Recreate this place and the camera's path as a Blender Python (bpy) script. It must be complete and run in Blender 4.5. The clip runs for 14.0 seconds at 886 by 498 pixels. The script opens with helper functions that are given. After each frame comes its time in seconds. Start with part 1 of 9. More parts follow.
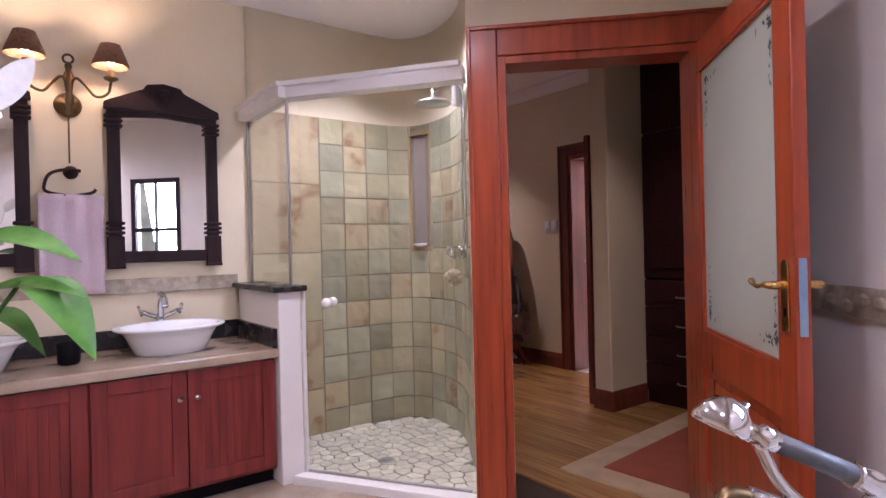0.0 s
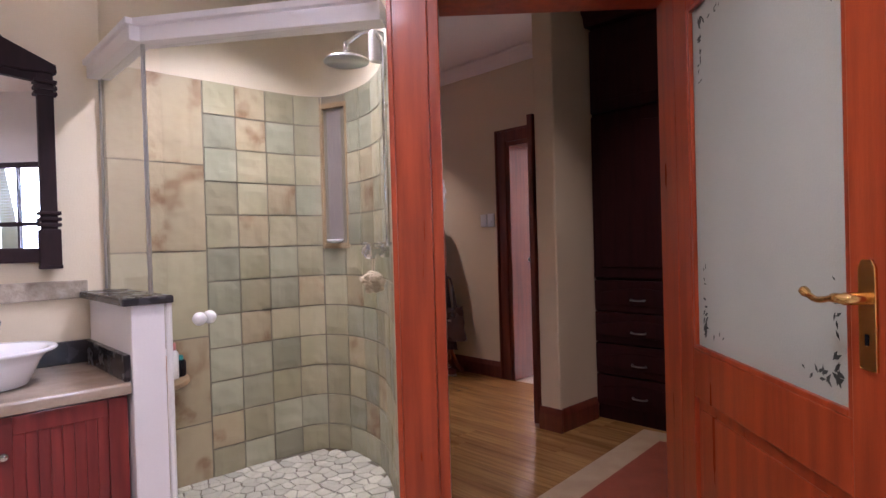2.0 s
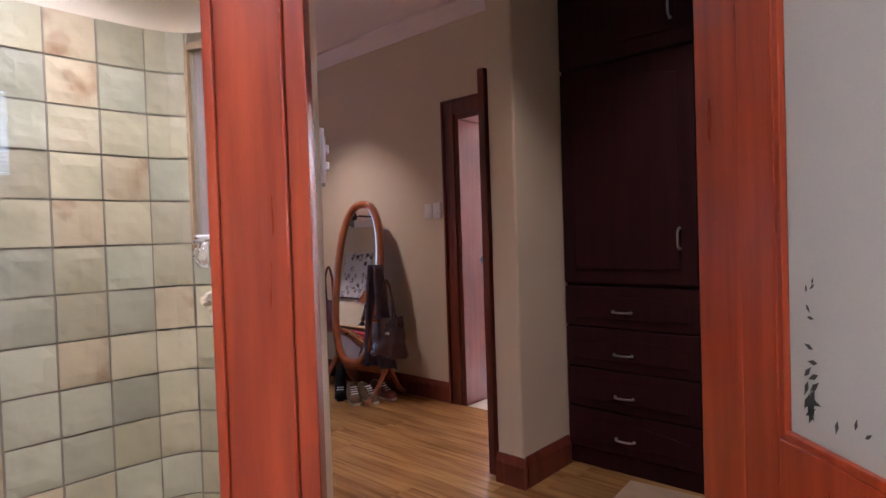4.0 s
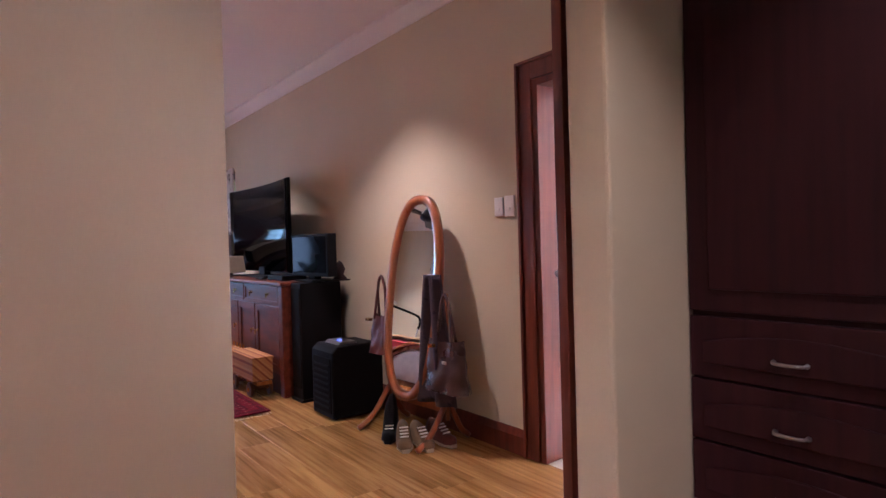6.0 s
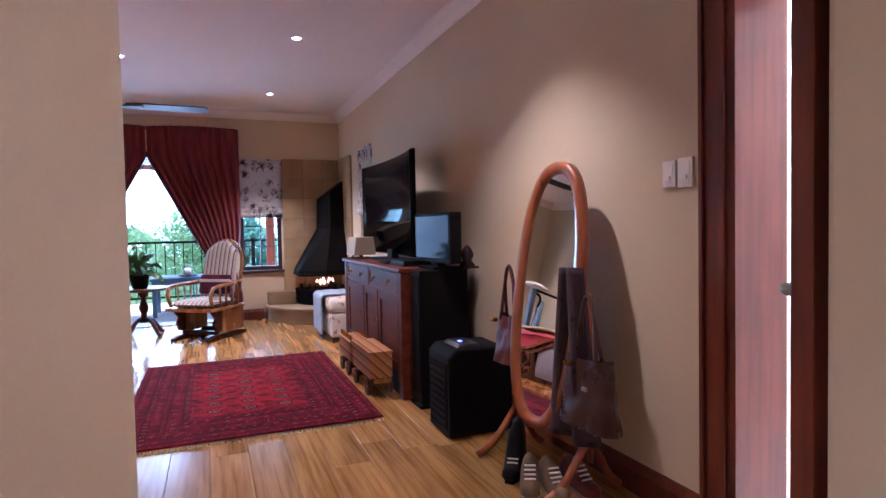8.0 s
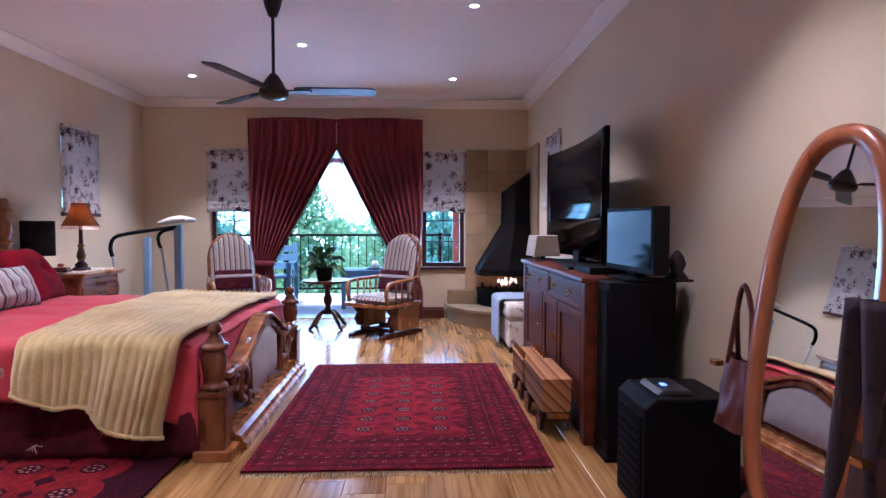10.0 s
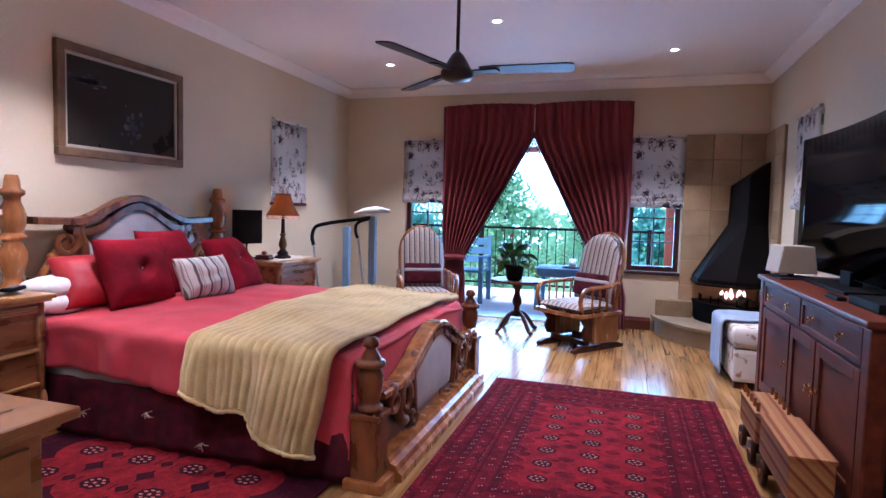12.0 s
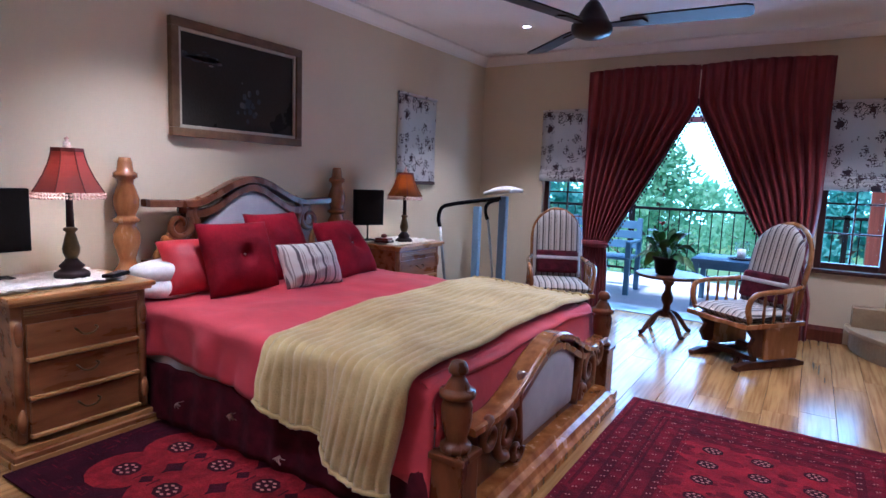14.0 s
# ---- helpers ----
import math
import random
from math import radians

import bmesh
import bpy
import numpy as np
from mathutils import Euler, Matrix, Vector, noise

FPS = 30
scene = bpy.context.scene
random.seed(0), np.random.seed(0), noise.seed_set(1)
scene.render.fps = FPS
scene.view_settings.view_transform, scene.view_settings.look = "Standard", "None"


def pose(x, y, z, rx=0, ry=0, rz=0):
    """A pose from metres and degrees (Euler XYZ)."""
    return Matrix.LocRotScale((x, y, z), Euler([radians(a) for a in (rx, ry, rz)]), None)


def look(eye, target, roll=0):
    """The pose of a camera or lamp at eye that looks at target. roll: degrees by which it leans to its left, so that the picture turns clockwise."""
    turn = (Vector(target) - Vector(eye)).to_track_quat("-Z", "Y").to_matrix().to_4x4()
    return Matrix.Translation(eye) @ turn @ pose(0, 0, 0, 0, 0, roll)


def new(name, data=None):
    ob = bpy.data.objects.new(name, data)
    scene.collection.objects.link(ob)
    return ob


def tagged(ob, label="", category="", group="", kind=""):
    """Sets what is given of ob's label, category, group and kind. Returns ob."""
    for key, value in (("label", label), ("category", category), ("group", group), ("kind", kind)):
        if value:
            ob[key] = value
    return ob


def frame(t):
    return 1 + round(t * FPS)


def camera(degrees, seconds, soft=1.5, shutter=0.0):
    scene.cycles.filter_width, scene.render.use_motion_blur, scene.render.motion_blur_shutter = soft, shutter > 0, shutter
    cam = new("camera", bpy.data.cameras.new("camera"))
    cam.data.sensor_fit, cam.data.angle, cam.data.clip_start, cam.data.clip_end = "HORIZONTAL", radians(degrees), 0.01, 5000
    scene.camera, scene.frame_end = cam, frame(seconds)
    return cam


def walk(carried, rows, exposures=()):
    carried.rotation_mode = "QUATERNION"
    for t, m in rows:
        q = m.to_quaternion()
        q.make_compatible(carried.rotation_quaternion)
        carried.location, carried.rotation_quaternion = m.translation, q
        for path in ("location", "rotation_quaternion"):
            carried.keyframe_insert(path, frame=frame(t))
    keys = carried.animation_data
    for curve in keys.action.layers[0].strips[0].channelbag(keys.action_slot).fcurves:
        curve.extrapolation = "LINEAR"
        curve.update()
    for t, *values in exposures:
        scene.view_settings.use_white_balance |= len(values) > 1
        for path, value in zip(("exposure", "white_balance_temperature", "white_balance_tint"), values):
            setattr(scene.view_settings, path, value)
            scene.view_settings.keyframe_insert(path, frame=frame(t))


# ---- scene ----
cam = camera(74.7, 14.0)
PATH = [
    (0, (0.125, 1.235, 1.192), (1.321, 2.838, 1.186), -1.4),
    (0.5, (0.21, 1.328, 1.194), (1.44, 2.906, 1.184), -1.5),
    (1, (0.316, 1.453, 1.194), (1.583, 3.0, 1.185), -1.4),
    (1.5, (0.428, 1.573, 1.186), (1.745, 3.079, 1.173), -1.5),
    (2, (0.569, 1.722, 1.186), (1.945, 3.173, 1.164), -1.6),
    (2.5, (0.735, 1.867, 1.182), (2.163, 3.266, 1.151), -1.8),
    (3, (0.93, 1.998, 1.182), (2.394, 3.36, 1.14), -1.9),
    (3.2, (1.0, 2.051, 1.184), (2.481, 3.394, 1.141), -1.9),
    (5.3, (1.849, 2.585, 1.179), (3.226, 4.035, 1.149), -1.9),
    (5.5, (1.923, 2.628, 1.165), (3.256, 4.119, 1.145), -1.9),
    (6, (2.11, 2.785, 1.169), (3.327, 4.371, 1.152), -1.6),
    (6.5, (2.281, 2.936, 1.154), (3.394, 4.598, 1.134), -1.3),
    (7, (2.416, 3.088, 1.16), (3.42, 4.817, 1.119), -1.1),
    (9.3, (2.917, 3.839, 1.189), (3.244, 5.811, 1.114), -0.5),
    (9.5, (2.936, 3.924, 1.183), (3.197, 5.906, 1.109), -0.2),
    (10, (2.967, 4.092, 1.181), (3.053, 6.089, 1.101), 0.0),
    (10.5, (2.987, 4.252, 1.181), (2.89, 6.248, 1.093), 0.4),
    (11, (3.009, 4.404, 1.21), (2.721, 6.38, 1.103), 0.8),
    (11.5, (3.006, 4.552, 1.24), (2.553, 6.497, 1.124), 1.1),
    (12, (3.0, 4.713, 1.254), (2.402, 6.617, 1.126), 1.5),
    (12.5, (3.003, 4.85, 1.273), (2.273, 6.705, 1.115), 1.6),
    (13, (3.009, 5.0, 1.302), (2.156, 6.799, 1.115), 1.8),
    (13.5, (3.004, 5.139, 1.325), (2.033, 6.875, 1.11), 2.0),
    (14, (2.963, 5.306, 1.342), (1.904, 6.986, 1.102), 2.0),
]
EXPOSURES = [(0.0, 0.66, 5550, 32), (3.0, 0.66, 5550, 29), (5.5, 1.62, 5400, 31), (7.0, 1.56, 5400, 31), (9.5, 1.50, 4850, 26), (11.5, 1.55, 4750, 23), (13.0, 1.30, 4560, 18), (14.0, 1.18, 4460, 16)]
walk(cam, [(t, look(eye, target, roll)) for t, eye, target, roll in PATH], EXPOSURES)

# ---- world, sun and lamps ----
world = bpy.data.worlds.new("world")
scene.world = world
world.use_nodes = True
sky = world.node_tree.nodes.new("ShaderNodeTexSky")
sky.sky_type, sky.sun_disc = "NISHITA", False
sky.sun_elevation, sky.sun_rotation = radians(67), radians(200)
back = world.node_tree.nodes["Background"]
back.inputs["Strength"].default_value = 0.15
world.node_tree.links.new(sky.outputs["Color"], back.inputs["Color"])

sun_data = bpy.data.lights.new("sun", "SUN")
sun_data.energy, sun_data.angle, sun_data.color = 5.0, radians(10), (1.0, 0.96, 0.9)
sun = new("sun", sun_data)
sun.matrix_basis = look((0, 0, 20), (2, 8, 0))

WARM = (1.0, 0.84, 0.68)


def spot_lamp(x, y, z, watts, size=95, blend=0.7, colour=WARM):
    d = bpy.data.lights.new("ceiling_spot", "SPOT")
    d.energy, d.spot_size, d.spot_blend, d.shadow_soft_size, d.color = watts, radians(size), blend, 0.035, colour
    ob = new("ceiling_spot", d)
    ob.location = (x, y, z)
    return ob


def point_lamp(x, y, z, watts, radius=0.03, colour=WARM):
    d = bpy.data.lights.new("point_lamp", "POINT")
    d.energy, d.shadow_soft_size, d.color = watts, radius, colour
    ob = new("point_lamp", d)
    ob.location = (x, y, z)
    return ob


def area_lamp(eye, target, width, height, watts, colour=(0.62, 0.82, 1.0)):
    d = bpy.data.lights.new("area_light", "AREA")
    d.shape, d.size, d.size_y, d.energy, d.color = "RECTANGLE", width, height, watts, colour
    ob = new("area_light", d)
    ob.matrix_basis = look(eye, target)
    return ob


CEIL = 2.76
# first four are in view, two follow wall scallops, last two are added unseen
DOWNLIGHTS = [(3.375, 8.31), (1.96, 9.275), (0.594, 10.378), (3.346, 10.393), (3.6, 6.0), (0.35, 7.2), (3.2, 3.05), (1.2, 5.6)]
for px, py in DOWNLIGHTS:
    spot_lamp(px, py, CEIL - 0.03, 24 if py < 4 else 68 if py < 5.8 else 50 if py < 6.5 else 80)
# area lamps for sky light at the balcony door, one window and both bathroom windows
area_lamp((1.93, 11.85, 1.2), (1.93, 8, 0.6), 1.5, 2.0, 34, (0.50, 0.76, 1.0))
area_lamp((3.29, 11.7, 0.98), (3.2, 8, 0.6), 0.5, 0.65, 4, (0.45, 0.78, 1.0))
area_lamp((-1.62, 4.53, 1.92), (0, 4.3, 1.6), 0.36, 0.62, 3, (0.62, 0.84, 1.0))
area_lamp((1.60, 1.00, 1.62), (0.4, 2.2, 1.2), 0.5, 0.78, 40, (0.85, 0.92, 1.0))
# shower downlight, then four added fill spots without fittings that brighten the bathroom
spot_lamp(1.80, 4.05, 2.6, 66, 124, 0.8, (1.0, 0.97, 0.93))
spot_lamp(0.55, 2.20, 2.6, 20, 165, 0.8, (1.0, 0.90, 0.84))
spot_lamp(0.05, 0.95, 2.6, 60, 165, 0.8, (1.0, 0.90, 0.86))
spot_lamp(1.05, 2.60, 2.6, 34, 150, 1.0, (1.0, 0.9, 0.78))
spot_lamp(0.2, 3.0, 2.6, 10, 120, 0.8, (1.0, 0.9, 0.78))

# ---- materials ----
def material(name, base, rough=0.5, metal=0.0, base2=None, scale=5.0, detail=5.0, stretch=(1, 1, 1), bump=0.15, bump_scale=80.0,
             vary=0.0, coat=0.0, lo=0.35, hi=0.65, sheen=0.0, transmission=0.0, ior=1.45, fine=0.12, gloss=0.5):
    """A surface: two colours mixed by a broad noise, a fine grain in colour and relief, and a shift from piece to piece."""
    m = bpy.data.materials.new(name)
    m.use_nodes = True
    t = m.node_tree
    n, k = t.nodes, t.links
    p = n["Principled BSDF"]
    base2 = base2 or tuple(c * 0.82 for c in base)
    co = n.new("ShaderNodeTexCoord")
    mp = n.new("ShaderNodeMapping")
    mp.inputs["Scale"].default_value = stretch
    k.new(co.outputs["Object"], mp.inputs["Vector"])
    src = mp.outputs["Vector"]
    info = n.new("ShaderNodeObjectInfo")
    if vary:
        off = n.new("ShaderNodeVectorMath")
        off.operation = "MULTIPLY_ADD"
        off.inputs[1].default_value = (17, 23, 31)
        k.new(info.outputs["Random"], off.inputs[0])
        k.new(src, off.inputs[2])
        src = off.outputs["Vector"]
    broad = n.new("ShaderNodeTexNoise")
    broad.inputs["Scale"].default_value, broad.inputs["Detail"].default_value = scale, detail
    k.new(src, broad.inputs["Vector"])
    ramp = n.new("ShaderNodeValToRGB")
    ramp.color_ramp.elements[0].position, ramp.color_ramp.elements[1].position = lo, hi
    ramp.color_ramp.elements[0].color, ramp.color_ramp.elements[1].color = (*base2, 1), (*base, 1)
    k.new(broad.outputs["Fac"], ramp.inputs["Fac"])
    grain = n.new("ShaderNodeTexNoise")
    grain.inputs["Scale"].default_value, grain.inputs["Detail"].default_value = bump_scale, 4
    k.new(src, grain.inputs["Vector"])
    hsv = n.new("ShaderNodeHueSaturation")
    val = n.new("ShaderNodeMapRange")
    val.inputs["To Min"].default_value, val.inputs["To Max"].default_value = 1 - fine, 1 + fine
    k.new(grain.outputs["Fac"], val.inputs["Value"])
    k.new(ramp.outputs["Color"], hsv.inputs["Color"])
    if vary:
        rv = n.new("ShaderNodeMapRange")
        rv.inputs["To Min"].default_value, rv.inputs["To Max"].default_value = 1 - vary, 1 + vary
        k.new(info.outputs["Random"], rv.inputs["Value"])
        mul = n.new("ShaderNodeMath")
        mul.operation = "MULTIPLY"
        k.new(rv.outputs["Result"], mul.inputs[0])
        k.new(val.outputs["Result"], mul.inputs[1])
        k.new(mul.outputs["Value"], hsv.inputs["Value"])
    else:
        k.new(val.outputs["Result"], hsv.inputs["Value"])
    k.new(hsv.outputs["Color"], p.inputs["Base Color"])
    rr = n.new("ShaderNodeMapRange")
    rr.inputs["To Min"].default_value, rr.inputs["To Max"].default_value = max(rough - 0.08, 0.02), min(rough + 0.1, 1)
    k.new(broad.outputs["Fac"], rr.inputs["Value"])
    if rough > 0.1:
        k.new(rr.outputs["Result"], p.inputs["Roughness"])
    else:
        p.inputs["Roughness"].default_value = rough
    p.inputs["Specular IOR Level"].default_value = gloss
    p.inputs["Metallic"].default_value = metal
    p.inputs["Coat Weight"].default_value = coat
    p.inputs["Coat Roughness"].default_value = 0.15
    p.inputs["Sheen Weight"].default_value = sheen
    p.inputs["Transmission Weight"].default_value = transmission
    p.inputs["IOR"].default_value = ior
    if bump:
        b = n.new("ShaderNodeBump")
        b.inputs["Strength"].default_value, b.inputs["Distance"].default_value = bump, 0.01
        k.new(grain.outputs["Fac"], b.inputs["Height"])
        k.new(b.outputs["Normal"], p.inputs["Normal"])
    return m


def glowing(name, colour, strength):
    m = bpy.data.materials.new(name)
    m.use_nodes = True
    p = m.node_tree.nodes["Principled BSDF"]
    p.inputs["Base Color"].default_value = (*colour, 1)
    p.inputs["Emission Color"].default_value, p.inputs["Emission Strength"].default_value = (*colour, 1), strength
    return m


def glass(name, tint=(0.95, 1, 0.98), rough=0.0):
    """Thin glass: mostly clear, with a mirror gloss that grows at a slant."""
    m = bpy.data.materials.new(name)
    m.use_nodes = True
    n, k = m.node_tree.nodes, m.node_tree.links
    clear, gloss, mix, fres = n.new("ShaderNodeBsdfTransparent"), n.new("ShaderNodeBsdfGlossy"), n.new("ShaderNodeMixShader"), n.new("ShaderNodeLayerWeight")
    power, lift = n.new("ShaderNodeMath"), n.new("ShaderNodeMath")
    power.operation, lift.operation = "POWER", "MULTIPLY_ADD"
    power.inputs[1].default_value, lift.inputs[1].default_value, lift.inputs[2].default_value = 5.0, 0.6, 0.035
    clear.inputs["Color"].default_value = (*tint, 1)
    gloss.inputs["Roughness"].default_value = rough
    fres.inputs["Blend"].default_value = 0.5
    k.new(fres.outputs["Facing"], power.inputs[0])
    k.new(power.outputs["Value"], lift.inputs[0])
    k.new(lift.outputs["Value"], mix.inputs["Fac"])
    k.new(clear.outputs["BSDF"], mix.inputs[1])
    k.new(gloss.outputs["BSDF"], mix.inputs[2])
    k.new(mix.outputs["Shader"], n["Material Output"].inputs["Surface"])
    return m


WALL_CREAM = material("wall_cream", (0.61, 0.51, 0.355), 0.75, base2=(0.575, 0.475, 0.325), scale=1.3, bump=0.03, bump_scale=120, fine=0.03)
WALL_BATH = material("wall_bath", (0.72, 0.63, 0.46), 0.7, base2=(0.68, 0.59, 0.425), scale=1.5, bump=0.1, bump_scale=140, fine=0.03)
WALL_WHITE = material("wall_white", (0.80, 0.77, 0.76), 0.6, base2=(0.76, 0.73, 0.72), scale=2, bump=0.08, bump_scale=140, fine=0.03)
CEILING = material("ceiling_paint", (0.80, 0.75, 0.72), 0.85, base2=(0.77, 0.72, 0.69), scale=0.8, bump=0.05, bump_scale=90, fine=0.03)
def plank_wood():
    """Oak laminate: long dark streaks and cathedral grain along y, a shift from board to board, a smooth satin top."""
    m = material("oak_laminate", (0.40, 0.225, 0.076), 0.19, base2=(0.24, 0.12, 0.037), scale=1.0, detail=6, stretch=(9, 1.1, 1), bump=0.008, bump_scale=30, vary=0.13, lo=0.30, hi=0.66, fine=0.05)
    n, k = m.node_tree.nodes, m.node_tree.links
    p = n["Principled BSDF"]
    co = [x for x in n if x.type == "TEX_COORD"][0]
    info = [x for x in n if x.type == "OBJECT_INFO"][0]
    off = n.new("ShaderNodeVectorMath")
    off.operation = "MULTIPLY_ADD"
    off.inputs[1].default_value = (3.1, 11.7, 0.0)
    k.new(info.outputs["Random"], off.inputs[0])
    k.new(co.outputs["Object"], off.inputs[2])
    mp = n.new("ShaderNodeMapping")
    mp.inputs["Scale"].default_value = (46, 1.6, 1)
    k.new(off.outputs["Vector"], mp.inputs["Vector"])
    streak = n.new("ShaderNodeTexNoise")
    streak.inputs["Scale"].default_value, streak.inputs["Detail"].default_value, streak.inputs["Distortion"].default_value = 1.0, 5, 0.15
    k.new(mp.outputs["Vector"], streak.inputs["Vector"])
    ramp = n.new("ShaderNodeValToRGB")
    ramp.color_ramp.elements[0].position, ramp.color_ramp.elements[1].position = 0.34, 0.56
    ramp.color_ramp.elements[0].color, ramp.color_ramp.elements[1].color = (0.62, 0.53, 0.45, 1), (1, 1, 1, 1)
    k.new(streak.outputs["Fac"], ramp.inputs["Fac"])
    src = [l for l in k if l.to_socket == p.inputs["Base Color"]][0].from_socket
    mix = n.new("ShaderNodeMixRGB")
    mix.blend_type = "MULTIPLY"
    mix.inputs["Fac"].default_value = 0.85
    k.new(src, mix.inputs[1])
    k.new(ramp.outputs["Color"], mix.inputs[2])
    k.new(mix.outputs["Color"], p.inputs["Base Color"])
    return m


WOOD_FLOOR = plank_wood()
JOINT = material("floor_joint", (0.06, 0.035, 0.02), 0.8)
RED_WOOD = material("red_meranti", (0.40, 0.066, 0.016), 0.3, base2=(0.25, 0.034, 0.009), scale=3, stretch=(8, 8, 0.6), bump=0.05, bump_scale=60, coat=0.25)
DARK_RED_WOOD = material("dark_red_wood", (0.16, 0.035, 0.018), 0.35, base2=(0.09, 0.018, 0.01), scale=3, stretch=(8, 8, 0.6), bump=0.06, bump_scale=60, coat=0.2)
WARDROBE_WOOD = material("dark_mahogany", (0.034, 0.0072, 0.0085), 0.5, base2=(0.021, 0.0048, 0.006), scale=3, stretch=(9, 9, 0.6), bump=0.05, bump_scale=60, coat=0.0, gloss=0.22)
VANITY_WOOD = material("cherry_vanity", (0.22, 0.028, 0.022), 0.38, base2=(0.14, 0.016, 0.014), scale=3, stretch=(9, 9, 0.6), bump=0.05, bump_scale=60, coat=0.2)
HONEY_WOOD = material("honey_oak", (0.36, 0.145, 0.038), 0.24, base2=(0.20, 0.065, 0.016), scale=3, stretch=(5, 5, 1.2), bump=0.05, bump_scale=50, coat=0.5)
BED_WOOD = material("bed_teak", (0.185, 0.062, 0.020), 0.28, base2=(0.085, 0.024, 0.009), scale=4, stretch=(3, 3, 1.2), bump=0.05, bump_scale=50, coat=0.3, gloss=0.4)
SIDEBOARD_WOOD = material("rosewood", (0.145, 0.034, 0.015), 0.42, base2=(0.075, 0.015, 0.007), scale=3, stretch=(5, 1.0, 5), bump=0.05, bump_scale=60, coat=0.0, gloss=0.16)
TABLE_WOOD = material("walnut_table", (0.09, 0.035, 0.018), 0.42, base2=(0.05, 0.018, 0.01), scale=4, stretch=(3, 3, 1), bump=0.05, bump_scale=60, coat=0.0, gloss=0.12)
WINDOW_WOOD = material("dark_window_wood", (0.060, 0.016, 0.011), 0.4, base2=(0.035, 0.009, 0.007), scale=3, stretch=(8, 8, 0.6), bump=0.05, bump_scale=60)
EBONY = material("dark_carved_wood", (0.022, 0.008, 0.009), 0.6, base2=(0.014, 0.005, 0.006), scale=6, stretch=(6, 6, 1), bump=0.15, bump_scale=70, gloss=0.3)
BLACK = material("black_plastic", (0.006, 0.0055, 0.006), 0.6, base2=(0.0045, 0.004, 0.005), bump=0.04, gloss=0.12)
BLACK_METAL = material("black_steel", (0.006, 0.0055, 0.0055), 0.7, base2=(0.009, 0.0075, 0.007), bump=0.08, gloss=0.06)
SCREEN = material("dark_screen", (0.004, 0.004, 0.005), 0.07, bump=0.0, fine=0.0, gloss=0.02)
CHROME = material("chrome", (0.75, 0.76, 0.78), 0.08, 1.0, base2=(0.7, 0.71, 0.73), bump=0.02)
BRASS = material("brass", (0.72, 0.47, 0.17), 0.2, 1.0, base2=(0.6, 0.36, 0.12), bump=0.05)
OLD_BRASS = material("aged_brass", (0.20, 0.14, 0.07), 0.35, 1.0, base2=(0.10, 0.065, 0.035), bump=0.1)
STEEL = material("brushed_steel", (0.5, 0.5, 0.5), 0.3, 1.0, bump=0.05)
CERAMIC = material("white_ceramic", (0.80, 0.81, 0.84), 0.1, base2=(0.78, 0.79, 0.82), bump=0.0, fine=0.01, coat=0.4)
WHITE_PLASTIC = material("white_plastic", (0.75, 0.73, 0.70), 0.35, base2=(0.72, 0.70, 0.67), bump=0.02, fine=0.02)
STONE_TOP = material("beige_marble", (0.42, 0.33, 0.25), 0.22, base2=(0.33, 0.25, 0.18), scale=7, bump=0.02, bump_scale=90, coat=0.3)
BLACK_SLATE = material("black_granite", (0.025, 0.022, 0.024), 0.25, base2=(0.015, 0.013, 0.014), scale=20, bump=0.05)
SLATE_TILE = material("slate_tile", (0.43, 0.375, 0.235), 0.45, base2=(0.31, 0.285, 0.17), scale=3.2, detail=8, bump=0.6, bump_scale=16, vary=0.22, lo=0.36, hi=0.68)
SLATE_GREEN = material("slate_tile_green", (0.385, 0.365, 0.25), 0.42, base2=(0.29, 0.285, 0.19), scale=3.6, detail=8, bump=0.6, bump_scale=16, vary=0.20, lo=0.36, hi=0.68)
SLATE_STAIN = material("slate_tile_rust", (0.43, 0.35, 0.21), 0.45, base2=(0.26, 0.155, 0.075), scale=5.5, detail=8, bump=0.6, bump_scale=16, vary=0.15, lo=0.34, hi=0.46)
GROUT = material("grout", (0.22, 0.19, 0.135), 0.9, bump=0.2)
PEBBLE = material("mosaic_marble", (0.72, 0.69, 0.58), 0.35, base2=(0.58, 0.56, 0.44), scale=9, bump=0.1, bump_scale=60, vary=0.16)
SANDSTONE = material("sandstone", (0.38, 0.27, 0.15), 0.8, base2=(0.28, 0.185, 0.095), scale=3, bump=0.3, bump_scale=45, vary=0.22)
DADO = material("carved_border", (0.44, 0.38, 0.30), 0.7, base2=(0.27, 0.22, 0.16), scale=22, bump=0.5, bump_scale=45)
MIRROR = material("mirror_silver", (0.86, 0.87, 0.86), 0.008, 1.0, base2=(0.86, 0.87, 0.86), bump=0.0, fine=0.0)
CLEAR = glass("clear_glass", (0.985, 0.992, 0.985))
PANE = glass("window_glass", (0.96, 1, 1))
FROST = material("frosted_glass", (0.46, 0.49, 0.43), 0.5, base2=(0.41, 0.44, 0.38), scale=2, bump=0.1, bump_scale=200, fine=0.03)
ETCH = material("etched_leaves", (0.05, 0.06, 0.05), 0.6)
DUVET = material("coral_cotton", (0.50, 0.040, 0.058), 0.72, base2=(0.40, 0.030, 0.045), scale=4, bump=0.4, bump_scale=8, sheen=0.1)
VELVET = material("crimson_velvet", (0.24, 0.006, 0.017), 0.85, base2=(0.13, 0.004, 0.010), scale=5, bump=0.15, bump_scale=60, sheen=0.0, gloss=0.15)
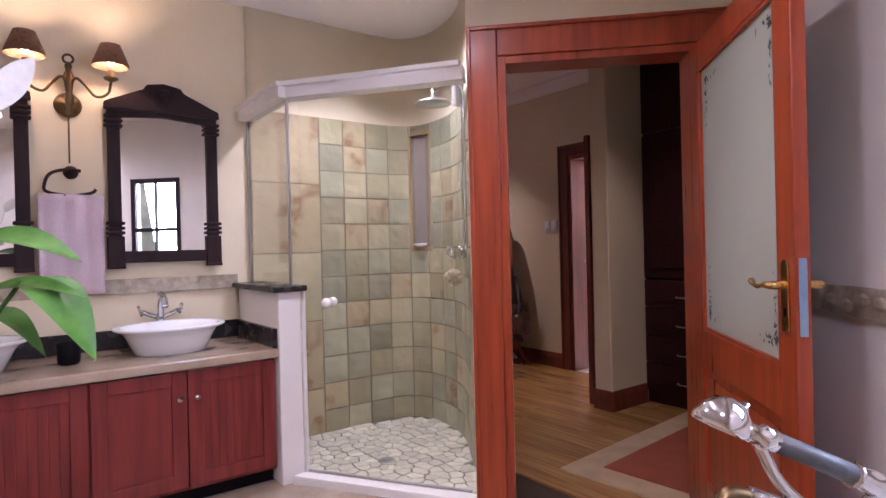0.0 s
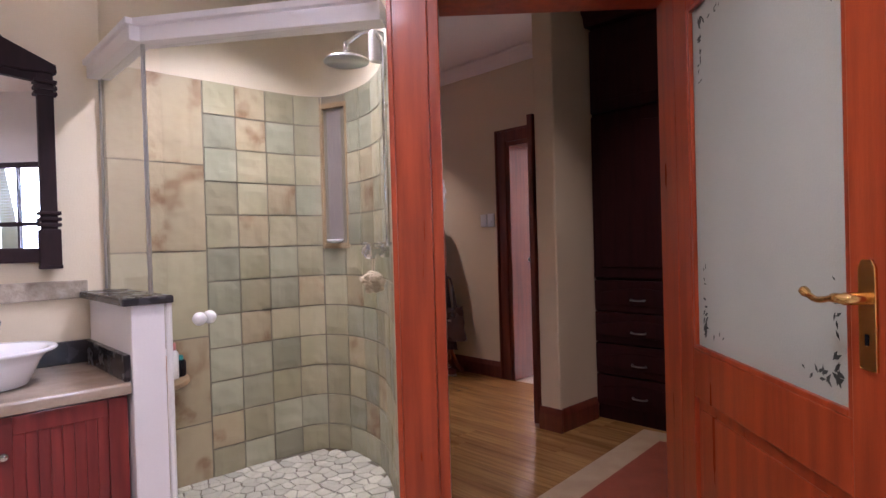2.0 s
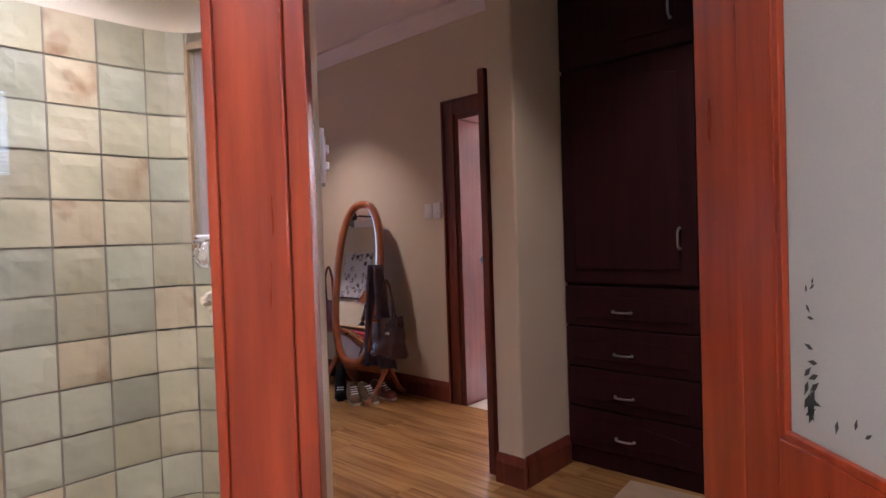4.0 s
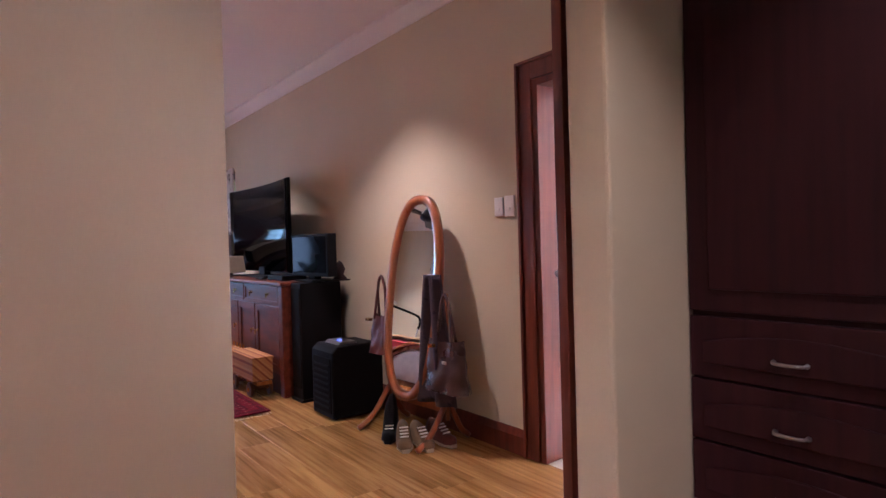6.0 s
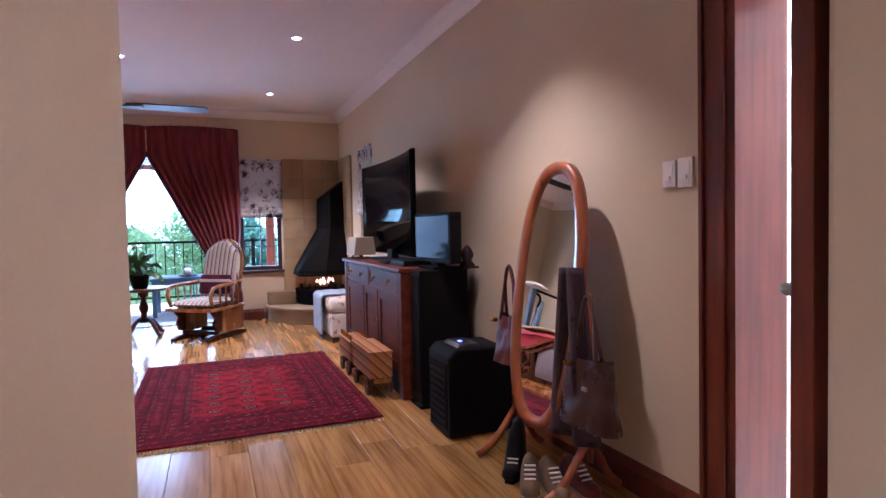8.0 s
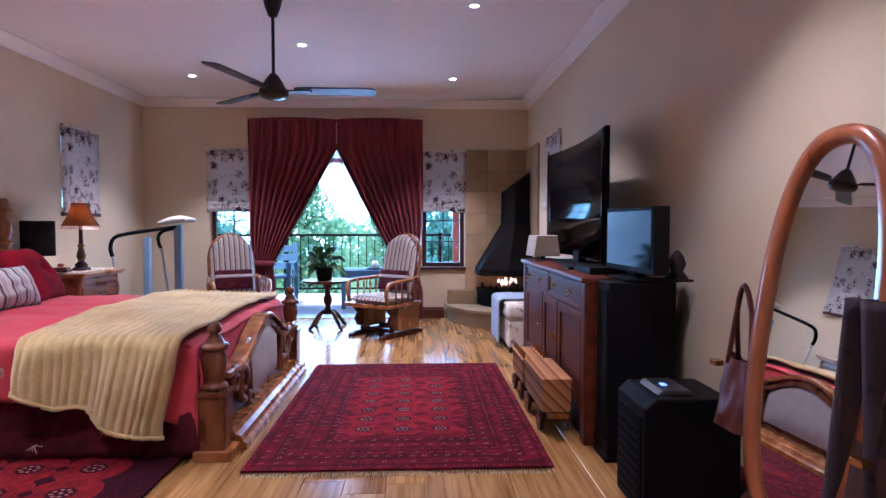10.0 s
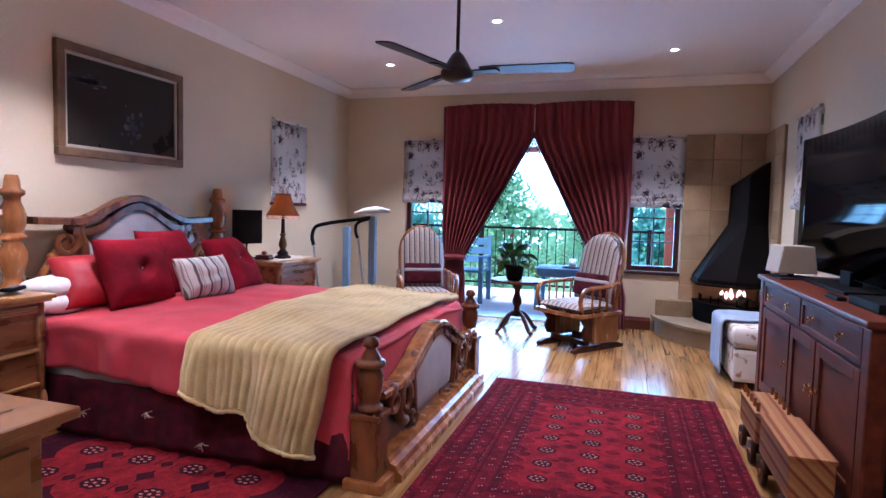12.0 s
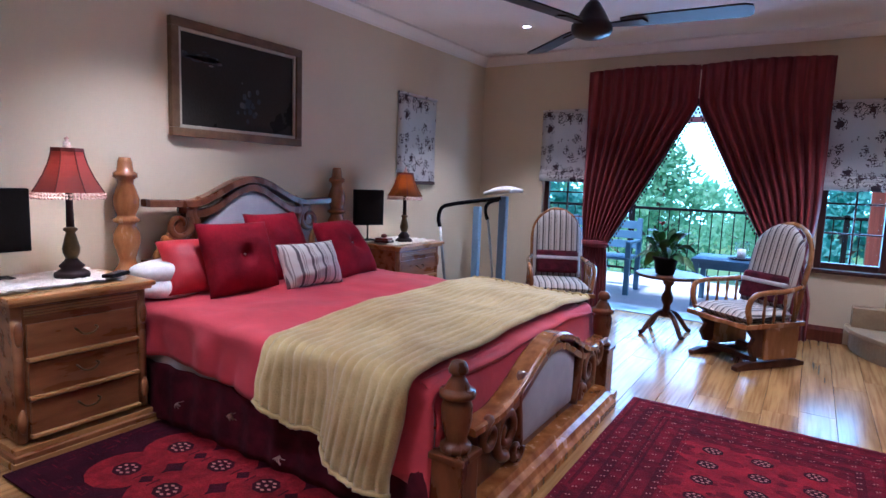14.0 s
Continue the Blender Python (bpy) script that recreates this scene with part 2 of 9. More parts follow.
VALANCE = material("burgundy_cloth", (0.085, 0.008, 0.016), 0.85, base2=(0.032, 0.004, 0.008), scale=11, bump=0.3, bump_scale=40, sheen=0.0, gloss=0.2)
THROW = material("olive_plush", (0.60, 0.46, 0.20), 0.85, base2=(0.44, 0.31, 0.115), scale=5, bump=0.4, bump_scale=120, sheen=0.35)
LINEN = material("white_linen", (0.76, 0.74, 0.73), 0.85, base2=(0.70, 0.68, 0.68), scale=6, bump=0.15, bump_scale=40)
GREY_LINEN = material("grey_upholstery", (0.42, 0.40, 0.42), 0.85, base2=(0.36, 0.34, 0.37), scale=8, bump=0.2, bump_scale=200)
CURTAIN = material("maroon_curtain", (0.20, 0.018, 0.024), 0.7, base2=(0.12, 0.011, 0.016), scale=4, stretch=(20, 20, 0.5), bump=0.1, bump_scale=90, sheen=0.08)
TASSEL = material("dark_tassel", (0.03, 0.012, 0.012), 0.8)
RUG_RED = material("rug_red", (0.125, 0.0055, 0.014), 0.95, base2=(0.06, 0.003, 0.008), scale=14, bump=0.5, bump_scale=160, fine=0.5, gloss=0.1)
RUG_BAND = material("rug_band", (0.070, 0.004, 0.010), 0.95, base2=(0.042, 0.003, 0.008), scale=14, bump=0.5, bump_scale=160, fine=0.5, gloss=0.1)
RUG_BRIGHT = material("rug_bright_red", (0.19, 0.011, 0.015), 0.95, base2=(0.10, 0.006, 0.009), scale=22, bump=0.5, bump_scale=160, fine=0.5, gloss=0.1)
RUG_DARK = material("rug_dark", (0.034, 0.004, 0.010), 0.95, base2=(0.020, 0.003, 0.007), scale=9, bump=0.5, bump_scale=220, fine=0.3, gloss=0.1)
RUG_PALE = material("rug_pale", (0.34, 0.16, 0.13), 0.95, bump=0.4, bump_scale=220, fine=0.3, gloss=0.1)
RUG_CREAM = material("rug_cream", (0.48, 0.36, 0.22), 0.95, base2=(0.42, 0.30, 0.18), scale=8, bump=0.5, bump_scale=200, fine=0.2)
RUG_TERRA = material("rug_terracotta", (0.30, 0.075, 0.035), 0.95, base2=(0.25, 0.06, 0.028), scale=8, bump=0.5, bump_scale=200, fine=0.2)
LEAF = material("leaf_green", (0.085, 0.22, 0.03), 0.4, base2=(0.045, 0.13, 0.02), scale=14, bump=0.1, bump_scale=60)
DARK_LEAF = material("dark_leaf", (0.03, 0.10, 0.025), 0.4, base2=(0.02, 0.06, 0.018), scale=14, bump=0.1)
def foliage(name, base, base2, through_it):
    """Leaves that also let the light of day through."""
    m = material(name, base, 0.6, base2=base2, scale=1.2, bump=0.0)
    n, k = m.node_tree.nodes, m.node_tree.links
    tr_, mx_ = n.new("ShaderNodeBsdfTranslucent"), n.new("ShaderNodeMixShader")
    tr_.inputs["Color"].default_value = (*through_it, 1)
    mx_.inputs["Fac"].default_value = 0.5
    k.new(n["Principled BSDF"].outputs["BSDF"], mx_.inputs[1])
    k.new(tr_.outputs["BSDF"], mx_.inputs[2])
    k.new(mx_.outputs["Shader"], n["Material Output"].inputs["Surface"])
    return m


TREE_LEAF = foliage("tree_foliage", (0.15, 0.28, 0.15), (0.09, 0.19, 0.10), (0.30, 0.52, 0.26))
PINE_LEAF = foliage("conifer_foliage", (0.10, 0.25, 0.20), (0.06, 0.17, 0.14), (0.20, 0.46, 0.36))
BARK = material("bark", (0.12, 0.085, 0.06), 0.9, base2=(0.07, 0.05, 0.035), scale=6, stretch=(4, 4, 1), bump=0.5, bump_scale=25)
LEATHER = material("brown_leather", (0.055, 0.022, 0.018), 0.28, base2=(0.035, 0.014, 0.012), scale=8, bump=0.2, bump_scale=90, coat=0.3)
OXBLOOD = material("oxblood_leather", (0.14, 0.03, 0.022), 0.4, base2=(0.08, 0.018, 0.014), scale=8, bump=0.2, bump_scale=90)
SCARF = material("navy_scarf", (0.020, 0.015, 0.03), 0.8, base2=(0.06, 0.04, 0.055), scale=30, bump=0.2, lo=0.6, hi=0.7)
SUEDE = material("tan_suede", (0.15, 0.095, 0.05), 0.85, base2=(0.10, 0.06, 0.03), scale=10, bump=0.2)
GREY_TOWEL = material("grey_towel", (0.34, 0.40, 0.50), 0.95, base2=(0.27, 0.32, 0.41), scale=6, bump=0.5, bump_scale=150, fine=0.2)
LILAC_TOWEL = material("lilac_towel", (0.62, 0.50, 0.56), 0.95, base2=(0.55, 0.44, 0.50), scale=6, bump=0.5, bump_scale=150, fine=0.15)
FLORAL = material("floral_linen", (0.60, 0.55, 0.50), 0.9, base2=(0.28, 0.16, 0.13), scale=14, bump=0.15, lo=0.36, hi=0.44)
BLUE_GREY = material("blue_grey_paint", (0.24, 0.36, 0.52), 0.4, base2=(0.21, 0.32, 0.47), bump=0.05)
PAVING = material("pale_paving", (0.55, 0.52, 0.47), 0.7, base2=(0.45, 0.43, 0.39), scale=2, bump=0.2, bump_scale=40)
GARDEN_PAINT = material("garden_blue_paint", (0.10, 0.18, 0.26), 0.45, base2=(0.08, 0.15, 0.22), bump=0.05)
GRASS = material("lawn", (0.09, 0.15, 0.04), 0.9, base2=(0.05, 0.10, 0.03), scale=0.6, bump=0.5, bump_scale=30)
FLESH_PINK = material("cream_loofah", (0.70, 0.60, 0.44), 0.9, base2=(0.58, 0.48, 0.33), scale=20, bump=0.6, bump_scale=60)
SHADE_RED = material("red_lampshade", (0.36, 0.11, 0.09), 0.8, base2=(0.30, 0.085, 0.07), bump=0.1, transmission=0.0)
BEAD = material("glass_beads", (0.85, 0.70, 0.62), 0.1, base2=(0.5, 0.25, 0.2), scale=60, bump=0.0)
GOLD_FRAME = material("gilt_frame", (0.17, 0.10, 0.048), 0.5, base2=(0.10, 0.055, 0.025), scale=8, bump=0.2, bump_scale=60, gloss=0.3)
PALE_FRAME = material("pale_slip", (0.42, 0.36, 0.27), 0.6, base2=(0.36, 0.30, 0.22), bump=0.1)


# ---- building tools ----
TOP = {}


def thing(name, at=(0, 0, 0), rz=0.0, label="", category="", group="", kind=""):
    ob = new(name)
    ob.matrix_basis = pose(*at, 0, 0, rz)
    ob.empty_display_size = 0.1
    TOP[ob.name] = ob.matrix_basis.copy()
    return tagged(ob, label, category, group, kind)


def part(name, bm, mat, parent=None, label="", local=False, smooth=False):
    """Links a bmesh as one mesh object under a thing or a part. Unless local, it was drawn in the place's own metres."""
    me = bpy.data.meshes.new(name)
    if parent is not None:
        top = TOP[parent.name]
        if not local:
            bm.transform(top.inverted())
    bm.normal_update()
    bm.to_mesh(me)
    bm.free()
    me.materials.append(mat)
    if smooth:
        for f in me.polygons:
            f.use_smooth = True
    ob = new(name, me)
    if parent is not None:
        ob.parent = parent
        TOP[ob.name] = top
    return tagged(ob, label)


def solo(name, bm, mat, label="", category="", group="", kind="", smooth=False):
    """A thing that is one plain mesh, with its origin at the middle of its base."""
    xs = [v.co for v in bm.verts]
    lo = [min(v[i] for v in xs) for i in range(3)]
    hi = [max(v[i] for v in xs) for i in range(3)]
    at = ((lo[0] + hi[0]) / 2, (lo[1] + hi[1]) / 2, lo[2])
    bm.transform(Matrix.Translation([-c for c in at]))
    ob = part(name, bm, mat, smooth=smooth)
    ob.location = at
    TOP[ob.name] = Matrix.Translation(at)
    return tagged(ob, label, category, group, kind)


def add(bm, verts, faces):
    vs = [bm.verts.new(v) for v in verts]
    for f in faces:
        try:
            bm.faces.new([vs[i] for i in f])
        except ValueError:
            pass
    return vs


def box(x0, y0, z0, x1, y1, z1, bevel=0.0, bm=None, m=None):
    one = bmesh.new()
    c = Matrix.Translation(((x0 + x1) / 2, (y0 + y1) / 2, (z0 + z1) / 2)) @ Matrix.Diagonal((abs(x1 - x0), abs(y1 - y0), abs(z1 - z0), 1))
    bmesh.ops.create_cube(one, size=1, matrix=c)
    if bevel:
        bmesh.ops.bevel(one, geom=list(one.edges), offset=bevel, segments=2, profile=0.6, affect="EDGES")
    if m is not None:
        one.transform(m)
    if bm is None:
        return one
    return join(bm, one)


def join(bm, other):
    me = bpy.data.meshes.new("tmp")
    other.to_mesh(me)
    other.free()
    bm.from_mesh(me)
    bpy.data.meshes.remove(me)
    return bm


def lathe(profile, at=(0, 0, 0), segs=20, bm=None, m=None, arc=1.0):
    """A turned body from (radius, height) pairs, bottom to top."""
    bm = bm or bmesh.new()
    rings = []
    closed = arc >= 1.0
    cnt = segs if closed else segs + 1
    for r, z in profile:
        ring = []
        for i in range(cnt):
            a = 2 * math.pi * arc * i / segs
            v = Vector((r * math.cos(a), r * math.sin(a), z))
            if m is not None:
                v = m @ v
            ring.append(bm.verts.new(v + Vector(at)))
        rings.append(ring)
    for a, b in zip(rings, rings[1:]):
        for i in range(segs):
            j = (i + 1) % cnt
            bm.faces.new((a[i], a[j], b[j], b[i]))
    hollow = abs(profile[0][0] - profile[-1][0]) < 0.02 and abs(profile[0][1] - profile[-1][1]) < 0.02
    if profile[0][0] > 1e-4 and closed and not hollow:
        bm.faces.new(list(reversed(rings[0])))
    if profile[-1][0] > 1e-4 and closed and not hollow:
        bm.faces.new(rings[-1])
    return bm


def tube(path, r, segs=10, bm=None, taper=None):
    """A round bar along a path of points."""
    bm = bm or bmesh.new()
    pts = [Vector(p) for p in path]
    rings = []
    for i, p in enumerate(pts):
        d = (pts[min(i + 1, len(pts) - 1)] - pts[max(i - 1, 0)]).normalized()
        u = d.orthogonal().normalized() if i == 0 else (u - d * u.dot(d)).normalized()
        w = d.cross(u)
        rad = r if taper is None else r * taper[min(i, len(taper) - 1)]
        rings.append([bm.verts.new(p + (u * math.cos(2 * math.pi * k / segs) + w * math.sin(2 * math.pi * k / segs)) * rad) for k in range(segs)])
    for a, b in zip(rings, rings[1:]):
        for k in range(segs):
            bm.faces.new((a[k], a[(k + 1) % segs], b[(k + 1) % segs], b[k]))
    bm.faces.new(list(reversed(rings[0])))
    bm.faces.new(rings[-1])
    return bm


def smooth_path(pts, n=6):
    """Points of a smooth curve through the given ones."""
    p = [Vector(q) for q in pts]
    p = [p[0] * 2 - p[1]] + p + [p[-1] * 2 - p[-2]]
    out = []
    for i in range(1, len(p) - 2):
        for k in range(n):
            t = k / n
            a, b, c, d = p[i - 1], p[i], p[i + 1], p[i + 2]
            out.append(0.5 * (2 * b + (c - a) * t + (2 * a - 5 * b + 4 * c - d) * t * t + (3 * b - a - 3 * c + d) * t ** 3))
    out.append(p[-2])
    return out


def prism(outline, lo, hi, axis="z", bevel=0.0, bm=None):
    """An outline of (a, b) pairs drawn out from lo to hi along an axis: z takes (x, y), y takes (x, z), x takes (y, z)."""
    one = bmesh.new()
    place = {"z": lambda a, b, c: (a, b, c), "y": lambda a, b, c: (a, c, b), "x": lambda a, b, c: (c, a, b)}[axis]
    low = [one.verts.new(place(a, b, lo)) for a, b in outline]
    top = [one.verts.new(place(a, b, hi)) for a, b in outline]
    n = len(outline)
    one.faces.new(low)
    one.faces.new(list(reversed(top)))
    for i in range(n):
        one.faces.new((low[(i + 1) % n], low[i], top[i], top[(i + 1) % n]))
    bmesh.ops.recalc_face_normals(one, faces=one.faces)
    if bevel:
        es = [e for e in one.edges if e.calc_face_angle(0) > 0.5]
        bmesh.ops.bevel(one, geom=es, offset=bevel, segments=2, profile=0.6, affect="EDGES")
    return one if bm is None else join(bm, one)


def sheet(fn, nu, nv, thick=0.0, bm=None):
    """A surface of nu by nv cells from fn(u, v), with a thickness."""
    one = bmesh.new()
    g = [[one.verts.new(fn(i / nu, j / nv)) for j in range(nv + 1)] for i in range(nu + 1)]
    for i in range(nu):
        for j in range(nv):
            one.faces.new((g[i][j], g[i + 1][j], g[i + 1][j + 1], g[i][j + 1]))
    if thick:
        bmesh.ops.recalc_face_normals(one, faces=one.faces)
        bmesh.ops.solidify(one, geom=list(one.faces), thickness=thick)
    return one if bm is None else join(bm, one)


def ball(c, r, bm=None, sx=1, sy=1, sz=1, level=2):
    one = bmesh.new()
    bmesh.ops.create_icosphere(one, subdivisions=level, radius=r)
    one.transform(Matrix.Translation(c) @ Matrix.Diagonal((sx, sy, sz, 1)))
    return one if bm is None else join(bm, one)


def lump(v, size, amount, seed=0.0):
    return noise.noise(Vector(v) * size + Vector((seed, seed * 1.7, seed * 0.3))) * amount


def wall_pieces(p0, p1, z0, z1, thick, holes=()):
    """A wall from p0 to p1, its thickness to the right of that way; holes are (along from, along to, z from, z to)."""
    a, b = Vector((*p0, 0)), Vector((*p1, 0))
    d = (b - a)
    length = d.length
    d.normalize()
    rot = Matrix.Translation(a) @ Matrix(((d.x, d.y, 0, 0), (d.y, -d.x, 0, 0), (0, 0, 1, 0), (0, 0, 0, 1)))
    bm = bmesh.new()
    at = 0.0
    for s0, s1, h0, h1 in sorted(holes):
        if s0 > at:
            box(at, 0, z0, s0, thick, z1, bm=bm)
        if h0 > z0:
            box(s0, 0, z0, s1, thick, h0, bm=bm)
        if h1 < z1:
            box(s0, 0, h1, s1, thick, z1, bm=bm)
        at = s1
    if at < length:
        box(at, 0, z0, length, thick, z1, bm=bm)
    bm.transform(rot)
    bmesh.ops.recalc_face_normals(bm, faces=bm.faces)
    return bm


def structure(name, bm, mat, label, category, smooth=False):
    ob = part(name, bm, mat, smooth=smooth)
    TOP[ob.name] = Matrix()
    return tagged(ob, label, category, "", "structure")

# ---- the bedroom and passage ----
XL, XR, YN, YS = -0.445, 4.37, 11.51, 4.86
structure("wall_north", wall_pieces((XL - 0.25, YN), (XR + 0.25, YN), 0, CEIL, -0.25,
          [(0.36 - XL + 0.25, 0.90 - XL + 0.25, 0.62, 2.10), (0.98 - XL + 0.25, 2.88 - XL + 0.25, 0.0, 2.2), (3.02 - XL + 0.25, 3.56 - XL + 0.25, 0.62, 2.10)]),
          WALL_CREAM, "cream plastered wall with a balcony door and two windows", "wall")
structure("wall_west", wall_pieces((XL, YS), (XL, YN), 0, CEIL, -0.25, [(9.83 - YS, 10.42 - YS, 1.28, 2.13)]), WALL_CREAM, "cream plastered wall behind the bed", "wall")
structure("wall_east", wall_pieces((XR, 3.974), (XR, YN), 0, CEIL, 0.25, [(4.045 - 3.974, 4.88 - 3.974, 0.0, 2.02), (9.74 - 3.974, 10.35 - 3.974, 1.02, 2.10)]), WALL_CREAM, "cream plastered wall with a door and a narrow window", "wall")
structure("wall_south", wall_pieces((XL - 0.25, YS), (2.1, YS), 0, CEIL, 0.10), WALL_CREAM, "cream plastered wall behind the chest", "wall")
structure("wall_stub", box(3.52, 3.825, 0, XR + 0.3, 3.972, CEIL, 0.012), WALL_CREAM, "short cream wall between wardrobe and doorway", "wall")
# rounded wall between the shower and the passage
OUTER = smooth_path([(1.971, 3.198, 0), (2.05, 3.295, 0), (2.22, 3.56, 0), (2.43, 3.90, 0), (2.52, 4.12, 0), (2.54, 4.50, 0), (2.46, 4.74, 0), (2.28, 4.85, 0), (2.05, 4.90, 0)], 6)
INNER = smooth_path([(1.90, 3.26, 0), (2.12, 3.62, 0), (2.33, 3.94, 0), (2.43, 4.16, 0), (2.472, 4.40, 0), (2.455, 4.56, 0), (2.37, 4.675, 0), (2.20, 4.722, 0), (1.82, 4.728, 0), (1.28, 4.7205, 0)], 6)


def strip(path, z0, z1, thick):
    def fn(u, v):
        p = path[min(round(u * (len(path) - 1)), len(path) - 1)]
        return (p.x, p.y, z0 + (z1 - z0) * v)
    return sheet(fn, len(path) - 1, 1, thick)


structure("wall_curved", strip(OUTER, 0, CEIL, 0.03), WALL_CREAM, "rounded cream wall between passage and bedroom", "wall", smooth=True)
structure("wall_passage", wall_pieces((2.70, 2.34), (4.75, 0.29), 0, CEIL, 0.12), WALL_CREAM, "cream wall beside the bathroom door", "wall")
structure("wall_wardrobe", wall_pieces((4.72, 0.2), (4.72, 4.0), 0, CEIL, 0.12), WALL_CREAM, "plain cream wall behind the wardrobe", "wall")
structure("ceiling", box(XL - 0.3, -1.2, CEIL, 5.0, YN + 0.3, CEIL + 0.12), CEILING, "pale painted plaster ceiling", "ceiling")

# cornice
COVE = [(0, 0), (0, -0.10), (0.012, -0.10), (0.02, -0.085), (0.05, -0.055), (0.085, -0.03), (0.10, -0.02), (0.10, 0)]


def cornice(p0, p1):
    a, b = Vector((*p0, CEIL)), Vector((*p1, CEIL))
    d = (b - a).normalized()
    side = Vector((d.y, -d.x, 0))
    bm = bmesh.new()
    r0 = [bm.verts.new(a + side * s + Vector((0, 0, z))) for s, z in COVE]
    r1 = [bm.verts.new(b + side * s + Vector((0, 0, z))) for s, z in COVE]
    for i in range(len(COVE) - 1):
        bm.faces.new((r0[i], r0[i + 1], r1[i + 1], r1[i]))
    bmesh.ops.recalc_face_normals(bm, faces=bm.faces)
    structure("trim", bm, CEILING, "white plaster cornice below the ceiling", "cornice")


cornice((XL, YN), (XR, YN))
cornice((XR, YN), (XR, 3.974))
cornice((XL, YS), (XL, YN))
cornice((2.0, YS), (XL, YS))


def baseboard(p0, p1, side=1):
    a, b = Vector((*p0, 0)), Vector((*p1, 0))
    d = (b - a).normalized()
    n = Vector((d.y, -d.x, 0)) * side
    bm = bmesh.new()
    prof = [(0, 0), (0.022, 0), (0.022, 0.10), (0.016, 0.115), (0.008, 0.14), (0, 0.14)]
    r0 = [bm.verts.new(a + n * s + Vector((0, 0, z))) for s, z in prof]
    r1 = [bm.verts.new(b + n * s + Vector((0, 0, z))) for s, z in prof]
    for i in range(len(prof)):
        j = (i + 1) % len(prof)
        bm.faces.new((r0[i], r0[j], r1[j], r1[i]))
    bm.faces.new(r0)
    bm.faces.new(r1)
    bmesh.ops.recalc_face_normals(bm, faces=bm.faces)
    structure("baseboard", bm, DARK_RED_WOOD, "dark red wooden skirting board", "skirting")


baseboard((XR, YN), (XR, 5.02))
baseboard((3.535, 3.825), (3.92, 3.825))
baseboard((3.52, 3.972), (3.52, 3.803))
baseboard((XL, YS), (XL, YN))
baseboard((2.9, YN), (3.30, YN))
baseboard((XL, YN), (0.95, YN))

# skirting round the curved wall is plain plaster; the floor under it
floor_bm = box(XL - 0.2, 0.0, -0.10, 4.8, YN + 0.25, -0.012)
FLOOR = structure("floor", floor_bm, JOINT, "honey oak laminate plank floor", "floor")

# ---- bathroom shell ----
DW0, DW1 = Vector((1.80, 3.27, 0)), Vector((4.6, 0.47, 0))
wd = (DW1 - DW0).normalized()
# wall of the bathroom door at forty-five degrees
structure("wall_bathdoor", wall_pieces((DW0.x, DW0.y), (DW1.x, DW1.y), 0, CEIL, -0.13, [(0.175, 0.96, 0.0, 2.03)]), WALL_BATH, "cream wall around the bathroom door", "wall")
structure("wall_mirror", wall_pieces((-1.4, 4.72), (1.28, 4.72), 0, CEIL, -0.12), WALL_BATH, "cream bathroom wall with two mirrors", "wall")
structure("wall_bathside", wall_pieces((2.50, 2.28), (-0.5, -0.72), 0, CEIL, -0.12, [(1.27, 1.81, 1.18, 2.0)]), WALL_WHITE, "pale bathroom wall with a carved border", "wall")
structure("wall_bathback", wall_pieces((-1.4, -0.62), (2.8, -0.62), 0, CEIL, 0.15), WALL_BATH, "plain cream bathroom wall", "wall")
structure("wall_bathwest", wall_pieces((-1.4, -0.62), (-1.4, 4.72), 0, CEIL, -0.12, [(4.97, 5.29, 1.62, 2.22)]), WALL_BATH, "plain cream bathroom wall", "wall")

# ---- bathroom: shower ----
structure("wall_shower", strip(INNER, 0, CEIL, 0.02), WALL_BATH, "rounded shower wall, cream above the tiles", "wall", smooth=True)
structure("floor_bath", prism([(-1.4, -0.62), (-0.4, -0.62), (2.50, 2.28), (1.85, 3.22), (1.30, 4.10), (1.30, 4.72), (-1.4, 4.72)], -0.011, 0.006), STONE_TOP, "beige tiled bathroom floor", "floor")
structure("ceiling_bath", prism([(-1.4, -0.62), (-0.4, -0.62), (2.55, 2.33), (1.95, 3.2), (2.42, 3.9), (2.52, 4.5), (2.2, 4.80), (-1.4, 4.80)], CEIL - 0.1, CEIL - 0.004), CEILING, "pale painted bathroom ceiling", "ceiling")


def along(path, s):
    """The point and the way at a distance along a path."""
    for a, b in zip(path, path[1:]):
        d = (b - a).length
        if s <= d:
            return a + (b - a) * (s / d), (b - a).normalized()
        s -= d
    return path[-1], (path[-1] - path[-2]).normalized()


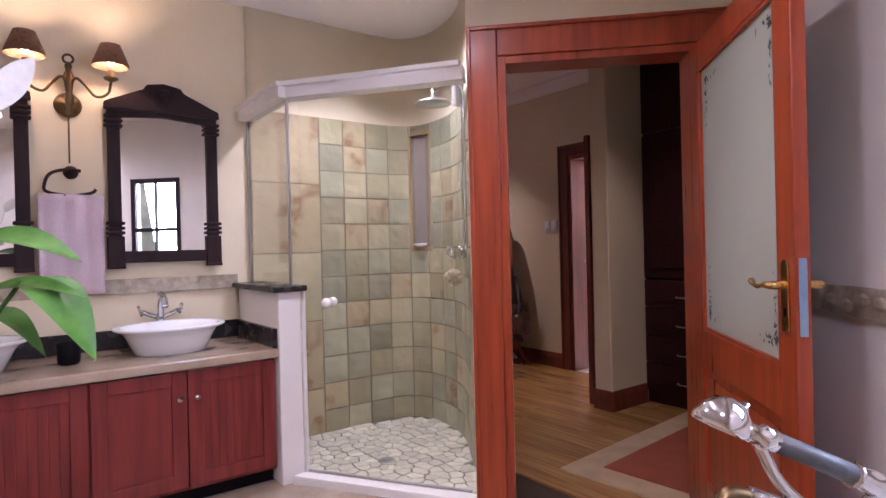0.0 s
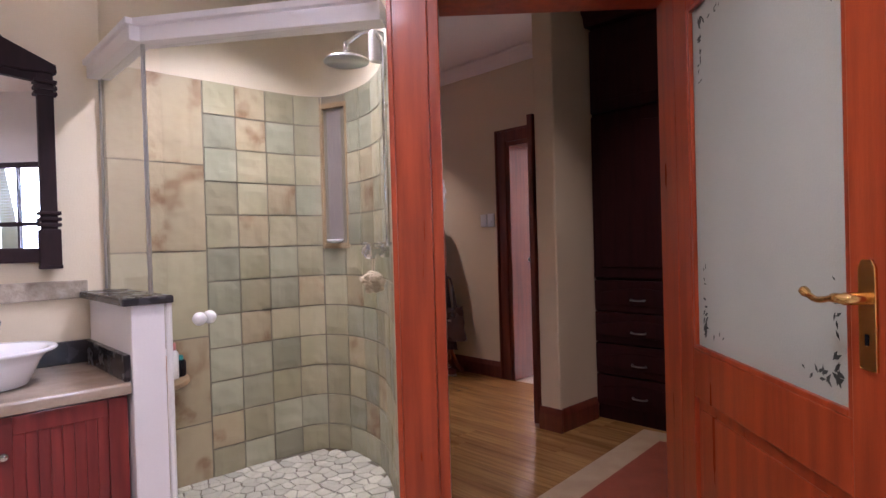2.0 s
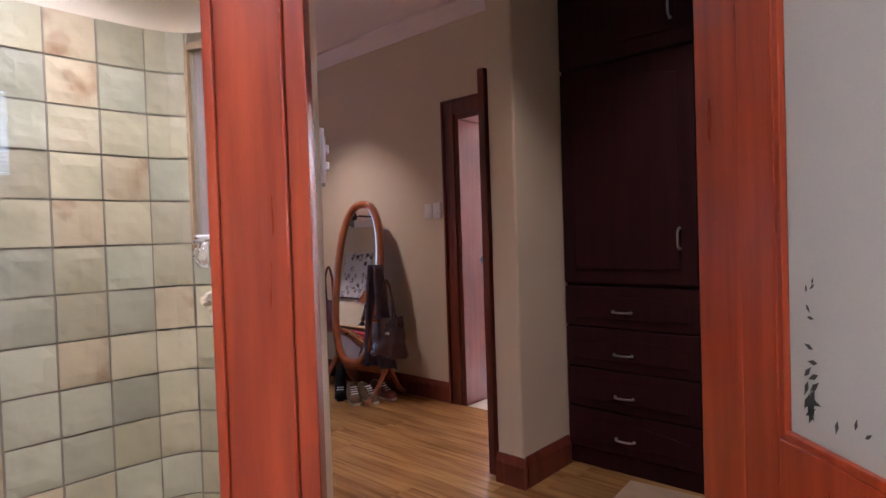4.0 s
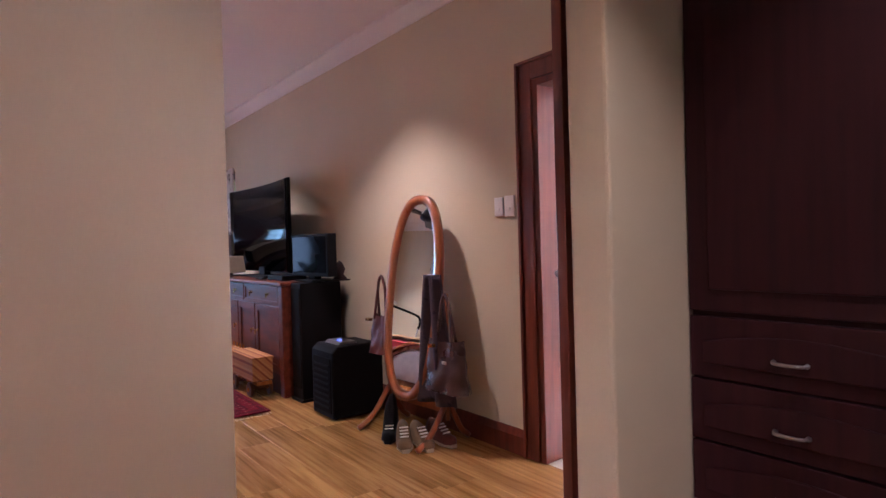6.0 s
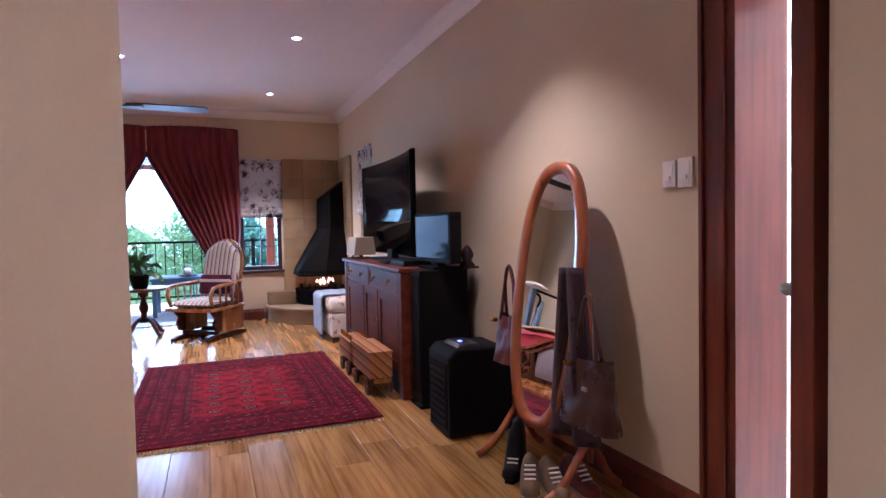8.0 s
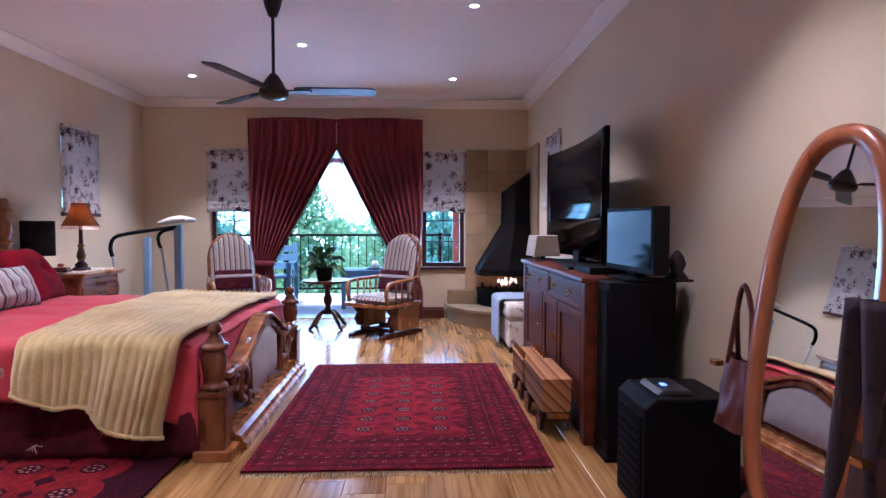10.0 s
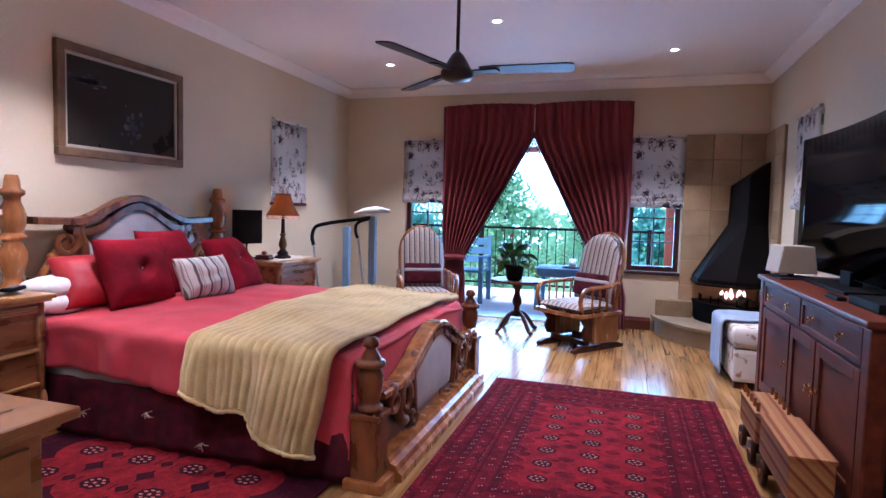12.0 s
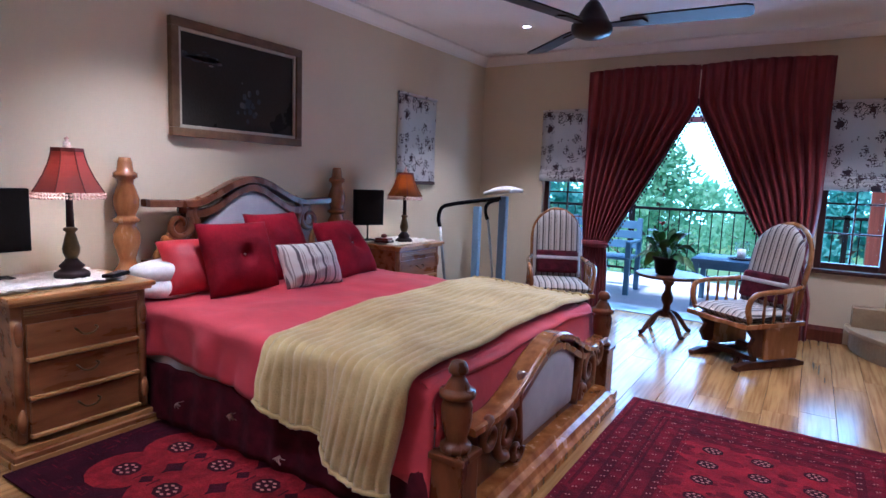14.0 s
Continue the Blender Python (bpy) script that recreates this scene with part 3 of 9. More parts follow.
INNER_LEN = sum((b - a).length for a, b in zip(INNER, INNER[1:]))
PITCH, ROWS_UP, TILE_TOP = 0.172, 12, 2.05
LINING = structure("wall_lining", strip(INNER, 0, TILE_TOP - 0.004, 0.026), GROUT, "slate tile lining of the rounded shower", "tiling")
flat_from = INNER_LEN - 0.45
cols = []
NICHE = (1.375, 1.535, 1.19, 1.98)
n_cols = round((flat_from - 0.02) / PITCH)
for c in range(n_cols):
    cols.append((0.02 + (flat_from - 0.02) * c / n_cols, 0.02 + (flat_from - 0.02) * (c + 1) / n_cols))
cells = []
for c, (s0, s1) in enumerate(cols):
    for r in range(ROWS_UP):
        za, zb = TILE_TOP - (r + 1) * PITCH, TILE_TOP - r * PITCH
        if s1 > NICHE[0] and s0 < NICHE[1] and zb > 1.24 and za < 1.93:
            if s0 < NICHE[0] - 0.02:
                cells.append((s0, NICHE[0] - 0.012, za, zb))
            if s1 > NICHE[1] + 0.02:
                cells.append((NICHE[1] + 0.012, s1, za, zb))
        else:
            cells.append((s0, s1, za, zb))
for r in range(5):
    cells.append((flat_from, INNER_LEN - 0.005, TILE_TOP - (r + 1) * 0.436, TILE_TOP - r * 0.436))
rng = random.Random(5)


def slate(s0, s1, z0, z1):
    """One riven slate tile, slightly hollow and uneven, bent to the wall."""
    bm = bmesh.new()
    g = 0.004
    n = 4
    front, rim = [], []
    seed = rng.uniform(0, 50)
    lift = rng.uniform(0.0, 0.006)
    for i in range(n + 1):
        row, edge_row = [], []
        for j in range(n + 1):
            sx = s0 + g + (s1 - s0 - 2 * g) * i / n
            z = z0 + g + (z1 - z0 - 2 * g) * j / n
            p, d = along(INNER, sx)
            nrm = Vector((-d.y, d.x, 0))
            rim_it = i in (0, n) or j in (0, n)
            off = 0.030 + lift + (0.0 if rim_it else 0.004 + lump((sx, z, 0), 14, 0.006, seed))
            row.append(bm.verts.new(p + nrm * off + Vector((0, 0, z))))
        front.append(row)
    for i in range(n):
        for j in range(n):
            bm.faces.new((front[i][j], front[i + 1][j], front[i + 1][j + 1], front[i][j + 1]))
    border = [front[i][0] for i in range(n + 1)] + [front[n][j] for j in range(1, n + 1)] + [front[i][n] for i in range(n - 1, -1, -1)] + [front[0][j] for j in range(n - 1, 0, -1)]
    p, d = along(INNER, (s0 + s1) / 2)
    nrm = Vector((-d.y, d.x, 0))
    low = [bm.verts.new(v.co - nrm * 0.014) for v in border]
    for i in range(len(border)):
        j = (i + 1) % len(border)
        bm.faces.new((border[i], low[i], low[j], border[j]))
    bmesh.ops.recalc_face_normals(bm, faces=bm.faces)
    return bm


for s0, s1, z0, z1 in cells:
    if z1 < 0.02:
        continue
    pick = rng.random()
    stone = SLATE_STAIN if pick < 0.14 or s0 > flat_from - 0.01 and pick < 0.7 else SLATE_GREEN if pick < 0.45 else SLATE_TILE
    part("tile", slate(s0, s1, max(z0, 0.01), z1), stone, LINING)

# slim window niche in the lining
np_, nd = along(INNER, (NICHE[0] + NICHE[1]) / 2)
nn = Vector((-nd.y, nd.x, 0))
ang = math.degrees(math.atan2(nd.y, nd.x))
niche = thing("shower_window", (np_.x, np_.y, 0), ang, "narrow frosted window slot in the slate lining", "window", "", "structure")
niche_glass = material("niche_glass", (0.25, 0.21, 0.19), 0.35, base2=(0.21, 0.17, 0.16), scale=3)
part("pane", box(-0.074, 0.026, 1.2, 0.074, 0.03, 1.97), niche_glass, niche, local=True)
for x0, x1, z0, z1 in [(-0.092, -0.076, 1.17, 2.0), (0.076, 0.092, 1.17, 2.0), (-0.076, 0.076, 1.97, 2.0), (-0.076, 0.076, 1.17, 1.20)]:
    part("frame", box(x0, 0.02, z0, x1, 0.055, z1, 0.003), SANDSTONE, niche, local=True)
dish = solo("soap_dish", lathe([(0.02, 0), (0.045, 0.012), (0.05, 0.022), (0.042, 0.02), (0.0, 0.012)], (np_.x + nn.x * 0.062, np_.y + nn.y * 0.062, 1.2)), CERAMIC, "small white soap dish in the window slot", "dish", smooth=True)

# floor of broken marble pieces
SHOWER_FLOOR = structure("floor_shower", prism([(1.30, 4.72), (1.32, 4.10), (1.86, 3.27), (2.12, 3.62), (2.33, 3.94), (2.44, 4.2), (2.44, 4.5), (2.3, 4.68), (1.9, 4.74)], -0.011, 0.010), GROUT, "pale broken-marble mosaic shower floor", "floor")


def inside(p, poly):
    c = False
    for (x0, y0), (x1, y1) in zip(poly, poly[1:] + poly[:1]):
        if (y0 > p[1]) != (y1 > p[1]) and p[0] < (x1 - x0) * (p[1] - y0) / (y1 - y0) + x0:
            c = not c
    return c


def cell_polygon(c, others, reach):
    poly = [(c[0] - reach, c[1] - reach), (c[0] + reach, c[1] - reach), (c[0] + reach, c[1] + reach), (c[0] - reach, c[1] + reach)]
    for o in others:
        if o is c or abs(o[0] - c[0]) > 2 * reach or abs(o[1] - c[1]) > 2 * reach:
            continue
        mx, my, dx, dy = (c[0] + o[0]) / 2, (c[1] + o[1]) / 2, o[0] - c[0], o[1] - c[1]
        out = []
        for p, q in zip(poly, poly[1:] + poly[:1]):
            a, b = (p[0] - mx) * dx + (p[1] - my) * dy, (q[0] - mx) * dx + (q[1] - my) * dy
            if a <= 0:
                out.append(p)
            if a * b < 0:
                t = a / (a - b)
                out.append((p[0] + (q[0] - p[0]) * t, p[1] + (q[1] - p[1]) * t))
        poly = out
    return poly


pan = [(1.33, 4.68), (1.35, 4.12), (1.86, 3.33), (2.09, 3.66), (2.30, 3.98), (2.40, 4.2), (2.40, 4.45), (2.28, 4.62), (1.9, 4.69)]
seeds = []
for i in range(22):
    for j in range(26):
        p = (1.30 + 0.066 * i + rng.uniform(-0.026, 0.026), 3.28 + 0.066 * j + rng.uniform(-0.026, 0.026))
        if inside(p, pan):
            seeds.append(p)
for c in seeds[:300]:
    poly = cell_polygon(c, seeds, 0.06)
    if len(poly) >= 3:
        poly = [(c[0] + (x - c[0]) * 0.88, c[1] + (y - c[1]) * 0.88) for x, y in poly]
        part("mosaic_piece", prism(poly, 0.004, 0.016 + rng.uniform(0, 0.003)), PEBBLE, SHOWER_FLOOR)
solo("floor_drain", lathe([(0.045, 0), (0.045, 0.006), (0.03, 0.008), (0.0, 0.006)], (1.78, 4.02, 0.016)), STEEL, "round steel drain in the mosaic", "drain", smooth=True)

# low wall with granite capping, header beam and glass
pony = structure("wall_low", box(1.205, 4.085, 0, 1.325, 4.715, 0.985, 0.008), WALL_WHITE, "low white wall between basin and shower", "wall")
solo("granite_capping", box(1.165, 4.04, 0.985, 1.345, 4.712, 1.015, 0.008), BLACK_SLATE, "polished black granite capping on the low wall", "capping")
solo("shower_step", prism([(1.325, 4.085), (1.255, 4.07), (1.775, 3.255), (1.835, 3.30)], 0.0, 0.05, bevel=0.006), WALL_WHITE, "low white step under the shower door", "step")
beam = thing("shower_header", (1.27, 4.09, 1.98), 0, "white moulded header above the shower glass", "header", "", "structure")


def rail(p0, p1, w, z0, z1):
    a, b = Vector((*p0, 0)), Vector((*p1, 0))
    d = (b - a).normalized()
    n = Vector((d.y, -d.x, 0)) * (w / 2)
    return prism([(a - n)[:2], (b - n)[:2], (b + n)[:2], (a + n)[:2]], z0, z1, bevel=0.004)


part("beam", rail((1.27, 4.715), (1.27, 4.07), 0.09, 1.97, 2.04), WALL_WHITE, beam)
part("beam", rail((1.285, 4.115), (1.86, 3.36), 0.09, 1.971, 2.041), WALL_WHITE, beam)
part("moulding", rail((1.225, 4.715), (1.225, 4.06), 0.03, 2.025, 2.05), WALL_WHITE, beam)
part("moulding", rail((1.235, 4.085), (1.80, 3.32), 0.03, 2.026, 2.051), WALL_WHITE, beam)
screen = thing("shower_screen", (1.30, 4.1, 0.05), 0, "clear glass shower screen with slim silver edges", "shower screen")


def pane(p0, p1, z0, z1, parent, mat, thick=0.008, name="pane"):
    a, b = Vector((*p0, 0)), Vector((*p1, 0))
    d = (b - a).normalized()
    n = Vector((d.y, -d.x, 0)) * (thick / 2)
    ob = part(name, prism([(a - n)[:2], (b - n)[:2], (b + n)[:2], (a + n)[:2]], z0, z1), mat, parent)
    ob.visible_shadow = False
    return ob


pane((1.275, 4.70), (1.275, 4.10), 1.018, 1.968, screen, CLEAR)
pane((1.335, 4.075), (1.40, 3.975), 0.055, 1.968, screen, CLEAR)
door = pane((1.405, 3.967), (1.825, 3.32), 0.06, 1.968, screen, CLEAR, name="door")
part("edge_strip", tube([(1.278, 4.092, 1.02), (1.278, 4.092, 1.968)], 0.008), STEEL, screen)
part("edge_strip", tube([(1.335, 4.078, 0.05), (1.335, 4.078, 1.0)], 0.012), WHITE_PLASTIC, screen)
part("edge_strip", tube([(1.275, 4.705, 1.02), (1.275, 4.705, 1.968)], 0.006), STEEL, screen)
part("edge_strip", tube([(1.34, 4.065, 0.058), (1.82, 3.322, 0.058)], 0.007), STEEL, screen)
for off in (-0.03, 0.03):
    part("knob", ball((1.425 + off * 0.84, 3.955 + off * 0.545, 0.925), 0.026), WHITE_PLASTIC, screen, "round white door knob", smooth=True)

# shower fittings
riser = thing("shower_set", (2.02, 3.60, 1.1), 0, "chrome riser with rain head and lever mixer", "shower")
rx, ry = 2.03, 3.585
part("riser_pipe", tube(smooth_path([(rx, ry, 1.18), (rx, ry, 1.75), (rx, ry, 1.98), (rx - 0.01, ry + 0.03, 2.04), (rx + 0.0, ry + 0.12, 2.08), (rx + 0.03, ry + 0.30, 2.08)], 5), 0.010), CHROME, riser, smooth=True)
part("bracket", tube([(rx, ry, 1.75), (rx + 0.07, ry - 0.03, 1.75)], 0.008), CHROME, riser, smooth=True)
part("wall_plate", box(rx - 0.03, ry + 0.02, 1.93, rx + 0.03, ry + 0.06, 2.06, 0.012), WHITE_PLASTIC, riser)
part("neck", lathe([(0.012, 0), (0.02, 0.015), (0.015, 0.03), (0.012, 0.06)], (rx + 0.03, ry + 0.30, 2.03)), CHROME, riser, smooth=True)
part("rain_head", lathe([(0.10, 0.0), (0.102, 0.006), (0.085, 0.018), (0.04, 0.03), (0.015, 0.04)], (rx + 0.03, ry + 0.30, 2.0), 28), STEEL, riser, smooth=True)
mx, my = 2.04, 3.66
part("mixer_body", tube([(mx - 0.11, my - 0.06, 1.16), (mx + 0.09, my + 0.08, 1.16)], 0.02), CHROME, riser, smooth=True)
for k in (-1, 1):
    c = (mx + 0.09 * k - 0.01, my + 0.07 * k, 1.16)
    part("tap_handle", join(lathe([(0.02, -0.03), (0.028, -0.01), (0.02, 0.02), (0.012, 0.03)], c), tube([(c[0] - 0.03, c[1], c[2] + 0.03), (c[0] + 0.03, c[1], c[2] + 0.03)], 0.006)), CHROME, riser, smooth=True)


def loofah(c, seed):
    r2 = random.Random(seed)
    bm = bmesh.new()
    for i in range(46):
        a = Vector((r2.gauss(0, 1), r2.gauss(0, 1), r2.gauss(0, 1))).normalized()
        ball(Vector(c) + a * 0.035 * r2.uniform(0.6, 1.1), 0.022, bm, r2.uniform(0.6, 1.2), r2.uniform(0.6, 1.2), r2.uniform(0.4, 1), 1)
    tube([(c[0], c[1], c[2] + 0.04), (c[0] + 0.005, c[1], c[2] + 0.12)], 0.003, 6, bm)
    return bm


solo("loofah", loofah((2.03, 3.70, 1.03), 1), FLESH_PINK, "cream net sponge hanging from the mixer", "sponge", "sponges at the mixer")
solo("loofah", loofah((2.10, 3.78, 1.02), 2), FLESH_PINK, "cream net sponge hanging from the mixer", "sponge", "sponges at the mixer")

# corner shelf with bottles
shelf_bm = prism([(1.33, 4.70), (1.33, 4.42)] + [(1.33 + 0.28 * math.sin(a), 4.70 - 0.28 * math.cos(a)) for a in [0.2, 0.45, 0.7, 0.95, 1.2, 1.4, 1.57]], 0.55, 0.575, bevel=0.006)
solo("corner_shelf", shelf_bm, SANDSTONE, "pale stone quarter-round shower shelf", "shelf")


def bottle(x, y, h, r, body, cap, label):
    t = thing("bottle", (x, y, 0.575), 0, label, "bottle", "bottles on the shower shelf")
    part("body", lathe([(r * 0.9, 0), (r, 0.01), (r, h * 0.72), (r * 0.6, h * 0.8)], (x, y, 0.575), 14), body, t, smooth=True)
    part("cap", lathe([(r * 0.62, h * 0.8), (r * 0.62, h * 0.97), (r * 0.5, h)], (x, y, 0.575), 14), cap, t, smooth=True)


BLUE = material("blue_plastic", (0.02, 0.09, 0.42), 0.35)
GREY_P = material("grey_plastic", (0.10, 0.11, 0.13), 0.35)
ORANGE = material("orange_gel", (0.55, 0.24, 0.05), 0.25)
PINK = material("pink_plastic", (0.60, 0.20, 0.18), 0.35)
TEAL = material("teal_plastic", (0.02, 0.30, 0.30), 0.35)
bottle(1.38, 4.50, 0.20, 0.026, WHITE_PLASTIC, BLUE, "tall white bottle with a blue cap")
bottle(1.42, 4.55, 0.18, 0.026, GREY_P, GREY_P, "slim dark grey bottle on the shelf")
bottle(1.47, 4.58, 0.15, 0.024, ORANGE, WHITE_PLASTIC, "small amber gel bottle on the shelf")
bottle(1.52, 4.61, 0.17, 0.026, WHITE_PLASTIC, PINK, "white cream tube with a pink cap")
bottle(1.565, 4.655, 0.10, 0.03, BLACK, TEAL, "short black jar with a teal lid")

# ---- bathroom: basins ----
vanity = thing("vanity_unit", (0.2, 4.4, 0), 0, "cherry-red panelled vanity cupboard under the basins", "cupboard")
part("body", box(-1.35, 4.15, 0.08, 1.20, 4.70, 0.655), VANITY_WOOD, vanity)
part("plinth", box(-1.35, 4.20, 0.0, 1.20, 4.70, 0.08), BLACK, vanity)


def panel_door(x0, x1, z0, z1, y, parent, wood, groove=False):
    """A framed door that faces -y, with a sunk panel."""
    bm = bmesh.new()
    boards = []
    w = 0.065
    box(x0, y, z0, x0 + w, y + 0.022, z1, 0.003, bm)
    box(x1 - w, y, z0, x1, y + 0.022, z1, 0.003, bm)
    box(x0 + w, y, z0, x1 - w, y + 0.022, z0 + w, 0.003, bm)
    box(x0 + w, y, z1 - w, x1 - w, y + 0.022, z1, 0.003, bm)
    if groove:
        n = max(3, int((x1 - x0 - 2 * w) / 0.035))
        for i in range(n):
            a = x0 + w + (x1 - x0 - 2 * w) * i / n
            boards.append(box(a + 0.0004, y + 0.008, z0 + w, a + (x1 - x0 - 2 * w) / n - 0.0004, y + 0.02, z1 - w, 0.0012))
    else:
        box(x0 + w, y + 0.012, z0 + w, x1 - w, y + 0.02, z1 - w, 0.0, bm)
    d_ = part("door", bm, wood, parent)
    for b_ in boards:
        part("board", b_, wood, d_)
    return d_


for x0, x1, g in [(-1.33, -0.92, True), (-0.91, -0.50, True), (-0.49, -0.06, True), (-0.05, 0.375, True), (0.385, 0.772, False), (0.778, 1.195, True)]:
    d = panel_door(x0, x1, 0.10, 0.645, 4.127, vanity, VANITY_WOOD, g)
for kx in (0.738, 0.815, -0.09, -0.02):
    k = part("knob", lathe([(0.006, 0), (0.006, 0.01), (0.014, 0.014), (0.016, 0.022), (0.01, 0.03), (0.0, 0.031)], (kx, 4.128, 0.52), 12, m=Matrix.Rotation(radians(90), 4, "X")), CHROME, vanity, "round chrome knob", smooth=True)
counter = thing("countertop", (0.2, 4.4, 0.655), 0, "beige marble countertop with a dark upstand", "countertop")
part("slab", box(-1.36, 4.09, 0.655, 1.203, 4.712, 0.700, 0.010), STONE_TOP, counter)
part("upstand", box(-1.36, 4.69, 0.701, 1.203, 4.714, 0.80, 0.004), BLACK_SLATE, counter)
part("upstand", box(1.18, 4.10, 0.701, 1.203, 4.688, 0.80, 0.004), BLACK_SLATE, counter)


def basin(cx, cy):
    t = thing("basin", (cx, cy, 0.70), 0, "white oval vessel basin on the counter", "basin", "basins on the counter")
    prof = [(0.15, 0.0), (0.165, 0.006), (0.205, 0.09), (0.225, 0.115), (0.255, 0.125), (0.262, 0.133), (0.255, 0.14), (0.228, 0.135), (0.19, 0.10), (0.12, 0.05), (0.0, 0.04)]
    part("bowl", lathe(prof, (0, 0, 0), 40, m=Matrix.Diagonal((1.0, 0.80, 1, 1))), CERAMIC, t, local=True, smooth=True)
    part("overflow", lathe([(0.014, 0), (0.014, 0.004), (0.0, 0.005)], (0, 0.166, 0.10), 12, m=Matrix.Rotation(radians(65), 4, "X")), GREY_P, t, local=True)
    f = thing("basin_tap", (cx, cy + 0.235, 0.70), 0, "chrome basin mixer with cross handles", "tap", "taps behind the basins")
    part("base", lathe([(0.035, 0), (0.035, 0.01), (0.022, 0.03), (0.02, 0.14), (0.024, 0.16)], (0, 0, 0), 16), CHROME, f, local=True, smooth=True)
    part("spout", tube(smooth_path([(0, 0, 0.12), (0, -0.005, 0.22), (0, -0.04, 0.27), (0, -0.09, 0.26), (0, -0.12, 0.22)], 5), 0.017, 12), CHROME, f, local=True, smooth=True)
    part("top_knob", lathe([(0.012, 0.26), (0.018, 0.275), (0.012, 0.29), (0.0, 0.295)], (0, -0.01, 0), 12), CHROME, f, local=True, smooth=True)
    for s_ in (-1, 1):
        h = part("handle_arm", tube([(0, 0, 0.15), (s_ * 0.07, 0, 0.18), (s_ * 0.09, 0, 0.19)], 0.012), CHROME, f, local=True, smooth=True)
        bm = bmesh.new()
        c = Vector((s_ * 0.10, 0, 0.195))
        for a in (0, 45, 90, 135):
            v = Vector((s_ * 0.3 * math.cos(radians(a)), math.sin(radians(a)), math.cos(radians(a)))).normalized() * 0.03
            tube([c - v, c + v], 0.006, 6, bm)
        part("cross_handle", bm, CHROME, f, local=True, smooth=True)


basin(0.765, 4.40)
basin(-0.07, 4.40)
# carved border at dado height
structure("trim_border", box(-1.4, 4.700, 0.985, 1.20, 4.722, 1.065, 0.006), DADO, "carved stone border along the bathroom wall", "border")
sd = (Vector((-0.5, -0.72, 0)) - Vector((2.50, 2.28, 0))).normalized()
sb = bmesh.new()
box(0.02, 0.0, 0.96, 4.0, 0.014, 1.05, 0.005, sb)
for i in range(46):
    ball((0.05 + i * 0.085, 0.016, 1.005 + 0.014 * math.sin(i * 1.9)), 0.024, sb, 1.5, 0.35, 0.9, 1)
sb.transform(Matrix.Translation((2.50, 2.28, 0)) @ Matrix(((sd.x, -sd.y * -1, 0, 0), (sd.y, sd.x * -1, 0, 0), (0, 0, 1, 0), (0, 0, 0, 1))))
structure("trim_border_side", sb, DADO, "carved stone border along the side wall", "border")


def carved_mirror(cx, grp="carved mirrors"):
    """A mirror in a dark carved frame with fluted posts and a pediment; it hangs at the wall."""
    t = thing("wall_mirror", (cx, 4.715, 1.12), 0, "wall mirror in a dark carved frame with a pediment", "mirror", grp)
    w = 0.285
    part("glass", box(cx - 0.215, 4.688, 1.20, cx + 0.215, 4.696, 1.935), MIRROR, t)
    part("backing", box(cx - 0.25, 4.697, 1.16, cx + 0.25, 4.715, 1.97), EBONY, t)
    for s_ in (-1, 1):
        bm = bmesh.new()
        x = cx + s_ * 0.245
        box(x - 0.030, 4.668, 1.14, x + 0.030, 4.70, 1.97, 0.006, bm)
        for z in (1.12, 1.30, 1.325, 1.35, 1.86, 1.885, 1.91, 1.955):
            box(x - 0.042, 4.655, z, x + 0.042, 4.70, z + 0.016, 0.005, bm)
        box(x - 0.04, 4.66, 1.12, x + 0.04, 4.70, 1.29, 0.006, bm)
        part("post", bm, EBONY, t)
    part("bottom_rail", box(cx - 0.22, 4.672, 1.15, cx + 0.22, 4.70, 1.212, 0.006), EBONY, t)
    ped = [(cx - w, 1.955), (cx + w, 1.955), (cx + w, 1.99), (cx + 0.10, 2.075), (cx + 0.085, 2.10), (cx, 2.115), (cx - 0.085, 2.10), (cx - 0.10, 2.075), (cx - w, 1.99)]
    part("pediment", prism(ped, 4.655, 4.705, "y", 0.004), EBONY, t)
    part("scroll", lathe([(0.03, 0), (0.034, 0.01), (0.02, 0.02), (0.0, 0.022)], (cx, 4.655, 2.05), 14, m=Matrix.Rotation(radians(90), 4, "X")), EBONY, t, smooth=True)
    part("arch_rail", prism([(cx - 0.22, 1.96), (cx - 0.22, 1.915), (cx - 0.12, 1.925), (cx, 1.935), (cx + 0.12, 1.925), (cx + 0.22, 1.915), (cx + 0.22, 1.96)], 4.674, 4.70, "y"), EBONY, t)


carved_mirror(0.815)
carved_mirror(-0.065)

# bracket lamp with two wicker shades
SHADE_BROWN = material("wicker_shade", (0.075, 0.03, 0.016), 0.7, base2=(0.15, 0.07, 0.035), scale=70, bump=0.6, bump_scale=120, lo=0.55, hi=0.7)
SHADE_IN = material("shade_lining", (0.65, 0.42, 0.16), 0.7, bump=0.05)
BULB = glowing("warm_bulb", (1.0, 0.72, 0.40), 14.0)
sc = thing("wall_sconce", (0.38, 4.715, 1.9), 0, "aged brass wall lamp with two brown wicker shades", "wall lamp")
sx = 0.375
part("back_plate", lathe([(0.06, 0), (0.062, 0.008), (0.045, 0.02), (0.02, 0.04), (0.0, 0.05)], (sx, 4.718, 1.955), 20, m=Matrix.Rotation(radians(90), 4, "X")), OLD_BRASS, sc, smooth=True)
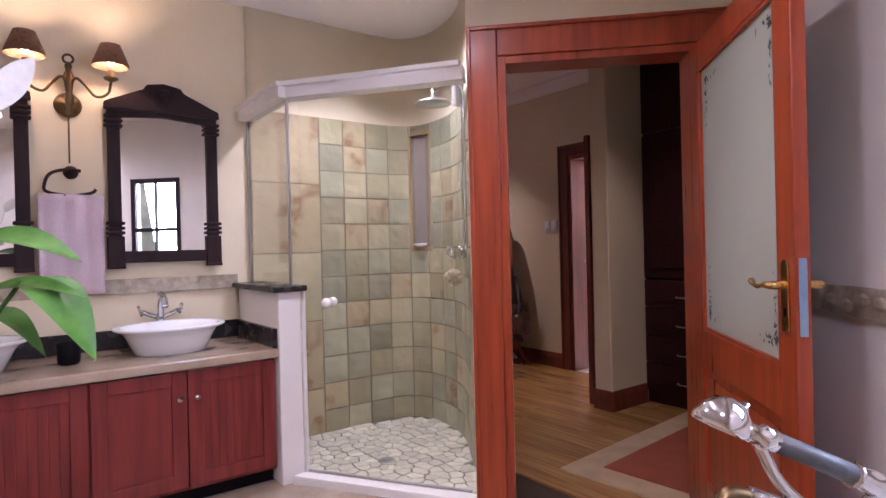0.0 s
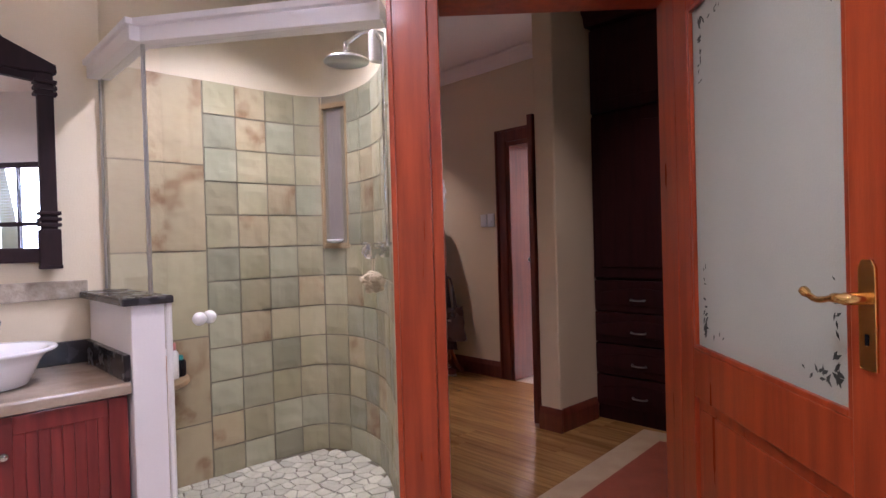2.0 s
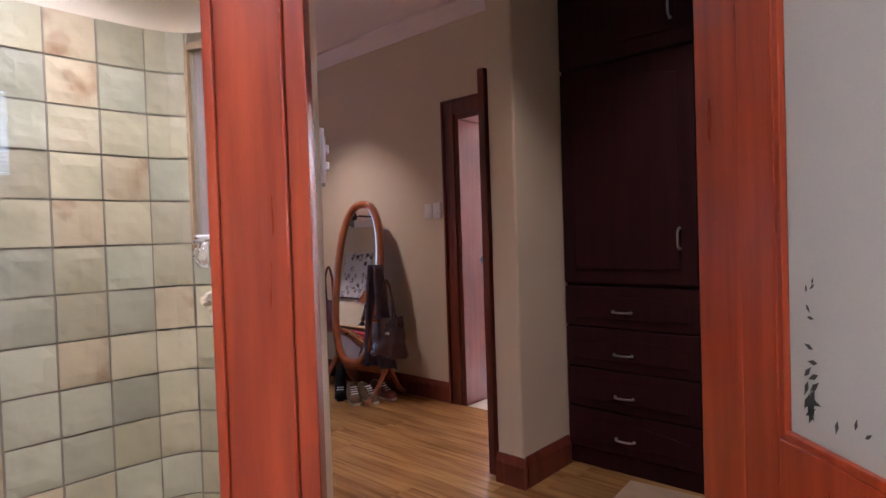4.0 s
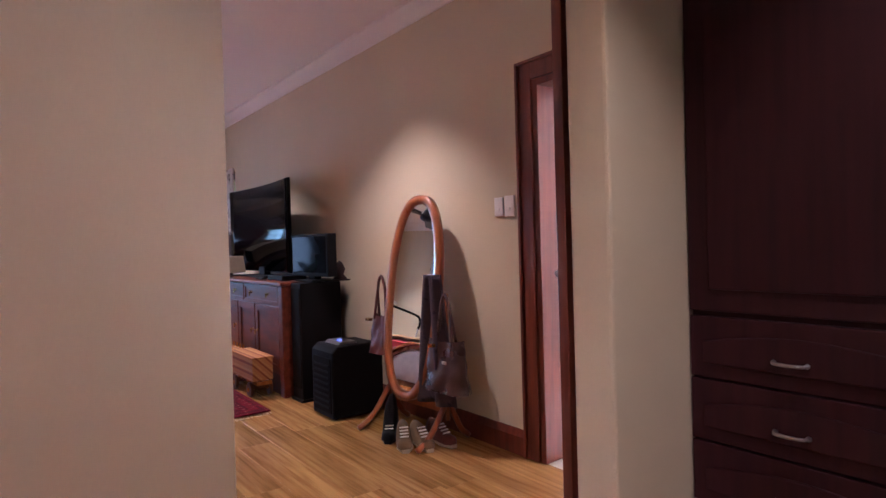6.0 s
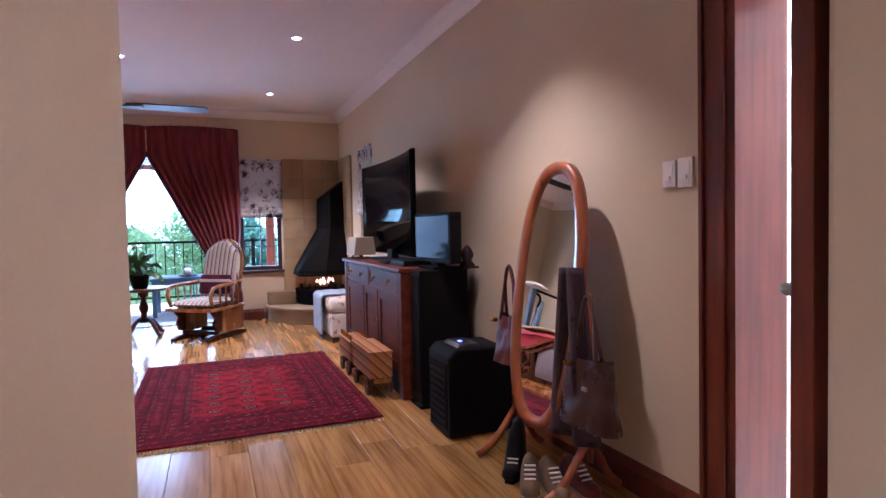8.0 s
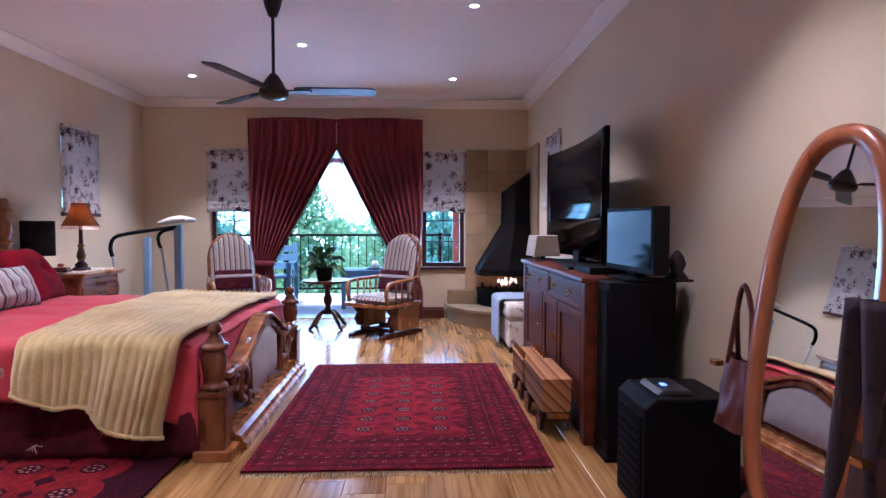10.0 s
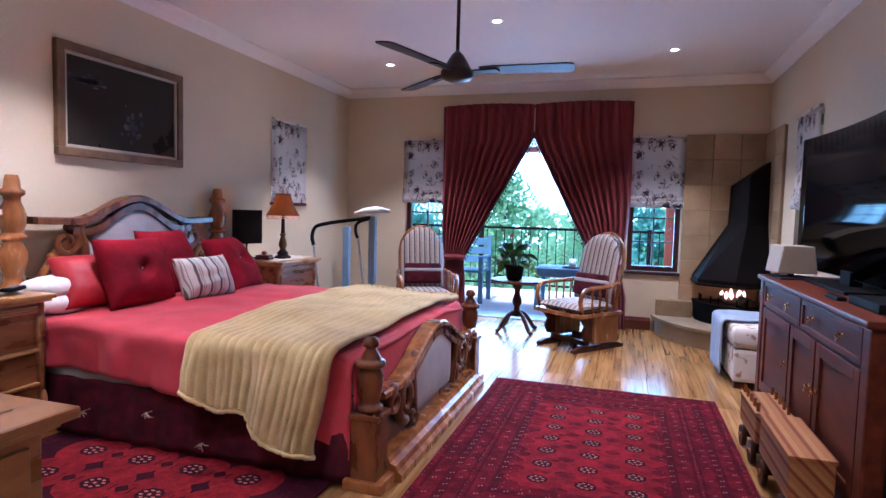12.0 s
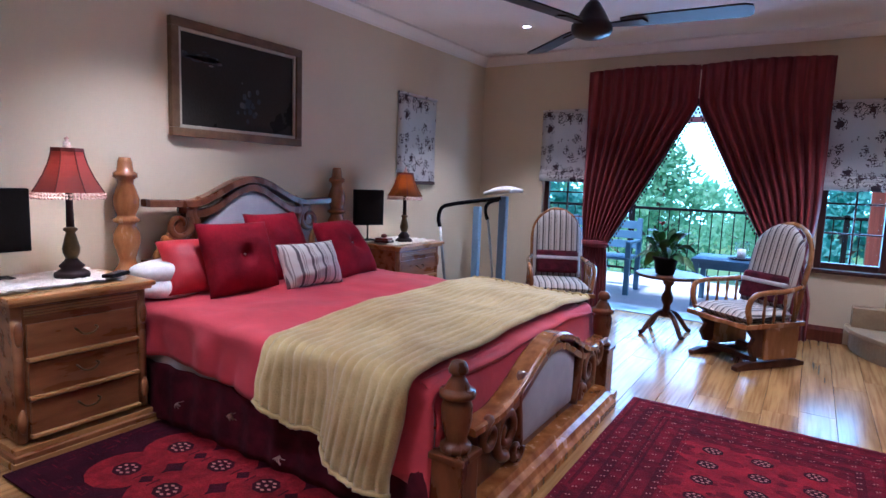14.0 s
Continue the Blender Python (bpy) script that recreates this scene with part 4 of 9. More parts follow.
part("stem", lathe([(0.008, -0.10), (0.02, -0.085), (0.01, -0.06), (0.022, -0.02), (0.014, 0.02), (0.02, 0.06), (0.024, 0.10), (0.012, 0.13), (0.018, 0.15), (0.006, 0.17)], (sx, 4.62, 1.98), 14), OLD_BRASS, sc, smooth=True)
part("ring", tube([(sx + 0.022 * math.cos(a), 4.62, 2.165 + 0.022 * math.sin(a)) for a in [i * 0.5236 for i in range(13)]], 0.006, 8), OLD_BRASS, sc, smooth=True)
part("mount", tube([(sx, 4.71, 1.97), (sx, 4.62, 1.98)], 0.012), OLD_BRASS, sc, smooth=True)
part("chain", tube([(sx, 4.69, 1.90), (sx, 4.69, 1.66)], 0.004, 6), OLD_BRASS, sc)
for s_ in (-1, 1):
    ax = sx + s_ * 0.175
    part("arm", tube(smooth_path([(sx, 4.62, 2.03), (sx + s_ * 0.03, 4.60, 2.07), (sx + s_ * 0.07, 4.58, 2.03), (sx + s_ * 0.11, 4.56, 1.98), (ax - s_ * 0.015, 4.55, 2.0), (ax, 4.55, 2.06)], 5), 0.007, 8), OLD_BRASS, sc, smooth=True)
    part("candle_cup", lathe([(0.008, 0), (0.032, 0.012), (0.034, 0.02), (0.014, 0.026), (0.014, 0.06)], (ax, 4.55, 2.06), 14), OLD_BRASS, sc, smooth=True)
    sh = part("shade", lathe([(0.085, 2.135), (0.082, 2.15), (0.045, 2.245), (0.043, 2.245), (0.078, 2.152), (0.082, 2.135)], (ax, 4.55, 0), 24), SHADE_BROWN, sc, "brown wicker shade", smooth=True)
    part("bulb", ball((ax, 4.55, 2.165), 0.018, sz=1.5), BULB, sc, "lit candle bulb")
    point_lamp(ax, 4.55, 2.20, 5, 0.02, (1.0, 0.75, 0.45))

# towel ring and towel
ring = thing("towel_ring", (0.38, 4.715, 1.6), 0, "dark bronze towel ring on the wall", "towel ring")
part("rose", lathe([(0.032, 0), (0.034, 0.01), (0.02, 0.02), (0.014, 0.05), (0.0, 0.052)], (0.38, 4.718, 1.615), 16, m=Matrix.Rotation(radians(90), 4, "X")), EBONY, ring, smooth=True)
part("loop", tube(smooth_path([(0.42, 4.665, 1.62), (0.36, 4.665, 1.625), (0.29, 4.665, 1.60), (0.265, 4.665, 1.54), (0.28, 4.665, 1.51), (0.37, 4.665, 1.495), (0.46, 4.665, 1.51), (0.485, 4.665, 1.53)], 5), 0.008, 8), EBONY, ring, smooth=True)
solo("hand_towel", sheet(lambda u, v: (0.235 + 0.275 * u, 4.655 + 0.012 * math.sin(u * 19) * (1 - 0.6 * v) - 0.012 * (v > 0.98), 1.50 - 0.50 * v), 26, 14, 0.008), LILAC_TOWEL, "pale lilac hand towel hanging from the ring", "towel", smooth=True)
cup = solo("dark_cup", lathe([(0.035, 0), (0.045, 0.01), (0.05, 0.10), (0.048, 0.10), (0.04, 0.012), (0.0, 0.01)], (0.33, 4.38, 0.70), 18), BLACK, "dark red-brown beaker on the counter", "beaker", smooth=True)

# plant in the foreground of the bathroom, on the bath's edge shelf


def broad_leaf(base, tip, width, droop, bm, facing=None):
    a, b = Vector(base), Vector(tip)
    d = b - a
    side = d.cross(Vector(facing or (0, 0, 1)))
    side = side.normalized() if side.length > 1e-5 else Vector((1, 0, 0))
    n = 10
    up = side.cross(d).normalized()
    rows = []
    for i in range(n + 1):
        t = i / n
        c = a + d * t + Vector((0, 0, droop * math.sin(math.pi * t)))
        w = width * (math.sin(math.pi * min(t * 1.02, 1)) ** 0.75) * (1 - 0.25 * t)
        rows.append([bm.verts.new(c + side * w * k - up * abs(k) * w * -0.22) for k in (-1, -0.5, 0, 0.5, 1)])
    for r0, r1 in zip(rows, rows[1:]):
        for k in range(4):
            bm.faces.new((r0[k], r0[k + 1], r1[k + 1], r1[k]))


LX, LY = -0.10, 2.98
lily = thing("peace_lily", (LX, LY, 0.45), 0, "potted peace lily with green leaves and white flowers", "plant")
part("pot", lathe([(0.07, 0), (0.075, 0.01), (0.10, 0.18), (0.11, 0.19), (0.11, 0.21), (0.09, 0.20), (0.0, 0.19)], (LX, LY, 0.45), 22), CERAMIC, lily, smooth=True)
for base, tip, w, dr in [((0.03, 2.92, 1.225), (0.255, 2.76, 1.178), 0.046, 0.035), ((0.145, 2.84, 1.14), (0.275, 2.745, 0.955), 0.066, 0.05), ((0.06, 2.90, 1.06), (0.185, 2.81, 0.968), 0.032, 0.045),
                         ((0.06, 2.90, 1.11), (0.262, 2.758, 1.098), 0.027, 0.03), ((0.0, 2.94, 1.22), (0.10, 2.87, 1.33), 0.03, 0.02), ((-0.05, 3.0, 0.9), (0.05, 3.1, 1.22), 0.05, 0.03),
                         ((-0.12, 2.98, 0.9), (-0.32, 3.05, 1.15), 0.06, 0.06), ((-0.12, 2.95, 0.9), (-0.2, 2.75, 1.1), 0.05, 0.08)]:
    bm = bmesh.new()
    broad_leaf(base, tip, w, dr, bm, (0.3, -0.7, 0.65))
    tube(smooth_path([(LX, LY, 0.63), (LX * 0.6 + base[0] * 0.4, LY * 0.6 + base[1] * 0.4, 0.9), base], 4), 0.005, 6, bm)
    part("leaf", bm, LEAF, lily, smooth=True)
FLOWER = material("white_petal", (0.78, 0.77, 0.74), 0.6, bump=0.05)
for base, tip, w in [((0.10, 2.875, 1.52), (0.18, 2.82, 1.64), 0.035), ((0.03, 2.92, 1.30), (0.095, 2.875, 1.285), 0.03)]:
    bm = bmesh.new()
    broad_leaf(base, tip, w, 0.01, bm, (0.3, -0.9, 0.3))
    tube(smooth_path([(LX, LY, 0.65), (-0.02, 2.95, 1.1), base], 5), 0.004, 6, bm)
    part("flower", bm, FLOWER, lily, "white spathe flower", smooth=True)
solo("plant_stand", lathe([(0.16, 0), (0.16, 0.02), (0.03, 0.04), (0.025, 0.40), (0.13, 0.43), (0.14, 0.45), (0.0, 0.45)], (LX, LY, 0.0), 22), CERAMIC, "white pedestal stand under the lily", "plant stand", smooth=True)

# bath with a chrome telephone hand shower
BATH_W = material("bath_enamel", (0.75, 0.74, 0.73), 0.12, bump=0.0, coat=0.4)
tub = thing("bathtub", (1.15, 1.30, 0), 45, "white bath against the side wall", "bath")
part("shell", lathe([(0.55, 0.0), (0.60, 0.05), (0.66, 0.50), (0.70, 0.55), (0.66, 0.56), (0.60, 0.50), (0.5, 0.15), (0.0, 0.12)], (0.0, 0.0, 0), 36, m=Matrix.Diagonal((0.9, 0.42, 1, 1))), BATH_W, tub, local=True, smooth=True)
hs = thing("hand_shower", (1.0, 1.56, 0.56), 0, "chrome telephone-style bath hand shower on its cradle", "hand shower")
hA, hB = Vector((0.845, 1.615, 0.965)), Vector((1.03, 1.50, 0.865))
hd = (hB - hA).normalized()
part("handle", tube([hA + hd * 0.075, hA + hd * 0.16, hA + hd * 0.19], 0.013, 14), GREY_P, hs, "grey sleeve of the handle", smooth=True)
part("neck", tube([hA + hd * 0.015, hA + hd * 0.05, hA + hd * 0.055, hA + hd * 0.075], 0.012, 14, taper=[1.1, 0.9, 1.3, 1.2]), CHROME, hs, smooth=True)
part("collar", tube([hA + hd * 0.19, hA + hd * 0.20, hA + hd * 0.215, hA + hd * 0.30], 0.014, 14, taper=[1.3, 1.0, 1.2, 1.0]), CHROME, hs, smooth=True)
part("rose", lathe([(0.036, -0.012), (0.037, -0.005), (0.03, 0.012), (0.018, 0.026), (0.0, 0.03)], tuple(hA), 24, m=Matrix.Rotation(radians(-24), 4, hd.cross(Vector((0, 0, 1))))), CHROME, hs, smooth=True)
part("stud", tube([hA + hd * 0.03 + Vector((0, 0, 0.012)), hA + hd * 0.03 + Vector((0, 0, 0.032))], 0.006, 8, taper=[0.6, 1.4]), CHROME, hs, smooth=True)
part("cradle", tube(smooth_path([hA + hd * 0.05 - Vector((0, 0, 0.01)), hA + hd * 0.08 - Vector((0, 0, 0.05)), hA + hd * 0.13 - Vector((0, 0, 0.068)), hA + hd * 0.19 - Vector((0, 0, 0.05)), hA + hd * 0.22 - Vector((0, 0, 0.02))], 5), 0.008, 10), CHROME, hs, smooth=True)
low = hA + hd * 0.12 - Vector((0, 0, 0.07))
part("column", tube([low, low - Vector((0, 0, 0.10)), (low.x, low.y, 0.56)], 0.014, 12, taper=[0.8, 1.3, 1.1]), CHROME, hs, smooth=True)
part("valve", tube([hA + hd * 0.035 - Vector((0, 0, 0.085)), hA + hd * 0.115 - Vector((0, 0, 0.078))], 0.013, 12), CHROME, hs, smooth=True)
part("hose", tube(smooth_path([hA + hd * 0.035 - Vector((0, 0, 0.085)), hA - Vector((0.0, 0.0, 0.10)), hA - Vector((0.03, 0.01, 0.16)), hA - Vector((0.02, 0.02, 0.30)), (low.x - 0.03, low.y + 0.02, 0.57)], 8), 0.010, 10), OLD_BRASS, hs, smooth=True)

# sash window of the bathroom, seen in the mirror and the glass
wm = Matrix.Translation((2.50, 2.28, 0)) @ Matrix(((sd.x, -sd.y, 0, 0), (sd.y, sd.x, 0, 0), (0, 0, 1, 0), (0, 0, 0, 1)))
win = thing("window_bath", (2.50, 2.28, 0), math.degrees(math.atan2(sd.y, sd.x)), "dark wooden bathroom window with slatted blind", "window", "", "structure")
for a, b, z0, z1 in [(1.25, 1.30, 1.16, 2.02), (1.78, 1.83, 1.16, 2.02), (1.30, 1.78, 1.16, 1.21), (1.30, 1.78, 1.97, 2.02), (1.30, 1.78, 1.44, 1.48), (1.53, 1.55, 1.21, 1.97)]:
    part("window_frame", box(a, -0.012, z0, b, 0.035, z1, 0.004), EBONY, win, local=True)
for i in range(18):
    part("slat", box(1.305, 0.045, 1.50 + i * 0.026, 1.775, 0.062, 1.503 + i * 0.026), WHITE_PLASTIC, win, local=True)
op = part("pane", box(1.30, 0.07, 1.21, 1.78, 0.075, 1.97), PANE, win, local=True)
op.visible_shadow = False

bw = thing("window_bath_small", (-1.4, 4.51, 0), 0, "small bathroom window with a white slatted blind", "window", "", "structure")
for y0, y1, z0, z1 in [(4.352, 4.378, 1.622, 2.218), (4.642, 4.668, 1.622, 2.218), (4.378, 4.642, 1.622, 1.65), (4.378, 4.642, 2.19, 2.218)]:
    part("window_frame", box(-1.48, y0, z0, -1.43, y1, z1, 0.003), EBONY, bw)
for i in range(19):
    part("slat", box(-1.47, 4.38, 1.655 + i * 0.028, -1.445, 4.64, 1.664 + i * 0.028), WHITE_PLASTIC, bw)

# ---- doors ----
def casing(p0, p1, z1, width, proud, wood, name, label, side=1, frame=0.035, lined=True):
    """A door surround on one face of a wall: p0 and p1 are the opening's sides at the wall's face."""
    a, b = Vector((*p0, 0)), Vector((*p1, 0))
    d = (b - a)
    length = d.length
    d.normalize()
    m = Matrix.Translation(a) @ Matrix(((d.x, -d.y * side, 0, 0), (d.y, d.x * side, 0, 0), (0, 0, 1, 0), (0, 0, 0, 1)))
    t = thing(name, (a.x, a.y, 0), 0, label, "door frame", "", "structure")
    w, f = width, frame
    for x0, x1, z0, zz in [(-w - f, -f, 0, z1 + f + w), (length + f, length + f + w, 0, z1 + f + w), (-f, length + f, z1 + f, z1 + f + w)]:
        if not lined and x0 < -f:
            continue
        part("architrave", box(x0, 0, z0, x1, proud, zz, 0.005, m=m), wood, t)
    for x0, x1, z0, zz in [(-w - f, -w - f + 0.018, 0, z1 + f + w), (length + f + w - 0.018, length + f + w, 0, z1 + f + w), (-w - f + 0.018, length + f + w - 0.018, z1 + f + w - 0.018, z1 + f + w)]:
        if not lined and x1 < 0:
            continue
        part("bead", box(max(x0, -f) if not lined else x0, proud, z0, x1, proud + 0.012, zz, 0.004, m=m), wood, t)
    if not lined:
        return t
    for x0, x1, z0, zz in [(-f, 0.002, 0, z1 + f), (length - 0.002, length + f, 0, z1 + f), (0.002, length - 0.002, z1, z1 + f)]:
        part("jamb", box(x0, -0.05 if x0 < 0 and wood is RED_WOOD else -0.15 if wood is RED_WOOD else -0.245, z0, x1, proud * 0.45, zz, 0.003, m=m), wood, t)
    return t


o0, o1 = DW0 + wd * 0.175, DW0 + wd * 0.96
casing((o0.x, o0.y), (o1.x, o1.y), 2.005, 0.135, 0.022, RED_WOOD, "door_frame_1", "red meranti surround of the bathroom door", -1)
nrm_ = Vector((-wd.y, wd.x, 0)) * 0.13
casing((o0.x + nrm_.x, o0.y + nrm_.y), (o1.x + nrm_.x, o1.y + nrm_.y), 1.995, 0.10, 0.02, RED_WOOD, "door_frame_3", "red meranti surround on the passage side", 1, 0.035, False)
casing((XR, 4.88), (XR, 4.05), 1.985, 0.105, 0.022, DARK_RED_WOOD, "door_frame_2", "dark red surround of the far doorway", -1)


def leaf(name, at, rz, width, height, wood, label, glazed):
    t = thing(name, at, rz, label, "door", "", "structure")
    th, st = 0.04, 0.105
    for x0, x1, z0, z1 in [(0, st, 0.01, height), (width - st, width, 0.01, height), (st, width - st, height - st, height), (st, width - st, 0.01, 0.20), (st, width - st, 0.68, 0.83)]:
        part("stile" if z1 - z0 > 1 else "rail", box(x0, -th / 2, z0, x1, th / 2, z1, 0.004), wood, t, local=True)
    fields = [(0.20, 0.68, False), (0.83, height - st, glazed)]
    for z0, z1, gl in fields:
        if gl:
            part("frosted_pane", box(st, -0.004, z0, width - st, 0.004, z1), FROST, t, "frosted glass etched with leaf sprays", local=True)
            for s_ in (-1, 1):
                for x0, x1, a, b in [(st, st + 0.014, z0, z1), (width - st - 0.014, width - st, z0, z1), (st + 0.014, width - st - 0.014, z0, z0 + 0.014), (st + 0.014, width - st - 0.014, z1 - 0.014, z1)]:
                    part("glazing_bead", box(x0, s_ * 0.005, a, x1, s_ * 0.018, b, 0.003), wood, t, local=True)
        else:
            bm = bmesh.new()
            for s_ in (-1, 1):
                box(st, 0, z0, width - st, s_ * 0.006, z1, 0.0, bm)
                box(st + 0.035, s_ * 0.006, z0 + 0.035, width - st - 0.035, s_ * 0.014, z1 - 0.035, 0.004, bm)
            part("panel", bm, wood, t, local=True)
    return t


def sprays(t, st, width, z0, z1):
    r3 = random.Random(11)
    for cx, cz, sx_, sz_ in [(st + 0.05, z0 + 0.05, 1, 1), (width - st - 0.05, z0 + 0.05, -1, 1), (st + 0.05, z1 - 0.05, 1, -1), (width - st - 0.05, z1 - 0.05, -1, -1)]:
        bm = bmesh.new()
        for i in range(26):
            along_z = r3.random() < 0.65
            q = r3.random() ** 1.6
            x = cx + sx_ * (0.02 * r3.random() + (0 if along_z else 0.14 * q))
            z = cz + sz_ * (0.02 * r3.random() + (0.20 * q if along_z else 0))
            a = r3.uniform(0, 6.28)
            r_ = 0.011 * (1 - 0.55 * q)
            for s_ in (-1, 1):
                pts = [(x + r_ * 1.6 * math.cos(a), s_ * 0.0055, z + r_ * 1.6 * math.sin(a)), (x - r_ * 0.5 * math.sin(a), s_ * 0.0055, z + r_ * 0.5 * math.cos(a)),
                       (x - r_ * 1.2 * math.cos(a), s_ * 0.0055, z - r_ * 1.2 * math.sin(a)), (x + r_ * 0.5 * math.sin(a), s_ * 0.0055, z - r_ * 0.5 * math.cos(a))]
                add(bm, pts, [(0, 1, 2, 3)])
        part("etched_spray", bm, ETCH, t, "dark etched leaf spray", local=True)


def lever(t, x, z, side, metal, keyhole=True):
    y = side * 0.021
    h = part("back_plate", prism([(x - 0.022, z - 0.10), (x + 0.022, z - 0.10), (x + 0.022, z + 0.085), (x + 0.012, z + 0.10), (x - 0.012, z + 0.10), (x - 0.022, z + 0.085)], y, y + side * 0.006, "y", 0.0015), metal, t, "polished brass plate", local=True)
    part("lever", tube(smooth_path([(x, y, z + 0.03), (x, y + side * 0.045, z + 0.03), (x - 0.02, y + side * 0.05, z + 0.03), (x - 0.07, y + side * 0.05, z + 0.022), (x - 0.10, y + side * 0.05, z + 0.03), (x - 0.115, y + side * 0.05, z + 0.037)], 4), 0.008, 10, taper=[1.5] * 5 + [1.2] * 4 + [0.8] * 8 + [1.2] * 8), metal, t, local=True, smooth=True)
    if keyhole:
        part("keyhole", box(x - 0.004, y + side * 0.006, z - 0.055, x + 0.004, y + side * 0.0075, z - 0.035), BLACK, t, local=True)


d1 = leaf("door_1", (2.487, 2.573, 0), 225, 0.95, 2.0, RED_WOOD, "open red meranti door with an etched frosted pane", True)
sprays(d1, 0.105, 0.95, 0.83, 1.895)
lever(d1, 0.90, 1.035, -1, BRASS)
lever(d1, 0.90, 1.035, 1, BRASS)
part("lock_face", box(0.95, -0.010, 0.93, 0.953, 0.010, 1.14), BLUE_GREY, d1, "steel lock face on the door's edge", local=True)
d2 = leaf("door_2", (XR - 0.025, 4.02, 0), 180, 0.812, 1.99, DARK_RED_WOOD, "dark red door standing open along the wall stub", False)
lever(d2, 0.757, 1.03, -1, STEEL)
# pale landing beyond the far doorway
structure("wall_landing", box(5.6, 3.0, 0, 5.7, 6.5, 2.76), WALL_WHITE, "bright white wall beyond the doorway", "wall")
structure("floor_landing", box(XR, 3.2, -0.1, 5.6, 6.4, -0.006), PAVING, "pale tiled floor beyond the doorway", "floor")
structure("wall_landing_side", box(XR + 0.25, 6.2, 0, 5.6, 6.3, 2.76), WALL_WHITE, "white wall beside the landing", "wall")
structure("wall_landing_near", box(4.84, 3.1, 0, 5.6, 3.2, 2.76), WALL_WHITE, "white wall at the landing's near side", "wall")
structure("ceiling_landing", box(XR + 0.25, 3.1, 2.70, 5.7, 6.4, 2.755), CEILING, "white ceiling of the landing", "ceiling")
# area lamp added unseen to brighten the landing; no window or fitting there
area_lamp((5.2, 5.9, 2.3), (4.9, 4.6, 1.0), 0.6, 0.6, 85, (1.0, 0.95, 0.92))


def switch(at, rz, label, rockers=2, h=0.115, w=0.075):
    t = thing("light_switch", at, rz, label, "light switch")
    part("plate", box(-w / 2, -0.012, -h / 2, w / 2, 0, h / 2, 0.004), WHITE_PLASTIC, t, local=True)
    part("inset", box(-w / 2 + 0.012, -0.0145, -h / 2 + 0.018, w / 2 - 0.012, -0.012, h / 2 - 0.018, 0.001), WHITE_PLASTIC, t, local=True)
    for i in range(rockers):
        z = -0.018 + 0.036 * i
        part("rocker", box(-0.014, -0.021, z - 0.008, 0.014, -0.0145, z + 0.008, 0.002), WHITE_PLASTIC, t, local=True)


switch((XR, 5.105, 1.37), -90, "white wall switch beside the doorway", 1)
switch((XR, 5.19, 1.37), -90, "white dimmer switch beside the doorway", 1, 0.105, 0.07)
sp, sdir = along(OUTER, 0.118)
switch((sp.x + 0.002, sp.y - 0.001, 1.358), math.degrees(math.atan2(sdir.y, sdir.x)), "white two-rocker switch on the rounded wall", 2)

# ---- wardrobe in the passage ----
ward = thing("wardrobe", (4.3, 3.0, 0), 0, "dark mahogany built-in wardrobe with drawers and arched doors", "wardrobe")
part("carcass", box(4.03, 1.0, 0.0, 4.70, 3.896, 2.56), WARDROBE_WOOD, ward)
part("crown", prism([(3.96, 2.56), (4.70, 2.56), (4.70, 2.66), (3.92, 2.66), (3.925, 2.64), (3.945, 2.62), (3.95, 2.59)], 1.0, 3.896, "y"), WARDROBE_WOOD, ward)


def front(y0, y1, z0, z1, parent, name="door", arch=True):
    """A framed front that faces -x, with a raised panel."""
    bm = bmesh.new()
    x = 4.0
    box(x, y0, z0, x + 0.028, y1, z1, 0.004, bm)
    w = 0.07 if z1 - z0 > 0.4 else 0.045
    n = 8
    out = [(y0 + w, z0 + w), (y1 - w, z0 + w)]
    out += [(y1 - w - (y1 - y0 - 2 * w) * i / n, z1 - w - (0.035 * (1 - math.sin(math.pi * i / n)) if arch else 0)) for i in range(n + 1)]
    prism(out, x - 0.010, x, "x", 0.005, bm)
    return part(name, bm, WARDROBE_WOOD, parent)


def pull(y, z, vertical, parent):
    d = Vector((0, 0, 0.045)) if vertical else Vector((0, 0.045, 0))
    c = Vector((3.985, y, z))
    bm = tube(smooth_path([c - d + Vector((0.008, 0, 0)), c - d * 0.85 - Vector((0.018, 0, 0)), c - Vector((0.026, 0, 0)), c + d * 0.85 - Vector((0.018, 0, 0)), c + d + Vector((0.008, 0, 0))], 4), 0.0055, 8)
    ball(c - d, 0.009, bm, level=1)
    ball(c + d, 0.009, bm, level=1)
    part("handle", bm, STEEL, parent, "pale metal bow handle", smooth=True)


for y1 in (3.89, 3.20, 2.50, 1.80):
    y0 = y1 - 0.66
    if y1 > 3.5:
        for k in range(4):
            dr = front(y0, y1, 0.10 + k * 0.205, 0.297 + k * 0.205, ward, "drawer")
            pull((y0 + y1) / 2 + 0.02, 0.18 + k * 0.205, False, dr)
        dd = front(y0, y1, 0.93, 1.98, ward)
        pull(y0 + 0.07, 1.14, True, dd)
        dd = front(y0, y1, 2.0, 2.54, ward)
        pull(y0 + 0.09, 2.16, True, dd)
    else:
        front(y0, y1, 0.10, 0.86, ward)
        dd = front(y0, y1, 0.88, 2.54, ward)
        pull(y0 + 0.09, 1.14, True, dd)

ward.location = (4.222, 2.925, 0)

